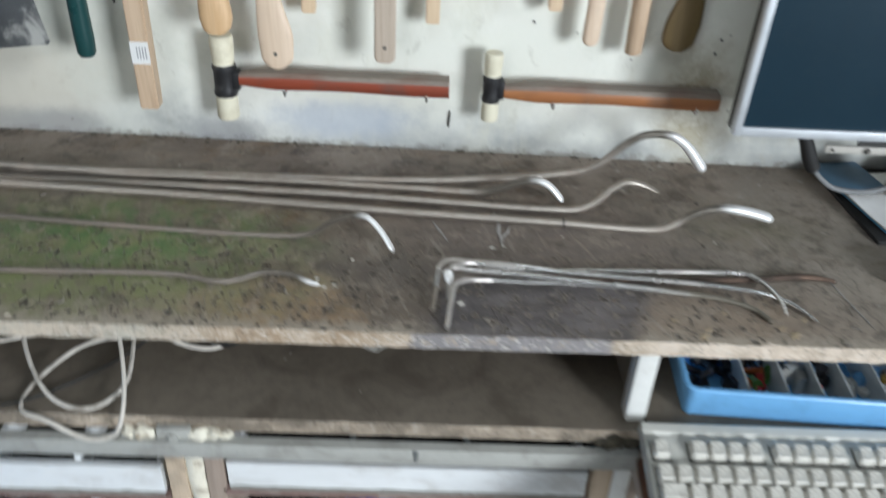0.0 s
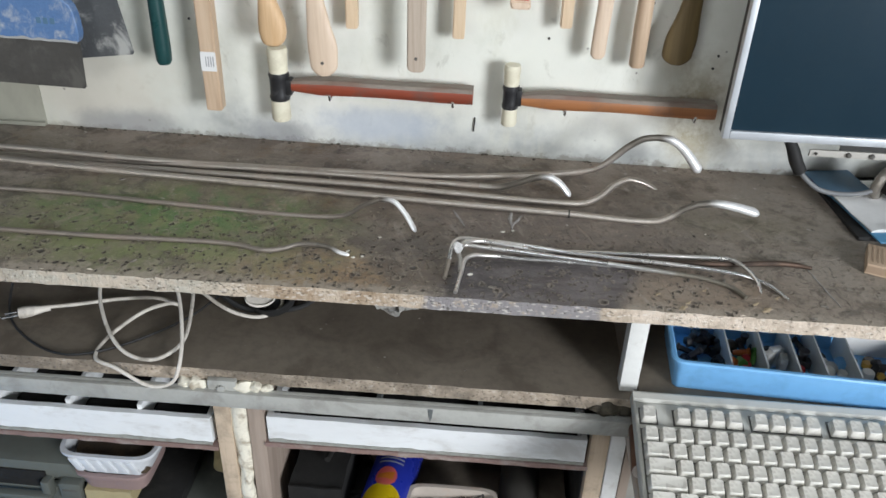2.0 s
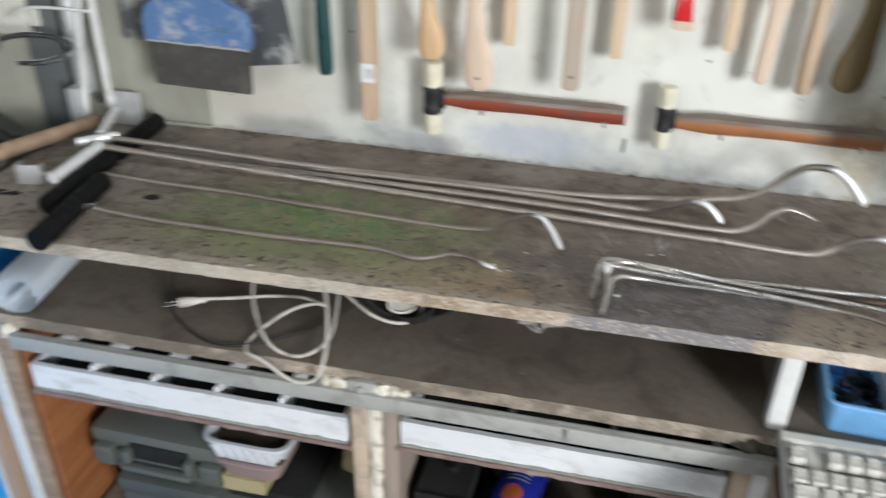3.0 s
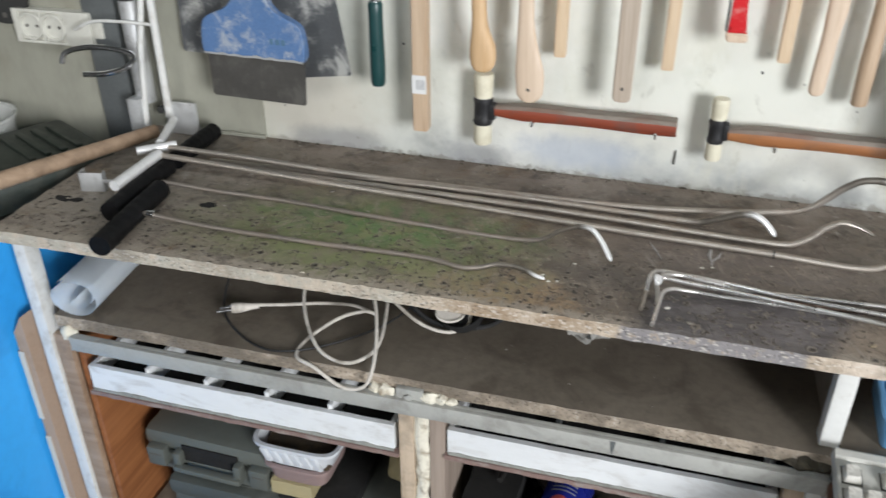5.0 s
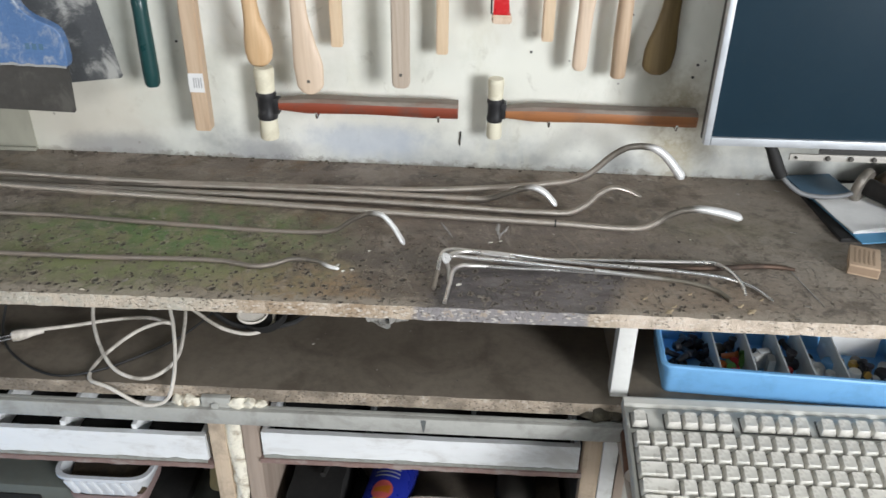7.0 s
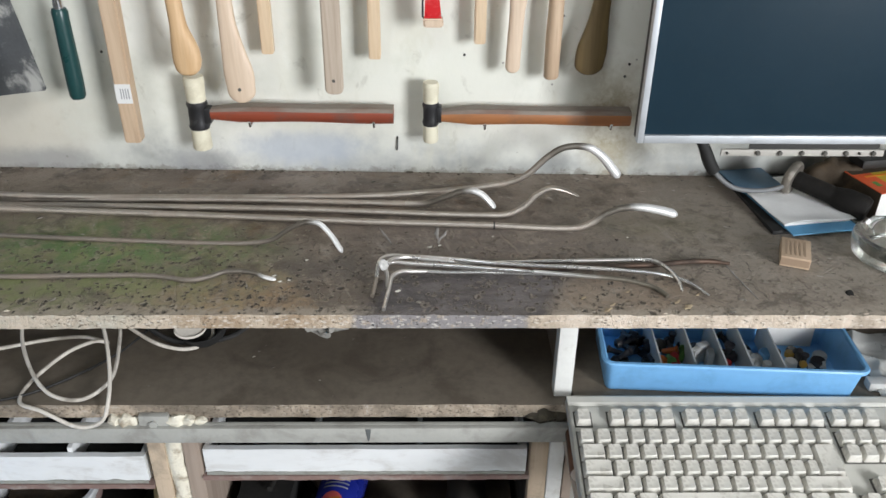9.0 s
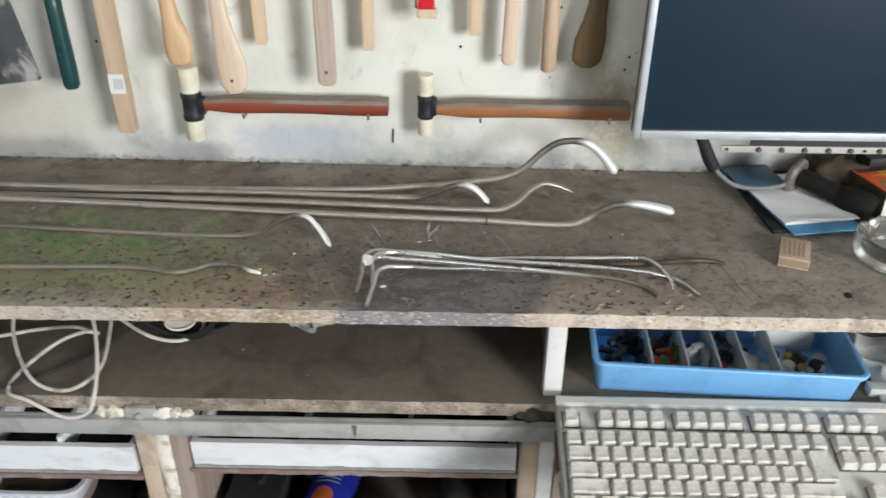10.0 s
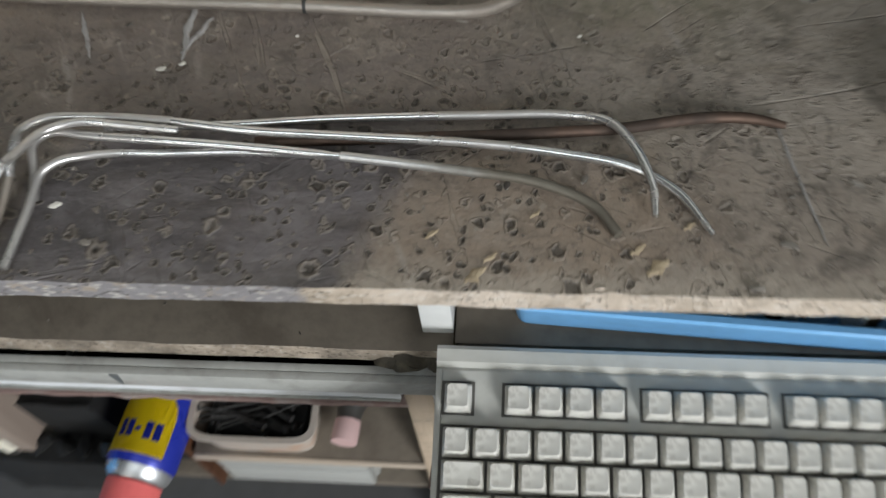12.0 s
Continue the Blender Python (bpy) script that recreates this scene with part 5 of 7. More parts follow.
def refine(rows, n=5):
    """More rows along a smooth curve through those given, with a round end at the bottom."""
    out = []
    for i in range(len(rows) - 1):
        a, b, c, d = rows[max(i - 1, 0)], rows[i], rows[i + 1], rows[min(i + 2, len(rows) - 1)]
        for k in range(n):
            s = k / n
            row = [b[0] + (c[0] - b[0]) * s]
            for q in (1, 2):
                m0 = (c[q] - a[q]) / max(1e-6, c[0] - a[0]) * (c[0] - b[0])
                m1 = (d[q] - b[q]) / max(1e-6, d[0] - b[0]) * (c[0] - b[0])
                row.append((2 * s ** 3 - 3 * s ** 2 + 1) * b[q] + (s ** 3 - 2 * s ** 2 + s) * m0 + (3 * s ** 2 - 2 * s ** 3) * c[q] + (s ** 3 - s ** 2) * m1)
            out.append(tuple(row))
    return out + [rows[-1]]


def rounded_end(rows):
    """Replaces the first row of a handle with a half-round end of its own width."""
    z, c, w = rows[1]
    reach = min(w * 0.9, rows[2][0] - rows[0][0])
    ends = [(rows[0][0] + reach * (1 - math.cos(a)), c, w * max(0.12, math.sin(a))) for a in (0.12, 0.35, 0.6, 0.85, 1.1, 1.35, 1.57)]
    return ends + [q for q in rows[1:] if q[0] > ends[-1][0] + 0.002]


def oval(rows, depth, n=20):
    """A body with flattened round sections, from rows of height, centre and half-width."""
    bm = bmesh.new()
    rings = []
    for z, c, w in rows:
        d = min(depth / 2, w * 0.95)
        ring = []
        for k in range(n):
            a = 2 * math.pi * k / n
            co, si = math.cos(a), math.sin(a)
            ring.append(bm.verts.new((c + w * math.copysign(abs(co) ** 0.75, co), d * math.copysign(abs(si) ** 0.75, si), z)))
        rings.append(ring)
    for a, b in zip(rings, rings[1:]):
        for k in range(n):
            bm.faces.new((a[k], a[(k + 1) % n], b[(k + 1) % n], b[k]))
    bm.faces.new(rings[0][::-1]), bm.faces.new(rings[-1])
    return bm


def paddle(label, category, x, z, rows, depth, mat, off, hole=None, bevel=0.003, group="wooden handles hung on the wall"):
    t = hang("wooden_tool", label, category, x, z, off, group)
    part("handle", oval(refine(rounded_end(rows), 5), depth, 28), mat, t)
    if hole:
        part("hole", lathe([(0.0, 0.0), (0.0022, 0.0), (0.0022, 0.0006), (0.0, 0.0006)], 12, m=pose(0, -depth / 2 - 0.0001, hole, 90)), M_SLOT, t)
    top = rows[-1][0]
    nail(t, top - 0.01, off, y0=0.0)
    return t


def stick(label, x, z, width, depth, mat, off, hole=None, round_end=0.003, top=0.26):
    w = width / 2
    rows = [(round_end * (1 - math.cos(a)), 0, w - round_end * (1 - math.sin(a))) for a in (0, 0.35, 0.7, 1.05, 1.57)] + [(top, 0.0, w)]
    t = hang("wooden_tool", label, "handle", x, z, off, "wooden handles hung on the wall")
    part("handle", plate(outline(rows), depth, 0.0016, Matrix.Translation((0, -depth / 2, 0))), mat, t)
    if hole:
        part("hole", lathe([(0.0, 0.0), (0.0022, 0.0), (0.0022, 0.0006), (0.0, 0.0006)], 12, m=pose(0, -depth / 2 - 0.0001, hole, 90)), M_SLOT, t)
    nail(t, top - 0.01, off)
    return t


# screwdriver-like tool with a dark green grip
g = hang("green_tool", "dark green plastic tool grip with a chrome shank", "tool", -0.327, 0.973, 0.050)
part("grip", lathe([(0.0, 0.0), (0.008, 0.0), (0.0102, 0.004), (0.0108, 0.02), (0.0104, 0.06), (0.0098, 0.100), (0.0102, 0.112), (0.0085, 0.116), (0.0, 0.116)], 16), M_GREENH, g)
part("shank", lathe([(0.0, 0.115), (0.0062, 0.115), (0.0058, 0.17), (0.0055, 0.30), (0.0, 0.30)], 12), M_CHROME, g)
nail(g, 0.29, 0.05)
sq = stick("rosy square pine stick with a white price sticker", -0.265, 0.912, 0.0215, 0.019, M_W_PINK, 0.045, top=0.36)
part("sticker", box(-0.0105, 0.010, -0.0102, -0.0097, 0.056, 0.082), M_LABEL, sq, "white price sticker with faded print")
for k in range(4):
    part("print_bar", box(-0.004 + 0.0032 * k, -0.0025 + 0.0032 * k, -0.01035, -0.0102, 0.062, 0.076), M_INK, sq)
paddle("honey-coloured wooden handle with a pear-shaped end", "handle", -0.175, 1.009, [(0.0, 0.001, 0.004), (0.004, 0.001, 0.0165), (0.018, 0.001, 0.0175), (0.036, 0.0, 0.0165), (0.062, -0.004, 0.0105), (0.10, -0.006, 0.0095), (0.26, -0.008, 0.0095)], 0.022, M_W_HONEY, 0.060, None, 0.005)
paddle("pale wooden paddle handle with a small hole", "handle", -0.111, 0.974, [(0.0, 0.001, 0.006), (0.004, 0.001, 0.0180), (0.016, 0.001, 0.0187), (0.040, 0.0, 0.0190), (0.070, -0.004, 0.0145), (0.105, -0.0075, 0.0105), (0.15, -0.008, 0.0095), (0.30, -0.008, 0.0095)], 0.012, M_W_PALE, 0.060, 0.0185)
stick("thin pale wooden stick behind the paddle", -0.1255, 1.062, 0.008, 0.008, M_W_PALE, 0.035)
stick("honey-coloured narrow wooden stick", -0.0773, 1.0290, 0.0155, 0.014, M_W_ORANGE, 0.027)
stick("greyed wooden slat with a nail hole", 0.009, 0.985, 0.0235, 0.009, M_W_GREY, 0.055, 0.0185, 0.008, 0.32)
stick("honey-coloured narrow wooden stick", 0.0607, 1.0239, 0.0155, 0.014, M_W_ORANGE, 0.027)
rd = hang("red_tool", "red lacquered tool handle with a wooden end", "tool", 0.134, 1.072, 0.048)
part("grip", plate(outline(refine([(0.011, 0.0015, 0.0105), (0.05, 0.0, 0.0082), (0.12, 0.0, 0.0078), (0.22, 0.0, 0.0078)])), 0.016, 0.003, Matrix.Translation((0, -0.008, 0))), M_RED, rd)
part("end_cap", plate(outline(refine([(0.0, 0.002, 0.009), (0.003, 0.002, 0.0125), (0.0108, 0.0015, 0.0118)])), 0.017, 0.002, Matrix.Translation((0, -0.0085, 0))), M_W_PALE, rd, "bare wooden end")
part("edge_strip", box(-0.0125, -0.0100, -0.006, 0.006, 0.012, 0.21, 0.001), M_CHARCOAL, rd)
nail(rd, 0.21, 0.048)
stick("honey-coloured narrow wooden stick", 0.1957, 1.0451, 0.0150, 0.013, M_W_ORANGE, 0.026)
paddle("pale wooden tool handle with a flared end", "handle", 0.2394, 1.0092, [(0.0, -0.0005, 0.0075), (0.003, -0.0005, 0.0095), (0.03, 0.0, 0.0095), (0.08, 0.002, 0.0098), (0.10, 0.003, 0.0115), (0.28, 0.004, 0.0115)], 0.012, M_W_PALE, 0.034)
rs = hang("wooden_tool", "round pale wooden stick with a cracked side", "handle", 0.2904, 1.0010, 0.028, "wooden handles hung on the wall")
part("handle", roughen(lathe([(0.0, 0.0), (0.0085, 0.0), (0.0100, 0.002), (0.0105, 0.05), (0.0098, 0.10), (0.0092, 0.27), (0.0, 0.27)], 14), 0.0007, 0.02), M_W_PINK, rs)
nail(rs, 0.26, 0.028)
paddle("olive-brown varnished handle with a broad rounded end", "handle", 0.3412, 1.0071, [(0.0, -0.003, 0.008), (0.004, -0.003, 0.0190), (0.014, -0.003, 0.0197), (0.034, -0.001, 0.0195), (0.065, 0.003, 0.014), (0.10, 0.006, 0.011), (0.28, 0.008, 0.0105)], 0.014, M_W_OLIVE, 0.030, None, 0.004)


def hammer(label, x, z_low, z_high, r, handle_x, mat, off):
    h = hang("soft_hammer", label, "hammer", x, 0.0, off, "soft-faced hammers")
    span = z_high - z_low
    a, b = z_low + span * 0.30, z_low + span * 0.66
    part("face", lathe([(0.0, z_low), (r * 0.93, z_low), (r * 1.04, z_low + 0.003), (r * 0.97, a), (0.0, a)], 24), M_NYLON, h, "cream nylon striking face")
    part("face", lathe([(0.0, b), (r * 0.97, b), (r * 1.08, z_high - 0.004), (r * 0.98, z_high), (0.0, z_high)], 24), M_NYLON, h, "cream nylon striking face")
    part("head", lathe([(0.0, a - 0.001), (r * 1.02, a - 0.001), (r * 1.12, a + 0.003), (r * 1.0, a + 0.008), (r * 1.0, b - 0.008), (r * 1.12, b - 0.003), (r * 1.02, b + 0.001), (0.0, b + 0.001)], 24), M_HEAD, h, "black metal head")
    zc = (a + b) / 2
    part("socket", box(r * 0.7, r * 1.45, -0.008, 0.008, zc - 0.011, zc + 0.011, 0.002), M_HEAD, h)
    lo, hi = 0.9380, 0.9585
    grip_bm = bmesh.new()
    n = 18
    rings = []
    for k in range(n + 1):
        s = k / n
        px = r * 1.4 + (handle_x - x - r * 1.4) * s
        hh = 0.0068 + 0.0030 * min(1, s * 6) + 0.0006 * math.sin(s * 9)
        dd = 0.009 + 0.004 * min(1, s * 6)
        zz = (lo + hi) / 2 + 0.0008 * math.sin(s * 5)
        rings.append([grip_bm.verts.new((px, dd * cy, zz + hh * cz)) for cy, cz in ((-1, -0.55), (-0.75, -1), (0.75, -1), (1, -0.55), (1, 0.55), (0.75, 1), (-0.75, 1), (-1, 0.55))])
    for p, q in zip(rings, rings[1:]):
        for j in range(8):
            f = grip_bm.faces.new((p[j], p[(j + 1) % 8], q[(j + 1) % 8], q[j]))
            f.material_index = 1 if j in (4, 5, 6) else 0
    grip_bm.faces.new(rings[0][::-1]), grip_bm.faces.new(rings[-1])
    part("handle", grip_bm, [mat, M_DUSTTOP], h, "wooden handle with a dusty top")
    for px in ((handle_x - x) * 0.27, (handle_x - x) * 0.90):
        part("nail", tube([(px, off, 0.9330), (px, -0.014, 0.9345), (px, -0.0175, 0.9420)], 0.0017, 8, curve=False), M_CHROME, h)
    return h


hammer("soft-faced hammer with cream ends and a red-brown handle", -0.1786, 0.897, 0.9986, 0.0127, 0.0834, M_W_RED, 0.032)
hammer("soft-faced hammer with cream ends and an amber handle", 0.1332, 0.9105, 0.9938, 0.0102, 0.4010, M_W_AMBER, 0.030)


def scraper(label, x, z, off, blade, grip_rows, blade_mat, grip_mat, turn=0):
    t = thing("scraper", label, "scraper", pose(x, wall_y(x) - off, z, 0, turn, 0), "wide scrapers hung on the wall")
    bw0, bw1, bh = blade
    part("blade", plate([(-bw0, 0.003), (-bw0 + 0.003, 0), (bw0 - 0.003, 0), (bw0, 0.003), (bw1, bh), (-bw1, bh)], 0.0014, 0.0003), blade_mat, t, "stained steel blade")
    part("handle", plate(outline(refine(grip_rows, 4)), 0.016, 0.0012, Matrix.Translation((0, -0.0075, 0)), 1), grip_mat, t)
    top = grip_rows[-1][0]
    nail(t, top - 0.01, off)
    return t


grip_rows = [(0.066, 0.0, 0.077), (0.072, 0.0, 0.0795), (0.100, 0.0, 0.0785), (0.118, 0.0, 0.070), (0.132, 0.0, 0.040), (0.150, 0.0, 0.026), (0.22, 0.0, 0.018), (0.30, 0.0, 0.016)]
blue_scraper = scraper("wide scraper with a dark blade and filler-smeared blue handle", -0.512, 0.936, 0.062, (0.075, 0.077, 0.075), grip_rows, M_BLADE, M_SPATBLUE, 1.5)
edge_bm = grid_box(-0.0772, 0.0772, -0.0086, -0.0074, 0.0655, 0.0685, 0.003)
for v in edge_bm.verts:
    v.co.z += (0.0022 if v.co.z > 0.067 else 0.0008) * noise.noise((v.co.x * 90, v.co.z * 40, 5))
part("filler_edge", edge_bm, M_GREYPAPER, blue_scraper, "dried white filler along the blade")
for k in range(3):
    part("print_bar", box(0.028 + 0.009 * k, 0.034 + 0.009 * k, -0.0080, -0.0075, 0.088, 0.096), M_NOTEBLUE, blue_scraper)
scraper("grey filler-splashed scraper hung behind the blue one", -0.458, 0.965, 0.030, (0.082, 0.076, 0.150), [(0.13, 0.0, 0.07), (0.16, 0.0, 0.06), (0.20, 0.0, 0.02), (0.28, 0.0, 0.016)], M_BLADE2, M_CHARCOAL, -7)
scraper("dark scraper with white splashes hung behind", -0.600, 0.985, 0.022, (0.055, 0.055, 0.12), [(0.10, 0.0, 0.05), (0.14, 0.0, 0.045), (0.17, 0.0, 0.02), (0.26, 0.0, 0.016)], M_BLADE2, M_CHARCOAL, 2)

# screws and nails left in the wall
for x, z in ((0.178, 1.022), (0.398, 1.012), (0.394, 0.995), (0.305, 1.075), (-0.305, 1.02)):
    own = lathe([(0.0, -0.004), (0.0016, -0.004), (0.0018, 0.0010), (0.0010, 0.0018), (0.0, 0.0018)], 10, m=pose(x, wall_y(x), z, 90))
    tagged(link("wall_screw", own, M_CHARCOAL), "small dark screw head in the wall", "screw", "screws in the wall")
tagged(link("bent_nail", tube([(0.086, wall_y(0.086) + 0.004, 0.905), (0.087, wall_y(0.086) - 0.0022, 0.904), (0.086, wall_y(0.086) - 0.0025, 0.885)], 0.0011, 8, curve=False), M_CHARCOAL), "bent rusty nail in the wall", "nail")

# ---- left end: socket, clamp stand, case on the blue cabinet ----
so = thing("socket_strip", "ivory double power socket on the wall", "socket", pose(-0.892, wall_y(-0.892) - 0.0005, 1.004))
part("body", box(-0.072, 0.072, -0.018, 0.0, -0.027, 0.027, 0.004), M_SOCKET, so)
for xa, xb in ((-0.072, -0.0626), (-0.0206, -0.0174), (0.0246, 0.072)):
    part("frame_strip", box(xa, xb, -0.024, -0.0182, -0.027, 0.027, 0.0012), M_SOCKET, so)
for xa in (-0.040, 0.002):
    for za in (-0.0249, 0.0249):
        part("frame_strip", box(xa - 0.0224, xa + 0.0224, -0.0238, -0.0182, za - 0.0021, za + 0.0021, 0.0008), M_SOCKET, so)
for x in (-0.040, 0.002):
    part("outlet", lathe([(0.0, -0.0040), (0.0175, -0.0040), (0.0185, 0.0012), (0.0215, 0.0014), (0.0225, 0.0), (0.0225, -0.0060), (0.0, -0.0060)], 28, m=pose(x, -0.0245, 0, 90)), M_SOCKET, so, "round sunk outlet")
    for s in (-0.0095, 0.0095):
        part("pin_hole", lathe([(0.0, 0.0), (0.0028, 0.0), (0.0028, 0.0008), (0.0, 0.0008)], 10, m=pose(x + s, -0.0203, 0.0, 90)), M_SLOT, so)
part("cable_gland", box(0.0725, 0.090, -0.020, -0.002, -0.014, 0.014, 0.004), M_SOCKET, so)

disc = thing("sanding_disc", "dark perforated sanding disc hung above the socket", "disc", pose(-0.985, wall_y(-0.985) - 0.012, 1.052, 90))
part("disc", lathe([(0.0, 0.0), (0.050, 0.0), (0.050, 0.006), (0.0, 0.006)], 36), M_CHARCOAL, disc)
for k in range(8):
    a = 2 * math.pi * k / 8
    part("hole", lathe([(0.0, 0.0061), (0.0045, 0.0061), (0.0045, 0.0066), (0.0, 0.0066)], 10, m=Matrix.Translation((0.036 * math.cos(a), 0.036 * math.sin(a), 0))), M_SLOT, disc)
part("nail", tube([(0, 0, -0.013), (0, 0, 0.01)], 0.0016, 8, curve=False), M_BRONZE, disc)

st = thing("clamp_stand", "paint-spattered white metal stand leaning on the wall", "stand")
part("base_plate", box(-0.702, -0.648, 1.050, 1.055, BENCH, 0.904, 0.0015), M_ALUWHITE, st)
part("foot", box(-0.752, -0.730, 1.022, 1.046, BENCH, 0.912, 0.003), M_ALUWHITE, st)
part("strut", tube([(-0.694, 1.046, 0.880), (-0.688, 1.040, 1.065), (-0.684, 1.038, 1.20)], 0.0062, 10, curve=False), M_WHITEMETAL, st)
part("strut", tube([(-0.732, 1.034, 0.856), (-0.718, 1.036, 0.985), (-0.690, 1.042, 1.14)], 0.0048, 10, curve=False), M_WHITEMETAL, st)
part("tube", lathe([(0.0, 0.90), (0.0145, 0.90), (0.0155, 0.93), (0.0155, 1.06), (0.0, 1.06)], 18, m=Matrix.Translation((-0.735, 1.052, 0))), M_ALUWHITE, st)
part("knob", lathe([(0.0, 1.061), (0.017, 1.061), (0.018, 1.072), (0.014, 1.085), (0.0, 1.085)], 18, m=Matrix.Translation((-0.735, 1.052, 0))), M_CHARCOAL, st)
part("clamp_ring", tube([(-0.832, 0.995, 0.970), (-0.828, 1.000, 0.984), (-0.795, 1.010, 0.994), (-0.745, 1.018, 0.992), (-0.718, 1.018, 0.983), (-0.722, 1.006, 0.972), (-0.752, 0.994, 0.962), (-0.790, 0.988, 0.959)], 0.0042, 8), M_CHROME, st, "open bent chrome ring")
part("wire", tube([(-0.828, 1.035, 1.012), (-0.790, 1.030, 1.028), (-0.740, 1.028, 1.032), (-0.690, 1.032, 1.030)], 0.0025, 8), M_WHITEMETAL, st)
part("bolt", lathe([(0.0, 0.0), (0.006, 0.0), (0.006, 0.01), (0.0, 0.01)], 6, m=pose(-0.703, 1.046, 0.893, 90)), M_CHARCOAL, st)

cab = thing("blue_cabinet", "bright blue painted metal cabinet beside the bench", "cabinet")
part("body", box(-1.30, -0.812, 0.36, 1.055, 0.0, 0.800, 0.006), M_BLUEPAINT, cab)
part("top", box(-1.302, -0.810, 0.358, 1.058, 0.8002, 0.806, 0.002), M_CHARCOAL, cab)
cd = thing("cardboard_box", "flat cardboard box with torn white paper edges", "box", CABINET)
cdb = bmesh.new()
for x, y, z in ((-0.772, 0.714, 0.0456), (-0.754, 0.714, 0.0456), (-0.754, 1.01, 0.0456), (-0.772, 1.01, 0.0456), (-0.772, 0.714, 0.672), (-0.754, 0.714, 0.700), (-0.754, 1.01, 0.700), (-0.772, 1.01, 0.672)):
    cdb.verts.new((x, y, z))
cdb.verts.ensure_lookup_table()
for q in ((0, 1, 5, 4), (1, 2, 6, 5), (2, 3, 7, 6), (3, 0, 4, 7), (4, 5, 6, 7), (3, 2, 1, 0)):
    cdb.faces.new([cdb.verts[i] for i in q])
part("carton", cdb, M_CARD, cd)
for z0, z1 in ((0.515, 0.640), (0.30, 0.480)):
    tp = grid_box(-0.7735, -0.7655, 0.7120, 0.7132, z0, z1, 0.01)
    for v in tp.verts:
        if v.co.x > -0.767:
            v.co.x += 0.003 * noise.noise((0, v.co.z * 60, 0))
    part("torn_tape", tp, M_TORN, cd, "torn strip of white paper")

gc = thing("tool_case", "dark green ribbed tool case lying on the blue cabinet", "case", pose(-0.865, 0.915, 0.806, 0, 0, -28))
part("lid", box(-0.10, 0.10, -0.095, 0.095, 0.0, 0.052, 0.012), M_DARKGREEN, gc)
for k in range(4):
    part("rib", box(-0.065, 0.050, -0.015 + 0.024 * k, -0.005 + 0.024 * k, 0.0515, 0.0565, 0.002), M_DARKGREEN, gc)
part("grip_slot", lathe([(0.0, 0.0), (1.0, 0.0), (1.0, 0.001), (0.0, 0.001)], 20, m=Matrix.Translation((-0.035, -0.055, 0.0518)) @ Matrix.Diagonal((0.030, 0.013, 1, 1))), M_SLOT, gc)
bowl = thing("plastic_bowl", "cloudy grey plastic bowl beside the tool case", "bowl", pose(-1.035, 0.985, 0.8062))
part("bowl", lathe([(0.0, 0.0), (0.050, 0.0), (0.062, 0.010), (0.070, 0.055), (0.073, 0.057), (0.073, 0.062), (0.067, 0.060), (0.058, 0.012), (0.0, 0.006)], 32), M_FILM, bowl)
wh = thing("wooden_pole", "long worn ash tool handle lying across the bench end", "pole")
part("handle", tube([(-0.700, 1.012, 0.868), (-0.725, 0.950, 0.869), (-0.770, 0.850, 0.870), (-0.815, 0.740, 0.873), (-0.860, 0.640, 0.877)], lambda s: 0.0105 + 0.003 * s, 14, steps=6), M_W_STICK, wh)

# ---- on the shelf under the bench ----
pr = thing("paper_roll", "rolled sheet of bluish white paper on the shelf", "paper", CABINET @ pose(-0.650, 0.712, 0.7505, 0, 0, 6))
spiral = bmesh.new()
n, turns = 96, 1.75
rows = []
for k in range(n + 1):
    a = -2 * math.pi * turns * k / n + 2.5
    r = 0.0325 - 0.0030 * min(1.0, k / (0.6 * n)) - 0.0200 * max(0.0, (k / n - 0.62) / 0.38) ** 1.4
    x, z = r * math.cos(a), r * math.sin(a)
    rows.append((1.08 * x + 0.12 * z, 0.90 * z * (1 - 0.10 * x / 0.03)))
va = [spiral.verts.new((x, 0.004 * math.sin(i * 0.2), z)) for i, (x, z) in enumerate(rows)]
vb = [spiral.verts.new((x * 0.97, 0.27, z)) for x, z in rows]
for i in range(n):
    spiral.faces.new((va[i], va[i + 1], vb[i + 1], vb[i]))
bmesh.ops.solidify(spiral, geom=spiral.faces[:], thickness=0.0007)
part("sheet", spiral, M_ROLL, pr)


def cable(name, label, pts, r, mat, steps=10, group="cables under the bench"):
    t = thing(name, label, "cable", CABINET, group)
    part("cord", tube(pts, r, 8, steps=steps), mat, t)
    return t


S = 0.7215
flex = cable("power_cable", "coiled greyish white power cord hanging over the shelf", [
    (-0.425, 0.789, S + 0.012), (-0.39, 0.803, S + 0.010), (-0.345, 0.822, S + 0.008), (-0.300, 0.826, S + 0.010), (-0.262, 0.806, S + 0.016), (-0.268, 0.790, S + 0.030),
    (-0.300, 0.782, S + 0.020), (-0.334, 0.740, S + 0.004), (-0.332, 0.712, S + 0.002), (-0.305, 0.700, S + 0.0005), (-0.262, 0.694, S - 0.019), (-0.236, 0.694, S - 0.010), (-0.228, 0.700, S + 0.008),
    (-0.236, 0.742, S + 0.030), (-0.262, 0.800, S + 0.058), (-0.300, 0.835, S + 0.068), (-0.345, 0.842, S + 0.060), (-0.360, 0.815, S + 0.045), (-0.340, 0.762, S + 0.028), (-0.300, 0.718, S + 0.010), (-0.262, 0.712, S + 0.006), (-0.238, 0.735, S + 0.012), (-0.242, 0.790, S + 0.022), (-0.262, 0.850, S + 0.035), (-0.305, 0.90, S + 0.06)], 0.0023, M_WCABLE)
plug = bmesh.new()
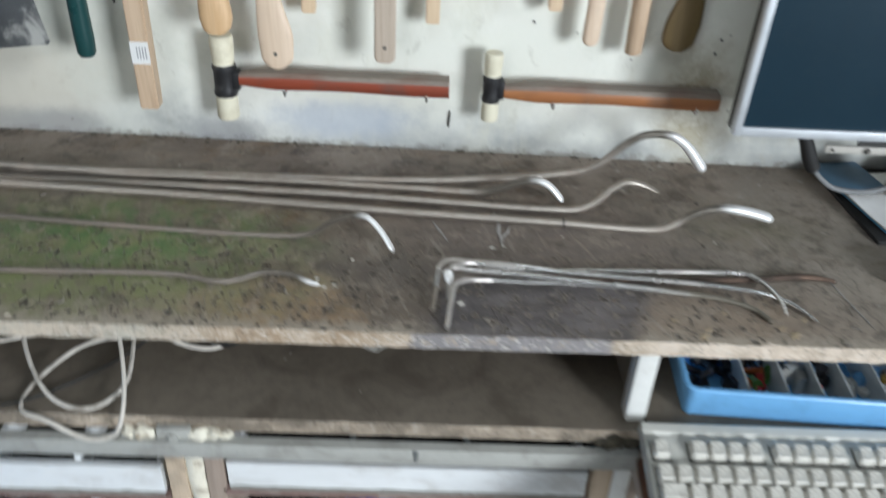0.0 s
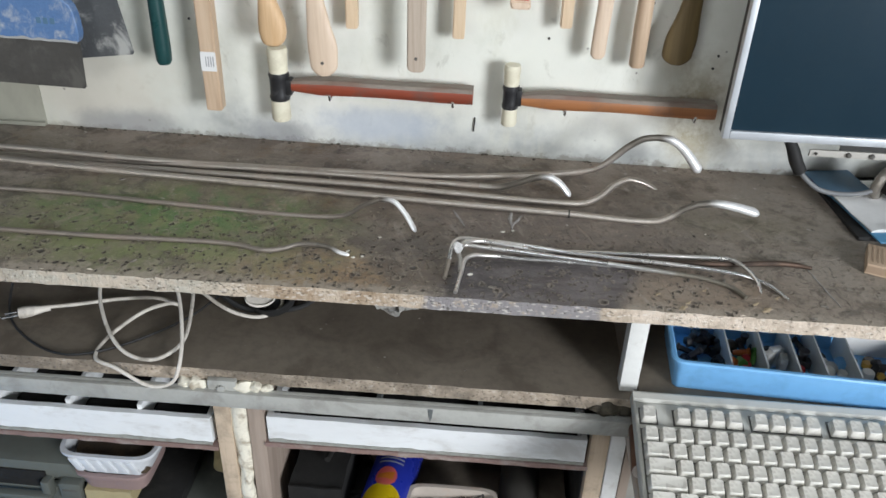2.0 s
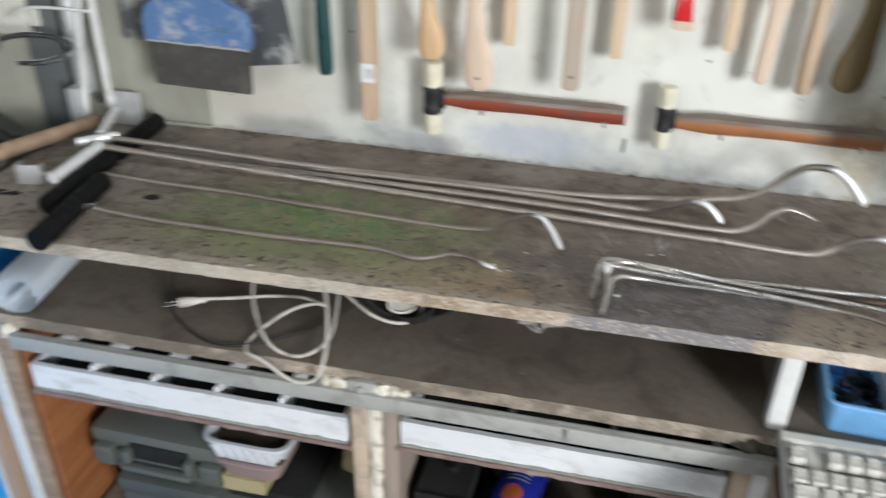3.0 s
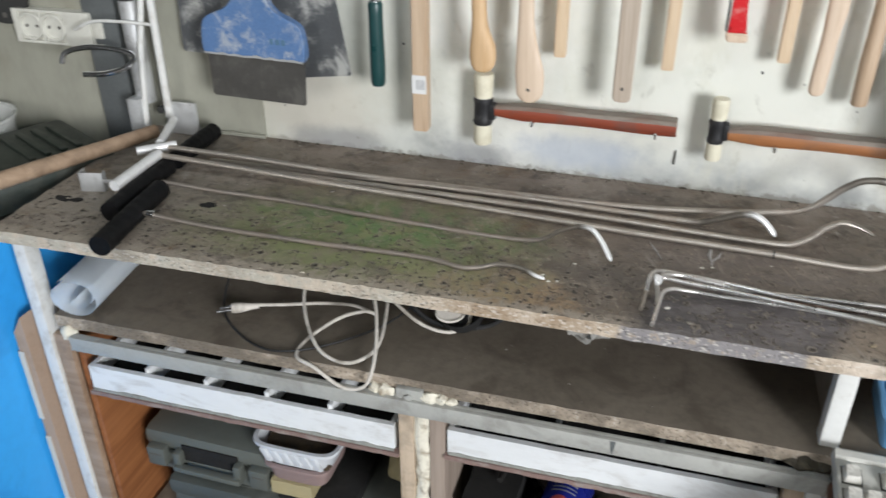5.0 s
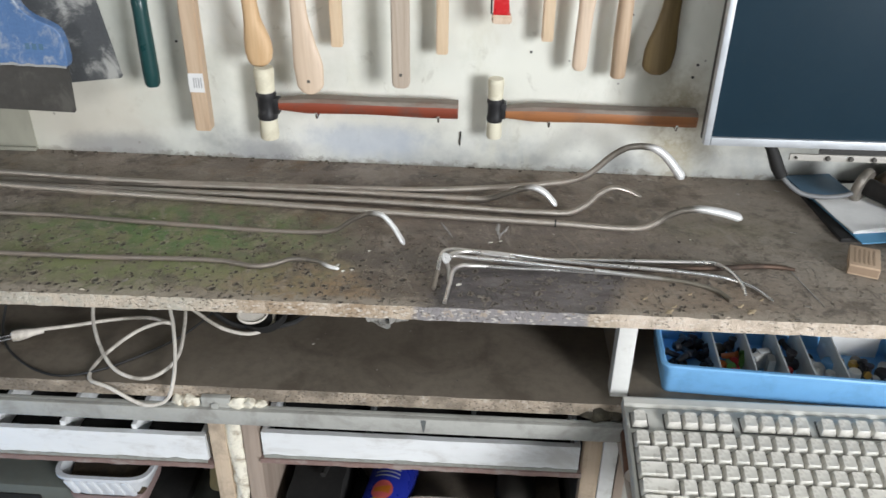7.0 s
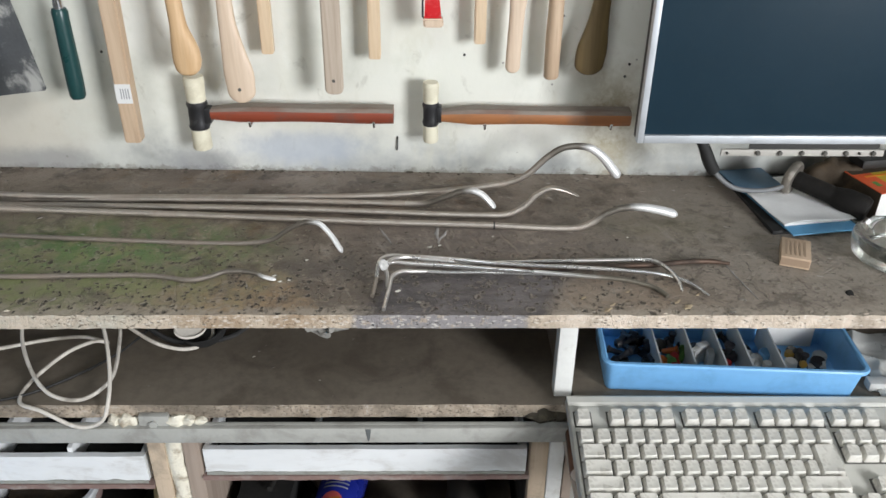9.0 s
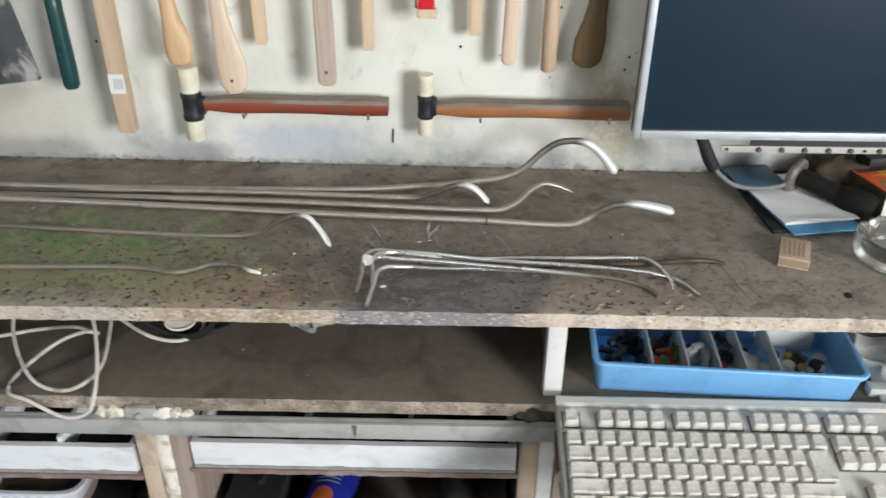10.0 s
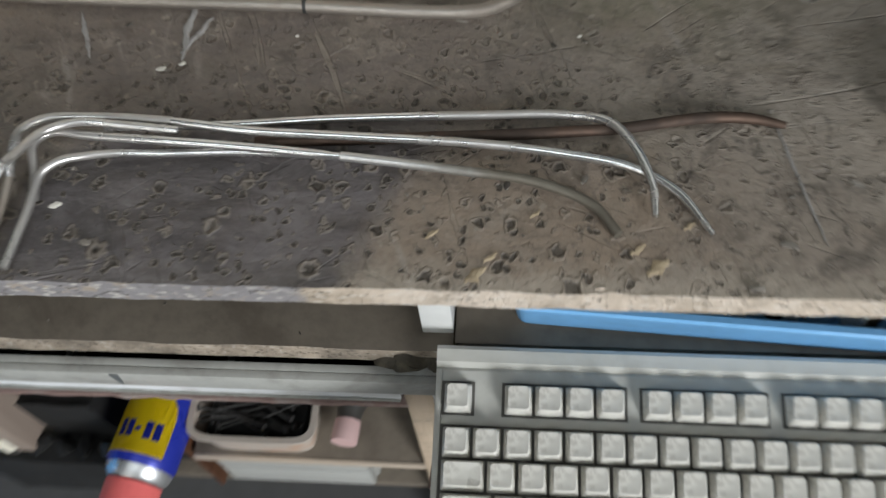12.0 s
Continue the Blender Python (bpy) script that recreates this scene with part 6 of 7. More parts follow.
aim = Vector((0.027, 0.013, 0.0)).to_track_quat("Z", "Y").to_matrix().to_4x4()
lathe([(0.0, 0.0), (0.0066, 0.0), (0.0075, 0.006), (0.0068, 0.014), (0.0045, 0.026), (0.0038, 0.036), (0.0, 0.036)], 14, plug, Matrix.Translation((-0.455, 0.7745, S + 0.0105)) @ aim)
part("plug", plug, M_WCABLE, flex, "greyish moulded plug")
for s in (-0.0045, 0.0045):
    part("pin", tube([(-0.452, 0.776 + s, S + 0.0105), (-0.470, 0.766 + s, S + 0.0105)], 0.0020, 8, curve=False), M_CHROME, flex)
cable("loose_cable", "second whitish cord running back under the bench", [(-0.31, 0.86, S + 0.075), (-0.275, 0.835, S + 0.060), (-0.235, 0.815, S + 0.032), (-0.195, 0.805, S + 0.012), (-0.160, 0.808, S + 0.006), (-0.140, 0.828, S + 0.010), (-0.150, 0.850, S + 0.030), (-0.185, 0.86, S + 0.04)], 0.0024, M_WCABLE)
cable("thin_cable", "thin black cord lying on the shelf", [(-0.470, 0.870, S + 0.10), (-0.478, 0.830, S + 0.045), (-0.470, 0.780, S + 0.008), (-0.430, 0.740, S + 0.002), (-0.375, 0.715, S + 0.002), (-0.335, 0.722, S + 0.003), (-0.29, 0.755, S + 0.003), (-0.25, 0.80, S + 0.004), (-0.22, 0.85, S + 0.01)], 0.0016, M_BCABLE)
cable("black_cable", "black cord beside the white one", [(-0.30, 0.88, S + 0.07), (-0.262, 0.850, S + 0.050), (-0.225, 0.832, S + 0.026), (-0.185, 0.822, S + 0.006), (-0.12, 0.835, S + 0.004), (-0.09, 0.87, S + 0.01)], 0.0034, M_BCABLE)
dishm = thing("black_pan", "small black round pan with a pale ring and a white label", "pan", pose(-0.161, 0.868, 0.7056, 14, -6, 0))
part("pan", lathe([(0.0, 0.0), (0.024, 0.0), (0.029, 0.006), (0.0315, 0.019), (0.0300, 0.0195), (0.0270, 0.008), (0.0, 0.004)], 30), M_BLACK, dishm)
ring = lathe([(0.0150, 0.0), (0.0172, -0.0012), (0.0180, 0.0010), (0.0165, 0.0030), (0.0150, 0.0)], 30)
ring.transform(pose(-0.0125, -0.010, 0.0225, 12, 16, 30) @ Matrix.Diagonal((1.15, 0.85, 1, 1)))
part("rolled_edge", ring, M_WCABLE, dishm, "pale ring")
part("label", box(-0.024, 0.004, 0.0165, 0.0245, 0.0055, 0.0420, 0.002), M_LABEL, dishm, "white paper label")


# ---- right end of the bench top ----
mon = thing("monitor_panel", "bare flat screen in a thin aluminium frame", "monitor")
mx0, mx1, mz0, mz1, my = 0.388, 0.757, 0.9515, 1.215, 0.928
part("back_shell", box(mx0 + 0.001, mx1 - 0.001, my + 0.0125, my + 0.026, mz0 + 0.001, mz1 - 0.001, 0.002), M_CHARCOAL, mon, "dark metal back")
part("screen", box(mx0 + 0.007, mx1 - 0.007, my + 0.004, my + 0.0118, mz0 + 0.009, mz1 - 0.009, 0.0005), M_SCREEN, mon, "dark dusty blue-black screen")
part("bezel", box(mx0, mx0 + 0.0080, my, my + 0.012, mz0, mz1, 0.0012), M_ALU, mon, "thin aluminium frame strip")
part("bezel", box(mx1 - 0.0080, mx1, my, my + 0.012, mz0, mz1, 0.0012), M_ALU, mon, "thin aluminium frame strip")
part("bezel", box(mx0 + 0.0081, mx1 - 0.0081, my, my + 0.012, mz0, mz0 + 0.0105, 0.0012), M_ALU, mon, "thin aluminium frame strip")
part("bezel", box(mx0 + 0.0081, mx1 - 0.0081, my, my + 0.012, mz1 - 0.0105, mz1, 0.0012), M_ALU, mon, "thin aluminium frame strip")
part("wall_bracket", box(0.50, 0.64, my + 0.0262, wall_y(0.57), 1.02, 1.14, 0.002), M_CHARCOAL, mon, "dark bracket to the wall")
strip = part("button_strip", box(0.499, 0.706, my + 0.010, my + 0.0135, 0.9310, 0.9395, 0.0006), M_PCB, mon, "cream circuit strip with buttons")
part("strip_tab", box(0.535, 0.70, my + 0.0136, my + 0.016, 0.934, 0.9515), M_CHARCOAL, mon)
for k, x in enumerate((0.506, 0.545, 0.573, 0.601, 0.630, 0.657, 0.674, 0.692)):
    r = 0.0016 if k in (0, 6) else 0.0031
    part("button", lathe([(0.0, 0.0), (r, 0.0), (r, 0.003), (r * 0.6, 0.0042), (0.0, 0.0042)], 12, m=pose(x, my + 0.0101, 0.9355, 90)), M_SLOT, strip)

lead = thing("screen_lead", "grey lead with a black sleeve hanging from the screen", "cable")
part("sleeve", tube([(0.472, 0.944, 0.950), (0.480, 0.946, 0.938), (0.490, 0.948, 0.918), (0.4985, 0.950, 0.905)], lambda s: 0.0062 + 0.0022 * math.sin(s * 2.2), 12), M_BLACK, lead, "black ribbed sleeve")
part("cord", tube([(0.4985, 0.950, 0.905), (0.508, 0.950, 0.895), (0.527, 0.950, 0.8815), (0.552, 0.951, 0.8760), (0.580, 0.953, 0.8770), (0.602, 0.962, 0.8805), (0.612, 0.985, 0.884)], 0.0032, 10), M_GCABLE, lead)

fold = thing("black_folder", "thin black folder under the notebook", "folder", pose(0.560, 0.878, BENCH + 0.0003, 0, 0, 4))
part("cover", box(0.0, 0.115, 0.0, 0.165, 0.0, 0.0055, 0.0012), M_BLACK, fold)
note = thing("notebook", "dark blue notebook with a bright blue lower cover", "notebook", pose(0.579, 0.868, BENCH + 0.0062, 0, 0, 10))
part("cover", box(0.0, 0.094, -0.004, 0.150, 0.0, 0.0020, 0.0008), M_NOTECYAN, note, "bright blue cover")
part("page_block", box(0.001, 0.092, 0.018, 0.148, 0.0022, 0.0058, 0.0005), M_PAGES, note)
part("flap", box(-0.010, 0.055, 0.105, 0.175, 0.0060, 0.0084, 0.0008), M_NOTEBLUE, note, "dark blue upper cover")
pap = thing("paper_sheet", "plain white sheet curling on the notebook", "paper", pose(0.573, 0.874, BENCH + 0.0122, 0, 0, 8))
sheet = grid_box(0.0, 0.096, 0.004, 0.100, 0.0, 0.0006, 0.006)
for v in sheet.verts:
    v.co.z += 0.0050 * (0.5 + 0.5 * noise.noise((v.co.x * 22, v.co.y * 18, 0))) + 0.0045 * max(0.0, 0.022 - v.co.y) / 0.022 * math.sin(v.co.x * 30)
    v.co.x -= 0.07 * (v.co.y - 0.006)
part("sheet", sheet, M_PAPER, pap)
torch = thing("torch", "black ribbed rubber torch with a tarnished metal ring", "torch", look((0.618, 0.966, 0.8850), (0.694, 0.897, 0.8700)) @ Matrix.Diagonal((1.15, 1.15, 0.96, 1)))
tb = bmesh.new()
prof = [(0.0, 0.004), (0.0095, 0.004), (0.0105, -0.002)]
for k in range(10):
    prof += [(0.0108, -0.006 - 0.0045 * k), (0.0102, -0.0080 - 0.0045 * k)]
prof += [(0.0115, -0.054), (0.0145, -0.068), (0.0150, -0.092), (0.0125, -0.098), (0.0, -0.098)]
part("body", lathe(prof[::-1], 22), M_TORCH, torch)
part("ring", lathe([(0.0110, 0.002), (0.0185, 0.002), (0.0205, 0.007), (0.0185, 0.013), (0.0130, 0.015), (0.0120, 0.009), (0.0110, 0.002)], 24), M_BRONZE, torch, "tarnished metal end ring")

bk = thing("thick_book", "thick paperback with a red and yellow cover", "book", pose(0.704, 0.914, BENCH + 0.0004, 0, 0, 15) @ Matrix.Diagonal((0.95, 0.95, 0.86, 1)))
pg = grid_box(0.0015, 0.0965, 0.0015, 0.098, 0.0015, 0.0460, 0.012)
part("page_block", roughen(pg, 0.0008, 0.03), M_PAGES, bk, "white page block")
part("back_cover", box(0.0, 0.098, 0.0, 0.100, 0.0, 0.0013), M_PAPER, bk)
part("spine", box(-0.0014, -0.0002, -0.001, 0.100, 0.0014, 0.0462, 0.0004), M_RAG, bk, "dark worn spine")
for x0, x1, m in ((-0.001, 0.030, M_BOOKRED), (0.030, 0.058, M_BOOKYEL), (0.058, 0.080, M_BOOKOR), (0.080, 0.101, M_BOOKRED)):
    part("cover_stripe", box(x0, x1, -0.002, 0.100, 0.0464, 0.0477), m, bk)
# screen's shadow and dirt put into one dark brown patch
part("cover_stain", box(0.001, 0.066, 0.058, 0.0985, 0.04774, 0.0480), M_RAG, bk, "dark brown patch of the cover, painted for shade and dirt")
part("cover_patch", box(0.010, 0.018, 0.018, 0.032, 0.04772, 0.0480), M_GREEN, bk)
part("title_bar", box(0.014, 0.060, 0.046, 0.051, 0.04772, 0.0480), M_BOOKOR, bk)
rag2 = thing("oily_rag", "crumpled brown oily rag behind the book", "rag", pose(0.690, 1.000, BENCH + 0.0004))
own = bmesh.new()
bmesh.ops.create_icosphere(own, subdivisions=4, radius=0.030)
for v in own.verts:
    v.co = Vector((v.co.x * 1.7, v.co.y * 0.8, max(0.0, (v.co.z + 0.024) * 0.95)))
part("cloth", roughen(own, 0.007, 0.016, lambda c: c.z > 0.002), M_RAG, rag2, "", 60)

ash = thing("glass_ashtray", "thick round clear glass ashtray with notched rim", "ashtray", pose(0.694, 0.824, BENCH + 0.0003) @ Matrix.Scale(0.93, 4))
prof = [(0.0, 0.0), (0.0530, 0.0), (0.0585, 0.003), (0.0615, 0.013), (0.0620, 0.024), (0.0600, 0.0290), (0.0560, 0.0310), (0.0500, 0.0305), (0.0455, 0.0275), (0.0425, 0.0220), (0.0400, 0.0130), (0.0375, 0.0092), (0.0330, 0.0080), (0.0, 0.0075)]
ab = lathe(prof, 48)
for v in ab.verts:
    if v.co.z > 0.024:
        a = math.degrees(math.atan2(v.co.y, v.co.x)) % 120
        if min(a, 120 - a) < 9:
            v.co.z -= 0.009 * (1 - min(a, 120 - a) / 9) ** 0.5
part("bowl", ab, M_GLASS, ash)
mt = thing("burnt_match", "burnt match lying in the ashtray", "match", pose(0.692, 0.818, BENCH + 0.0082, 0, 0, -32))
part("stick", box(-0.020, 0.020, -0.001, 0.001, 0.0, 0.002), M_W_PALE, mt)
part("head", box(-0.025, -0.0201, -0.0014, 0.0014, -0.0002, 0.0024, 0.0006), M_BLACK, mt)


def carton(label, x, y, turn, w, d, h):
    c = thing("small_box", label, "box", pose(x, y, BENCH + 0.0003, 0, 0, turn), "small brown boxes")
    part("carton", box(-w / 2, w / 2, -d / 2, d / 2, 0.0, h, 0.0010), M_WOODBOX, c)
    for k in range(5):
        part("print_bar", box(w * (-0.36 + 0.155 * k), w * (-0.30 + 0.155 * k), -d * 0.38, d * (0.36 - 0.05 * (k % 2)), h + 0.0001, h + 0.0004), M_PRINT, c)
    part("striking_strip", box(-w / 2 + 0.001, w / 2 - 0.001, -d / 2 - 0.0004, -d / 2 + 0.0002, 0.0025, h - 0.0025), M_PRINT, c, "brown striking strip")
    return c


carton("small brown cardboard box with faded printed lines", 0.5655, 0.822, -21, 0.033, 0.049, 0.0135)
carton("flat brown box with dark striking side", 0.785, 0.812, -8, 0.050, 0.040, 0.016)
ob = thing("olive_box", "olive green storage box standing by the wall", "box")
part("body", box(0.800, 1.10, 0.985, 1.035, BENCH + 0.0003, 1.010, 0.004), M_OLIVE, ob)
part("lid", box(0.797, 1.103, 0.982, 1.0365, 1.0104, 1.030, 0.003), M_OLIVE, ob)
for k in range(4):
    w = thing("wood_offcut", "rough brown wood offcut on the olive box", "wood", pose(0.835 + 0.045 * k, 1.008, 1.0305, 0, 0, 20 * k - 30), "wood offcuts on the box")
    part("offcut", box(-0.035, 0.035, -0.008, 0.008, 0.0, 0.012, 0.001), M_W_STICK, w)
tagged(link("paper_sheet", roughen(grid_box(0.805, 0.96, 0.925, 0.981, BENCH + 0.0005, BENCH + 0.002, 0.012), 0.0006, 0.03), M_GREYPAPER), "greyish sheet lying at the foot of the wall", "paper")
ad = thing("power_adapter", "black power adapter behind the screen corner", "adapter", pose(0.742, 0.990, 0.8987, 0, 0, 10))
part("body", box(-0.045, 0.045, -0.016, 0.016, 0.0004, 0.013, 0.004), M_BLACK, ad)
for pts, nm in (([(0.79, 0.985, 0.905), (0.83, 0.975, 0.878), (0.88, 0.955, 0.858), (0.96, 0.945, 0.8535), (1.05, 0.955, 0.8535)], "black mains lead from the adapter"), ([(0.775, 0.99, 1.02), (0.82, 0.985, 0.985), (0.87, 0.98, 0.950), (0.93, 0.99, 0.930), (1.02, 1.01, 0.95)], "black lead hanging in a bow by the wall"), ([(0.90, 0.957, 0.857), (0.905, 0.930, 0.855), (0.895, 0.905, 0.8535), (0.905, 0.88, 0.8535)], "short black lead end on the bench")):
    t = thing("mains_lead", nm, "cable", group="black leads by the screen")
    part("cord", tube(pts, 0.0036, 8), M_BCABLE, t)

# ---- keyboard ----
U, V = 0.01905, 0.0200
kb = thing("keyboard", "old beige full-size computer keyboard, dusty", "keyboard", pose(0.2925, 0.5706, 0.6606, 12.5, 0, -0.3))
kw, kd = 0.454, 0.172
body = bmesh.new()
side = [(0.0, 0.0), (0.0, 0.007), (0.006, 0.0120), (0.018, 0.0142), (0.1555, 0.0152), (0.1575, 0.0142), (0.1590, 0.0160), (0.1610, 0.0174), (0.1690, 0.0174), (0.1715, 0.0160), (0.172, 0.0130), (0.172, 0.0)]
la = [body.verts.new((0.0, y, z)) for y, z in side]
lb = [body.verts.new((kw, y, z)) for y, z in side]
for i in range(len(side)):
    j = (i + 1) % len(side)
    body.faces.new((la[i], la[j], lb[j], lb[i]))
body.faces.new(la[::-1]), body.faces.new(lb)
bmesh.ops.bevel(body, geom=[e for e in body.edges if e.calc_face_angle(0) > 0.9], offset=0.0018, segments=2, affect="EDGES")
part("case", body, M_BEIGECASE, kb, "beige plastic case with a raised back edge", 25)
part("case_rim", box(0.0006, 0.0042, 0.004, 0.156, 0.0142, 0.0172, 0.0010), M_BEIGECASE, kb)
part("case_rim", box(kw - 0.0042, kw - 0.0006, 0.004, 0.156, 0.0142, 0.0172, 0.0010), M_BEIGECASE, kb)
for x in (0.05, kw - 0.05):
    part("fold_foot", box(x - 0.012, x + 0.012, 0.150, 0.156, -0.0375, 0.0, 0.001), M_BEIGECASE, kb)

roll = thing("cardboard_roll", "small brown cardboard roll with cream ends, half under the keyboard", "roll", pose(0.3010, 0.652, 0.6684, -90, 0, -4))
part("tube", lathe([(0.0, 0.001), (0.0116, 0.001), (0.0120, 0.002), (0.0120, 0.066), (0.0116, 0.067), (0.0, 0.067)], 28), M_PLANK, roll)
part("end_face", lathe([(0.0045, 0.0006), (0.0045, 0.0), (0.0108, 0.0), (0.0112, 0.0008), (0.0, 0.0009)], 28), M_ICECREAM, roll, "cream end face")

caps = {}


def cap_mesh(w, d):
    """A keycap: rounded rectangle sides that taper, and a hollowed top."""
    if (w, d) in caps:
        return caps[(w, d)]
    bm = bmesh.new()
    gap, h = 0.0008, 0.0090

    def loop(x0, x1, y0, y1, r, z, back):
        out = []
        for cx, cy, a0 in ((x1 - r, y1 - r, 0), (x0 + r, y1 - r, 90), (x0 + r, y0 + r, 180), (x1 - r, y0 + r, 270)):
            for k in range(3):
                a = radians(a0 + 45 * k)
                px, py = cx + r * math.cos(a), cy + r * math.sin(a)
                out.append(bm.verts.new((px, py, z + back * (py - y0) / (y1 - y0))))
        return out
    x1, y1 = w * U - gap, d * V - gap
    rings = [loop(gap, x1, gap, y1, 0.0010, 0.0, 0), loop(gap + 0.0003, x1 - 0.0003, gap + 0.0003, y1 - 0.0002, 0.0012, 0.0022, 0),
             loop(gap + 0.0017, x1 - 0.0017, gap + 0.0024, y1 - 0.0010, 0.0022, h - 0.0008, 0.0004), loop(gap + 0.0023, x1 - 0.0023, gap + 0.0032, y1 - 0.0015, 0.0020, h, 0.0004),
             loop(gap + 0.0036, x1 - 0.0036, gap + 0.0042, y1 - 0.0028, 0.0018, h - 0.0004, 0.0004)]
    for a, b in zip(rings, rings[1:]):
        for i in range(12):
            j = (i + 1) % 12
            bm.faces.new((a[i], a[j], b[j], b[i]))
    mid = bm.verts.new((w * U / 2, d * V / 2 + 0.0006, h - 0.0007))
    for i in range(12):
        bm.faces.new((rings[-1][i], rings[-1][(i + 1) % 12], mid))
    mesh = bpy.data.meshes.new("key")
    bmesh.ops.recalc_face_normals(bm, faces=bm.faces)
    bm.to_mesh(mesh)
    bm.free()
    mesh.materials.append(M_BEIGEKEY)
    mesh.shade_smooth()
    mesh.set_sharp_from_angle(angle=radians(50))
    caps[(w, d)] = mesh
    return mesh


def key(col, row_y, w=1.0, d=1.0):
    k = new("key", cap_mesh(w, d))
    k.parent = kb
    k.location = (0.0052 + col * U, row_y - V / 2, 0.0160 + 0.0002 * random.random())
    k.rotation_euler = (radians(random.uniform(-0.7, 0.7)), radians(random.uniform(-0.7, 0.7)), radians(random.uniform(-0.4, 0.4)))


R = [0.1378, 0.1105, 0.0905, 0.0705, 0.0505, 0.0305]


def well(c0, c1, y0, y1):
    part("key_well", box(0.0052 + c0 * U - 0.0010, 0.0052 + c1 * U + 0.0010, y0 - V / 2 - 0.0006, y1 + V / 2 + 0.0008, 0.0148, 0.0157), M_SLOT, kb)


for c0, c1 in ((0, 1), (2, 6), (6.5, 10.5), (11, 15), (15.35, 18.35)):
    well(c0, c1, R[0], R[0])
well(0, 15, R[5], R[1]), well(15.35, 18.35, R[2], R[1]), well(15.35, 18.35, R[5], R[5]), well(16.35, 17.35, R[4], R[4]), well(18.7, 22.7, R[5], R[1])
for c in (0, 2, 3, 4, 5, 6.5, 7.5, 8.5, 9.5, 11, 12, 13, 14, 15.35, 16.35, 17.35):
    key(c, R[0])
for c in range(15):
    key(c, R[1])
key(0, R[2], 1.5)
for c in range(12):
    key(1.5 + c, R[2])
key(0, R[3], 1.75)
for c in range(11):
    key(1.75 + c, R[3])
key(13.5, R[3], 1.5, 2.0), key(12.75, R[3], 0.79)
key(0, R[4], 2.25)
for c in range(10):
    key(2.25 + c, R[4])
key(12.25, R[4], 2.75)
at = 0.0
for w in (1.5, 1.25, 1.25, 5.75, 1.25, 1.25, 1.25, 1.5):
    key(at, R[5], w)
    at += w
for c in (15.35, 16.35, 17.35):
    key(c, R[1]), key(c, R[2]), key(c, R[5])
key(16.35, R[4])
for c in range(4):
    key(18.7 + c, R[1])
for r in (2, 3, 4):
    for c in range(3):
        key(18.7 + c, R[r])
key(21.7, R[3], 1.0, 2.0), key(21.7, R[5], 1.0, 2.0)
key(18.7, R[5], 2.0), key(20.7, R[5])
for k in range(3):
    part("status_light", box(0.378 + 0.016 * k, 0.382 + 0.016 * k, 0.128, 0.130, 0.0150, 0.0160), M_BEIGECASE, kb)

# ---- blue sorting tray and its contents ----
ox0, ox1, oy0, oy1, oz0, oz1 = 0.3385, 0.6405, 0.7465, 0.8725, 0.7048, 0.7512
# the tray stands slightly turned on its shelf
ASKEW = Matrix.Translation((0.340, 0.745, 0)) @ Matrix.Rotation(radians(-3.5), 4, "Z") @ Matrix.Translation((-0.340, -0.745, 0))
tray = thing("sorting_tray", "sky-blue plastic tray with grey dividers", "tray", ASKEW)


def rounded(bm, x0, x1, y0, y1, r, z):
    ring = []
    for cx, cy, a0, sx, sy in ((x1, y1, 0, 1, 1), (x0, y1, 90, -1, 1), (x0, y0, 180, -1, -1), (x1, y0, 270, 1, -1)):
        for k in range(7):
            a = radians(a0 + 15 * k)
            ring.append(bm.verts.new((cx - sx * r + r * math.cos(a), cy - sy * r + r * math.sin(a), z)))
    return ring


tb = bmesh.new()
loops = []
for grow_x0, grow_x1, grow_y, r, z in ((0.0060, 0.0070, 0.0110, 0.006, oz0), (0.0045, 0.0055, 0.0090, 0.008, oz0 + 0.002), (0.0006, 0.0006, 0.0006, 0.0108, oz1), (0.0026, 0.0026, 0.0026, 0.0088, oz1), (0.0068, 0.0078, 0.0112, 0.006, oz0 + 0.003)):
    loops.append(rounded(tb, ox0 + grow_x0, ox1 - grow_x1, oy0 + grow_y, oy1 - grow_y, r, z))
for a, b in zip(loops, loops[1:]):
    for k in range(28):
        tb.faces.new((a[k], a[(k + 1) % 28], b[(k + 1) % 28], b[k]))
tb.faces.new(loops[0][::-1]), tb.faces.new(loops[-1])
part("trough", tb, M_BLUEBOX, tray)
rim = bmesh.new()
loops = []
for grow, z in ((0.0, oz1 - 0.0030), (0.0032, oz1 - 0.0026), (0.0040, oz1 + 0.0008), (0.0028, oz1 + 0.0026), (-0.0012, oz1 + 0.0026), (-0.0030, oz1 + 0.0010), (-0.0030, oz1 - 0.0030)):
    loops.append(rounded(rim, ox0 - grow, ox1 + grow, oy0 - grow, oy1 + grow, 0.011 + grow, z))
for a, b in zip(loops, loops[1:] + loops[:1]):
    for k in range(28):
        rim.faces.new((a[k], a[(k + 1) % 28], b[(k + 1) % 28], b[k]))
part("rim", rim, M_BLUEBOX, tray, "rolled blue rim")
for f in (0.22, 0.355, 0.475, 0.575, 0.70):
    x = ox0 + (ox1 - ox0) * f
    part("divider", box(x - 0.0011, x + 0.0011, oy0 + 0.0115, oy1 - 0.0115, oz0 + 0.0025, oz1 - 0.004, 0.0004), M_GREYDIV, tray, "thin grey divider")
part("card", box(ox0 + 0.222, ox1 - 0.022, oy1 - 0.018, oy1 - 0.0165, oz0 + 0.003, oz1 - 0.001), M_PAPER, tray, "white card at the back")


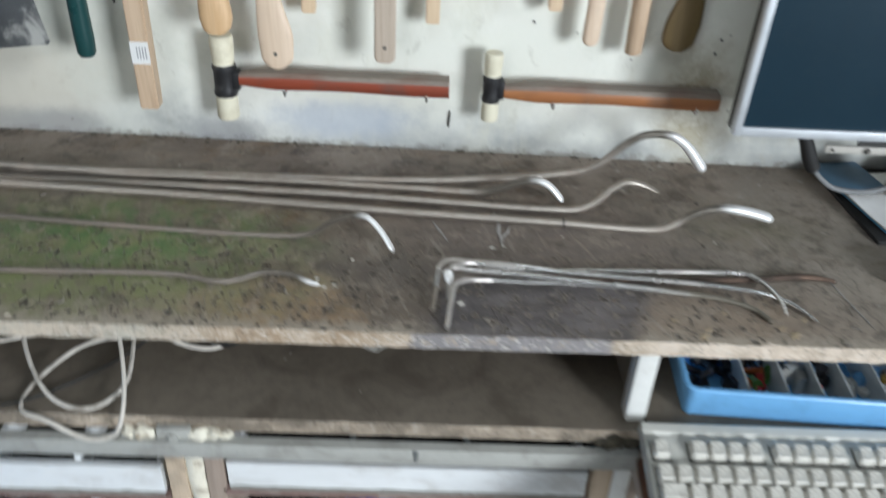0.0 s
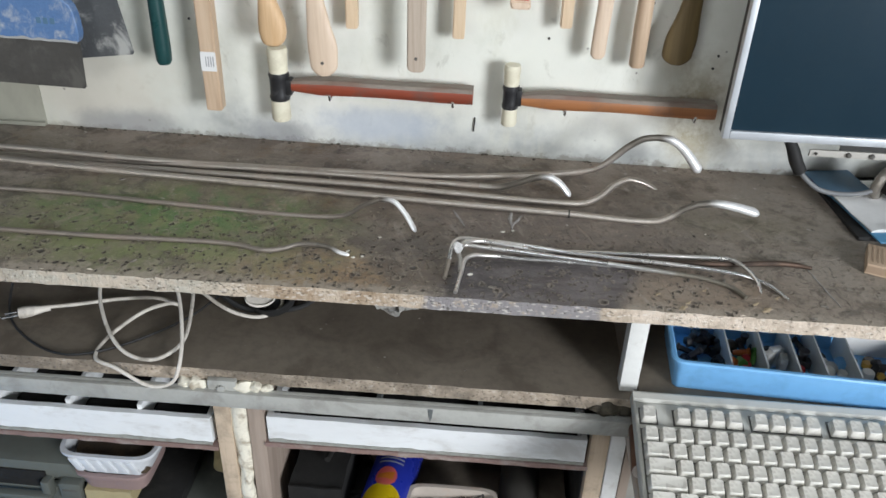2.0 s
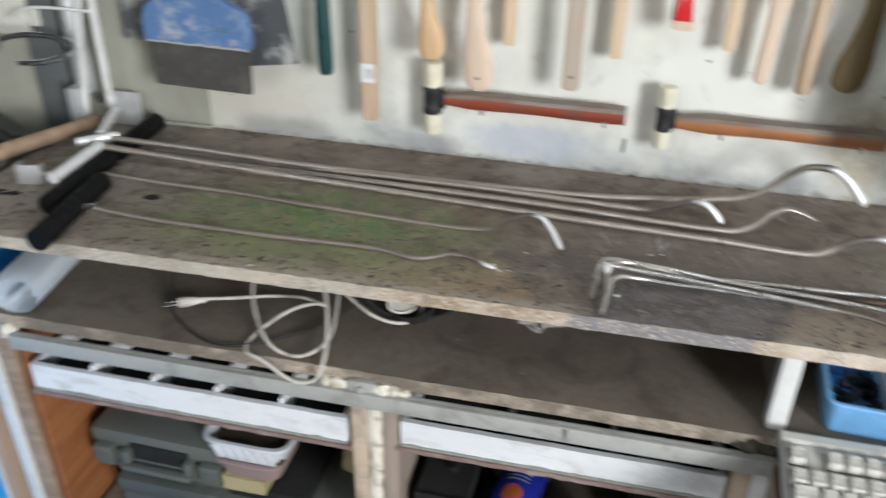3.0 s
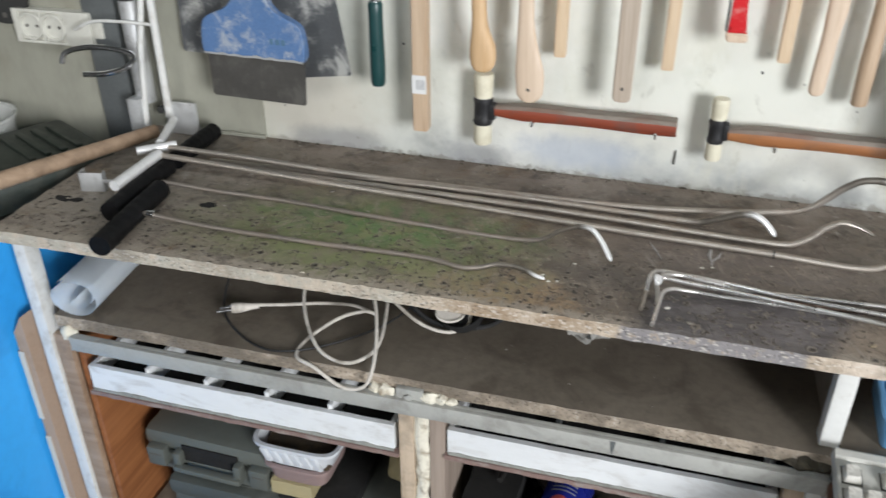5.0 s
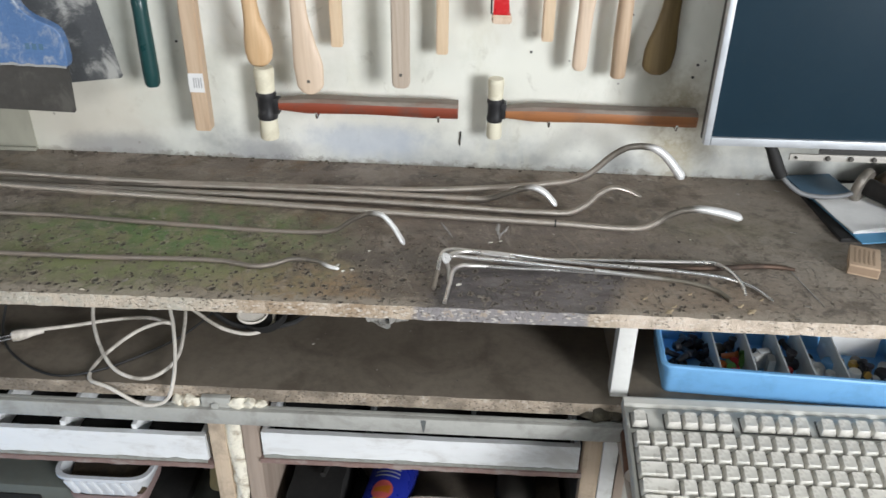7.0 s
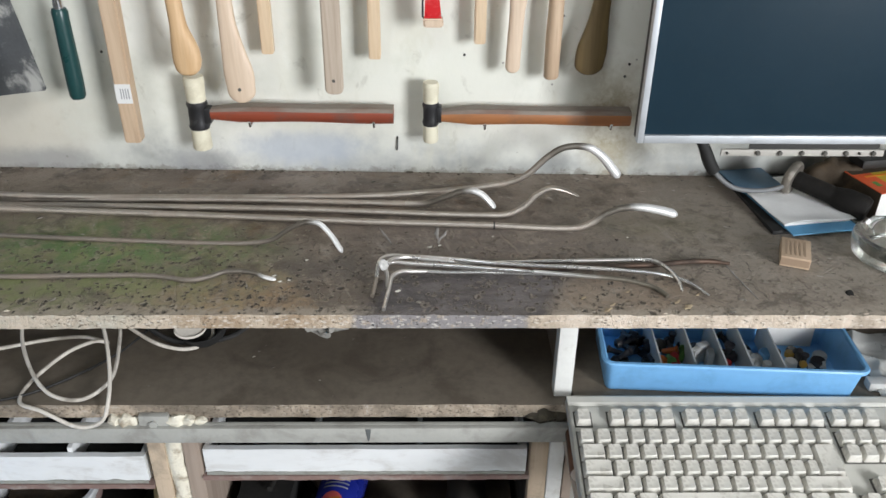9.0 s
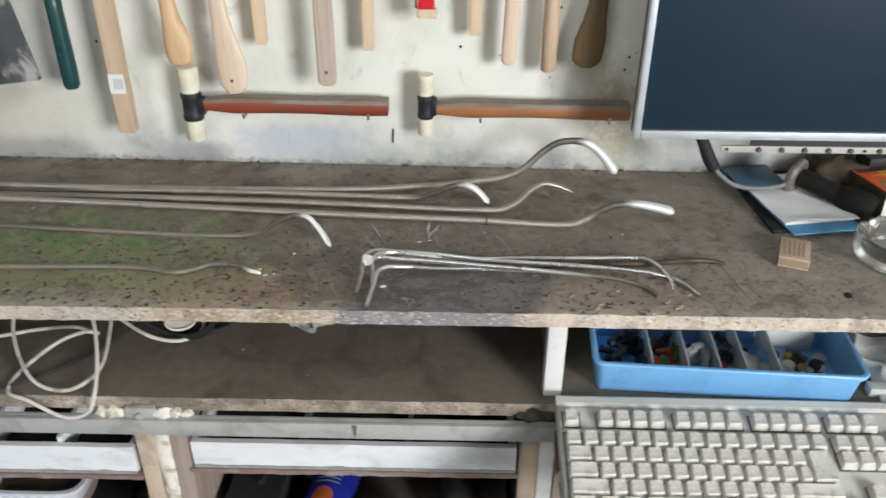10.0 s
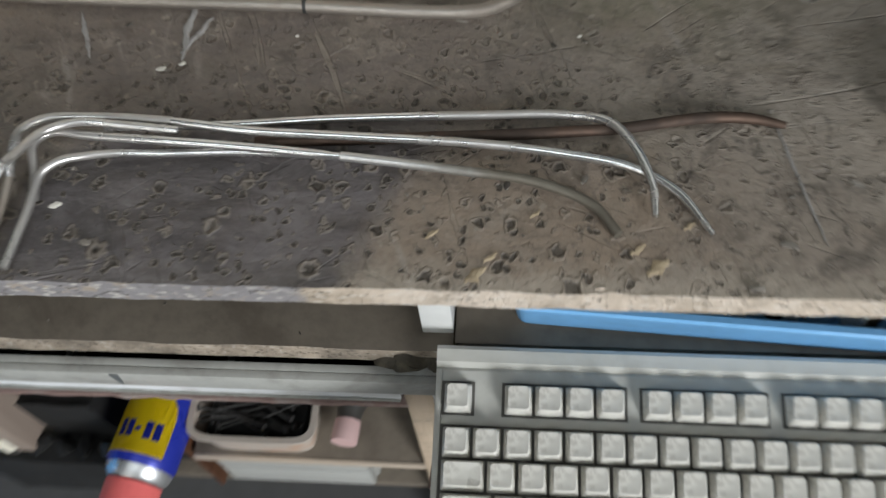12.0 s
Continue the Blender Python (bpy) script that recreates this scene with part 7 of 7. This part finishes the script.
def bit(name, label, x, y, z, mat, shape, turn=0, size=1.0, tilt=0):
    if shape == "ball":
        bm = bmesh.new()
        bmesh.ops.create_icosphere(bm, subdivisions=2, radius=0.0062 * size)
        roughen(bm, 0.0008, 0.006)
    elif shape == "plug":
        bm = lathe([(0.0, 0.0), (0.0030, 0.0), (0.0036, 0.004), (0.0036, 0.016), (0.0052, 0.017), (0.0052, 0.020), (0.0, 0.020)], 12)
    elif shape == "cap":
        bm = lathe([(0.0, 0.0), (0.0065, 0.0), (0.0065, 0.0055), (0.0055, 0.0070), (0.0, 0.0070)], 16)
    else:
        bm = box(-0.006, 0.006, -0.0035, 0.0035, 0, 0.020, 0.001)
    bm.transform(ASKEW @ pose(x + 0.002, y + 0.016, z, tilt, 0, turn) @ Matrix.Scale(size, 4))
    return tagged(link(name, bm, mat), label, "part", "small parts in the sorting tray")


floor_z = oz0 + 0.0035
rng = random.Random(4)
for k in range(26):
    bit("wall_plug", "dark plastic plug in the blue tray", ox0 + 0.020 + 0.042 * rng.random(), oy0 + 0.020 + 0.068 * rng.random(), floor_z + 0.006 + 0.008 * (k > 12) + 0.007 * (k > 24), M_PLUGDARK, rng.choice(["plug", "cap", "ball"]), rng.random() * 360, 1.0, 80)
for mat, nm, x, y, s, shape in ((M_ORANGE, "orange", 0.413, 0.778, 1.2, "ball"), (M_GREEN, "green", 0.424, 0.790, 1.1, "plug"), (M_PLUGRED, "red", 0.428, 0.772, 1.0, "cap"), (M_GREEN, "green", 0.436, 0.780, 1.1, "plug"), (M_ORANGE, "orange", 0.418, 0.800, 1.0, "plug"), (M_PLUGRED, "red", 0.438, 0.798, 1.0, "plug"), (M_PLUGWHITE, "white", 0.455, 0.785, 1.2, "bar"), (M_GREYDIV, "grey", 0.464, 0.792, 1.3, "bar"), (M_GREYDIV, "grey", 0.471, 0.780, 1.2, "bar"), (M_PLUGDARK, "dark", 0.459, 0.802, 1.3, "cap"), (M_PLUGRED, "red", 0.492, 0.776, 0.9, "cap"), (M_PLUGDARK, "dark", 0.500, 0.790, 1.2, "cap"), (M_PLUGWHITE, "white", 0.524, 0.778, 1.3, "ball"), (M_PLUGWHITE, "white", 0.531, 0.789, 1.2, "ball"), (M_PLUGWHITE, "white", 0.522, 0.795, 1.2, "ball"), (M_PLUGWHITE, "white", 0.541, 0.777, 0.9, "cap"), (M_BLUEBOX, "blue", 0.544, 0.796, 1.3, "cap"), (M_PLUGYEL, "amber", 0.575, 0.800, 0.9, "cap"), (M_PLUGYEL, "amber", 0.584, 0.792, 0.9, "plug"), (M_PLUGWHITE, "white", 0.570, 0.780, 1.2, "cap"), (M_PLUGDARK, "dark", 0.603, 0.782, 1.4, "cap"), (M_PLUGWHITE, "white", 0.592, 0.780, 1.0, "plug"), (M_GREYDIV, "grey", 0.610, 0.795, 1.3, "cap"), (M_PLUGDARK, "dark", 0.583, 0.778, 1.2, "plug")):
    bit("small_part", nm + " plastic part lying in the blue tray", x, y, floor_z + (0.012 if shape != "bar" else 0.006), mat, shape, rng.random() * 360, s, 0 if shape in ("cap", "bar", "ball") else 70)

for k in range(20):
    fx = rng.choice((0.26, 0.30, 0.39, 0.43, 0.51, 0.55, 0.61, 0.66, 0.74, 0.80, 0.86))
    mat, nm = rng.choice(((M_PLUGDARK, "dark"), (M_PLUGDARK, "dark"), (M_GREYBOTTLE, "brownish grey"), (M_RAG, "brown")))
    bit("small_part", nm + " bit among the parts in the blue tray", ox0 + (ox1 - ox0) * fx + 0.006 * rng.random(), oy0 + 0.008 + 0.070 * rng.random(), floor_z + 0.004 + 0.006 * rng.random(), mat, rng.choice(["plug", "cap", "ball", "cap"]), rng.random() * 360, 0.9 + 0.4 * rng.random(), rng.choice([0, 70, 85]))

bag = thing("plastic_bag", "crumpled white plastic bag behind the keyboard", "bag")
bb = bmesh.new()
bmesh.ops.create_grid(bb, x_segments=120, y_segments=80, size=0.5)
for v in bb.verts:
    x, y = v.co.x, v.co.y
    n1 = noise.noise((x * 2.2, y * 2.0, 1))
    bend = 0.25 * noise.noise((x * 3, y * 3, 12))
    ridge = 1 - min(1.0, 2.2 * abs(noise.noise((x * 2.3 + 3 + bend, y * 1.8 - x * 1.6 + bend, 8))))
    small = 1 - min(1.0, 2.0 * abs(noise.noise((x * 9 - y * 5 + bend * 2, y * 7 + x * 4, 3))))
    lift = max(0.0, 0.42 + x) * max(0.0, 1 - (1.9 * y) ** 2)
    v.co = Vector((0.790 + x * 0.24 + 0.010 * n1, 0.800 + y * 0.13 + 0.010 * n1, 0.7062 + lift * (0.050 + 0.05 * n1) + (0.026 * ridge ** 2 + 0.0015 * small ** 2) * (0.3 + lift)))
    v.co.z = max(v.co.z, 0.7055)
bmesh.ops.solidify(bb, geom=bb.faces[:], thickness=0.0005)
part("film", bb, M_FILM, bag, "", 40)
wb = thing("white_block", "white plastic block lying behind the keyboard", "block", pose(0.700, 0.757, 0.7048, 0, 0, -3))
part("block", box(-0.038, 0.038, -0.008, 0.008, 0.0, 0.012, 0.002), M_PLUGWHITE, wb)

# ---- inside the left bay ----
cb = thing("large_case", "large dark olive plastic tool case", "case", CABINET)
part("base", box(-0.612, -0.222, 0.768, 1.01, 0.2955, 0.3540, 0.010), M_CASEB, cb)
part("lid", box(-0.614, -0.220, 0.762, 1.012, 0.3545, 0.3860, 0.010), M_CASEB, cb)
part("lid_groove", box(-0.60, -0.235, 0.780, 0.786, 0.3855, 0.3880, 0.001), M_CASEB, cb)
part("lid_rib", box(-0.60, -0.235, 0.792, 0.99, 0.3855, 0.3875, 0.001), M_CASEB, cb)
ca = thing("tool_case", "grey-green plastic tool case with two latches", "case", CABINET @ pose(-0.538, 0.778, 0.3885, 0, 0, -1) @ Matrix.Diagonal((1.06, 1.06, 0.86, 1)))
part("shell", box(-0.112, 0.112, 0.0, 0.19, 0.0, 0.044, 0.012), M_CASE, ca)
part("lid", box(-0.112, 0.112, 0.002, 0.19, 0.0445, 0.088, 0.014), M_CASE, ca)
part("handle", box(-0.055, 0.055, -0.018, -0.006, 0.022, 0.034, 0.004), M_CASE, ca)
for s in (-0.049, 0.049):
    part("handle_arm", box(s - 0.006, s + 0.006, -0.012, 0.004, 0.022, 0.060, 0.003), M_CASE, ca)
# flat near-black piece that paints in the recess's shade
part("handle_recess", box(-0.046, 0.046, -0.0010, 0.004, 0.035, 0.070, 0.001), M_CLUTTER_SHADE, ca, "handle recess drawn as a near-black patch of shade")
for s in (-0.085, 0.083):
    latch = part("latch", box(s - 0.015, s + 0.015, -0.012, 0.003, 0.020, 0.062, 0.004), M_CASE, ca)
    part("latch_slot", box(s - 0.010, s + 0.010, -0.0128, -0.0120, 0.046, 0.049), M_SLOT, latch)
part("hinge_bar", box(-0.06, 0.08, 0.05, 0.12, 0.0885, 0.0990, 0.004), M_CASE, ca)
db = thing("dark_board", "dark board lying on the large case", "board", CABINET)
part("board", box(-0.424, -0.300, 0.772, 0.90, 0.3883, 0.4077, 0.001), M_CLUTTER_SHADE, db)
sp = thing("sponge", "yellow sponge under the plastic tubs", "sponge", CABINET)
part("sponge", roughen(grid_box(-0.428, -0.362, 0.764, 0.83, 0.4085, 0.4345, 0.008), 0.0012, 0.006), M_SPONGE, sp)


def tub(name, label, cx, cy, z0, w0, w1, d0, d1, h, mat, ribs=0, lip=0.004):
    t = thing(name, label, "tub", CABINET @ pose(cx, cy, z0), "stacked plastic tubs")
    bm = bmesh.new()
    n = 32

    def loop(w, d, z):
        out = []
        for k in range(n):
            a = 2 * math.pi * (k + 0.5) / n
            c, s = math.cos(a), math.sin(a)
            e = 0.35
            out.append(bm.verts.new((w * math.copysign(abs(c) ** e, c), d * math.copysign(abs(s) ** e, s), z)))
        return out
    rings = [loop(w0, d0, 0), loop(w1, d1, h - 0.006), loop(w1 + lip, d1 + lip, h - 0.005), loop(w1 + lip, d1 + lip, h), loop(w1 - 0.0015, d1 - 0.0015, h), loop(w0 - 0.002, d0 - 0.002, 0.003)]
    for a, b in zip(rings, rings[1:]):
        for i in range(n):
            j = (i + 1) % n
            bm.faces.new((a[i], a[j], b[j], b[i]))
    bm.faces.new(rings[0][::-1]), bm.faces.new(rings[-1])
    part("tub", bm, mat, t)
    for k in range(ribs):
        x = -w0 * 0.78 + 1.56 * w0 * k / (ribs - 1)
        slant = box(-0.0048, 0.0048, -0.0028, 0.0028, 0.005, h - 0.009, 0.0018)
        slant.transform(Matrix.Translation((x, -d0 - 0.0005, 0.0)) @ Matrix.Rotation(math.atan2(d1 - d0, h), 4, "X") @ Matrix.Shear("XY", 4, (-0.22, 0.0)))
        part("rib", slant, mat, t)
    return t


tub("plastic_tub", "dull pink plastic tub under the white one", -0.386, 0.815, 0.4360, 0.045, 0.050, 0.047, 0.052, 0.033, M_TUBPINK)
white_tub = tub("plastic_tub", "ribbed white plastic tub stacked on a pink one", -0.383, 0.815, 0.4695, 0.051, 0.064, 0.049, 0.058, 0.043, M_TUBWHITE, 6)
part("brown_filling", roughen(grid_box(-0.050, 0.050, -0.046, 0.046, 0.004, 0.030, 0.007), 0.004, 0.012), M_RAG, white_tub, "brown scraps filling the tub")
rag = thing("rag", "crumpled dull yellow rag in the dark bay", "rag", CABINET)
own = bmesh.new()
bmesh.ops.create_icosphere(own, subdivisions=4, radius=0.028)
own.transform(Matrix.Translation((-0.246, 0.86, 0.425)) @ Matrix.Diagonal((0.9, 1.0, 0.95, 1)))
part("cloth", roughen(own, 0.008, 0.02), M_SPONGE, rag)

# ---- inside the right bay ----
heap = thing("dark_carton", "dark carton standing in the bay, coloured near-black for shade", "box", CABINET)
part("carton", roughen(grid_box(-0.1265, -0.055, 0.742, 0.98, 0.2955, 0.500, 0.02), 0.003, 0.03), M_CLUTTER_SHADE, heap)
part("flap", roughen(grid_box(-0.1265, -0.055, 0.7385, 0.7415, 0.440, 0.503, 0.02), 0.002, 0.03), M_CLUTTER_SHADE, heap, "torn dark flap")
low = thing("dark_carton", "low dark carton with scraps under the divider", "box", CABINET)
part("carton", roughen(grid_box(-0.214, -0.058, 0.712, 0.741, 0.2955, 0.408, 0.012), 0.003, 0.03), M_CLUTTER_SHADE, low)
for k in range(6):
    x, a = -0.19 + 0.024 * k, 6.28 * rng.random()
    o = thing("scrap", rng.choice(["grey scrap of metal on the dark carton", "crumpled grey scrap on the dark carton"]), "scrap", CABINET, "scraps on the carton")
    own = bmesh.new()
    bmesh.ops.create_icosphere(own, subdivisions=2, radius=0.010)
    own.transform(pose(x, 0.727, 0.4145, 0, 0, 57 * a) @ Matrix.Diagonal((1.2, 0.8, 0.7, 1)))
    part("scrap_body", roughen(own, 0.005, 0.009), rng.choice([M_GREYBOTTLE, M_CHARCOAL, M_CLUTTER_SHADE]), o)
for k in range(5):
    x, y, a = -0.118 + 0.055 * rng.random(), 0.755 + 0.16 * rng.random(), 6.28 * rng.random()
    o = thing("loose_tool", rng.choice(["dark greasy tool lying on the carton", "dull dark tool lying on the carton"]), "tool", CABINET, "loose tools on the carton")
    part("bar", tube([(x - 0.022 * math.cos(a), y - 0.022 * math.sin(a), 0.5075 + 0.006 * rng.random()), (x, y, 0.509), (x + 0.022 * math.cos(a), y + 0.022 * math.sin(a), 0.507 + 0.010 * rng.random())], 0.003 + 0.003 * rng.random(), 8), rng.choice([M_CHARCOAL, M_CLUTTER_SHADE, M_BLACK, M_CLUTTER_SHADE, M_GREYBOTTLE]), o)
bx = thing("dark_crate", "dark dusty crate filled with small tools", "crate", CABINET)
part("crate", box(-0.053, 0.010, 0.750, 1.00, 0.2955, 0.4240, 0.004), M_CLUTTER_SHADE, bx)
for k in range(12):
    x, y = -0.040 + 0.030 * rng.random(), 0.785 + 0.15 * rng.random()
    a = rng.random() * math.pi
    o = thing("loose_tool", "dark greasy tool lying in the crate", "tool", CABINET, "loose tools in the bay")
    part("bar", tube([(x - 0.03 * math.cos(a), y - 0.03 * math.sin(a), 0.4300 + 0.008 * rng.random()), (x + 0.03 * math.cos(a), y + 0.03 * math.sin(a), 0.4300 + 0.012 * rng.random())], 0.004 + 0.003 * rng.random(), 8, curve=False), rng.choice([M_CHARCOAL, M_GREYBOTTLE, M_CLUTTER_SHADE, M_STEEL]), o)
can = thing("spray_can", "blue and yellow spray can with a red cap lying down", "can", CABINET @ pose(-0.0120, 0.682, 0.4620, 0, 0, -8) @ pose(0, 0, 0, -90, 0, 0))
CR = 0.0325
part("body", lathe([(0.0, 0.012), (CR * 0.93, 0.012), (CR, 0.016), (CR, 0.170), (CR * 0.95, 0.174), (0.0, 0.174)], 40), M_CANBLUE, can)
part("shoulder", lathe([(0.0, 0.0), (CR * 0.78, 0.0), (CR * 0.90, 0.004), (CR * 0.96, 0.0118), (0.0, 0.0118)], 40), M_SILVER, can, "silver shoulder")
part("cap", lathe([(0.0, -0.042), (CR * 0.62, -0.042), (CR * 0.74, -0.038), (CR * 0.80, -0.002), (0.0, -0.0002)], 32), M_CANRED, can, "red plastic cap")


def wrap(a0, a1, z0, z1, r, mat, name, label="", shape=None, n=20):
    """A printed field that follows the can's side."""
    bm = bmesh.new()
    rows = []
    for k in range(n + 1):
        s = k / n
        a = a0 + (a1 - a0) * s
        lo, hi = (z0, z1) if shape is None else shape(s)
        rows.append([bm.verts.new((r * math.cos(a), r * math.sin(a), z)) for z in (lo, hi)])
    for p, q in zip(rows, rows[1:]):
        bm.faces.new((p[0], q[0], q[1], p[1]))
    bmesh.ops.solidify(bm, geom=bm.faces[:], thickness=0.0002)
    return part(name, bm, mat, can, label)


top = -math.pi / 2
wrap(top - 0.95, top + 0.95, 0.022, 0.07, CR + 0.0002, M_CANYEL, "yellow_shield", "yellow shield", lambda s: (0.020, 0.058 + 0.026 * max(0.0, 1 - (2 * s - 1) ** 2) ** 0.5))
for k in range(5):
    if k != 2:
        wrap(top - 0.62 + 0.27 * k, top - 0.42 + 0.27 * k, 0.034, 0.050, CR + 0.0005, M_CANBLUE, "mark_bar")
    else:
        wrap(top - 0.62 + 0.27 * k, top - 0.48 + 0.27 * k, 0.040, 0.044, CR + 0.0005, M_CANBLUE, "mark_bar")
wrap(top - 0.55, top + 0.40, 0.080, 0.112, CR + 0.0002, M_CANRED, "red_panel", "red round panel", lambda s: (0.097 - 0.017 * max(0.0, 1 - (2 * s - 1) ** 2) ** 0.5, 0.097 + 0.017 * max(0.0, 1 - (2 * s - 1) ** 2) ** 0.5))
wrap(top - 0.42, top + 0.25, 0.086, 0.104, CR + 0.0004, M_BOOKOR, "orange_patch", "", lambda s: (0.092, 0.099 + 0.007 * s))
for k in range(5):
    wrap(top - 0.6, top + 0.5, 0.122 + 0.007 * k, 0.1245 + 0.007 * k, CR + 0.0003, M_GREYDIV, "text_bar")

nt = tub("nail_tub", "stained cream tub full of dark screws and nails", 0.091, 0.7540, 0.4212, 0.052, 0.058, 0.026, 0.0300, 0.053, M_ICECREAM)
part("dark_filling", roughen(grid_box(-0.047, 0.047, -0.021, 0.021, 0.004, 0.036, 0.006), 0.003, 0.01), M_CLUTTER_SHADE, nt)
screw_bm = lathe([(0.0, 0.0), (0.0004, 0.0), (0.0012, 0.006), (0.0013, 0.034), (0.0032, 0.036), (0.0032, 0.0375), (0.0, 0.0375)], 8)
first = thing("screw", "dark zinc screw in the cream tub", "screw", CABINET @ pose(0.092, 0.755, 0.463, 84, 0, 60), "screws in the tub")
part("screw_body", screw_bm, M_SCREWS, first)
for k in range(26):
    copy_thing(first, CABINET @ pose(0.060 + 0.045 * rng.random(), 0.744 + 0.022 * rng.random(), 0.4600 + 0.005 * rng.random(), 78 + 20 * rng.random(), 0, rng.choice((60, 240)) + 60 * rng.random()))
bo = thing("bottle", "grey plastic bottle with a pink cap lying down", "bottle", CABINET @ pose(0.176, 0.731, 0.4490, 0, 0, -5) @ pose(0, 0, 0, -90, 0, 0))
part("body", lathe([(0.0, 0.022), (0.011, 0.022), (0.013, 0.034), (0.026, 0.062), (0.028, 0.075), (0.028, 0.16), (0.0, 0.162)], 28), M_GREYBOTTLE, bo)
part("cap", lathe([(0.0, 0.0), (0.0125, 0.0), (0.0130, 0.002), (0.0125, 0.0218), (0.0, 0.0218)], 24), M_PINKCAP, bo, "pale pink cap")
gb = thing("drawer_unit", "grey small-parts drawer unit under the lower shelf", "drawers", CABINET)
part("body", box(0.024, 0.190, 0.742, 0.99, 0.2955, 0.4080, 0.002), M_GREYBOX, gb)
part("front", box(0.027, 0.187, 0.730, 0.7418, 0.352, 0.4075, 0.002), M_GREYBOX, gb)
part("front", box(0.027, 0.187, 0.730, 0.7418, 0.300, 0.348, 0.002), M_GREYBOX, gb)
pl = thing("brown_plank", "narrow dark brown plank standing on edge", "plank", CABINET)
part("plank", box(0.0115, 0.0160, 0.724, 0.775, 0.2955, 0.446, 0.0008), M_PLANK, pl)
hose = tube([(0.215, 0.755, 0.30), (0.235, 0.748, 0.345), (0.228, 0.752, 0.385), (0.245, 0.80, 0.402), (0.24, 0.88, 0.39)], 0.006, 10)
hose.transform(CABINET)
tagged(link("hose", hose, M_BLACK), "black hose hanging under the lower shelf", "hose")
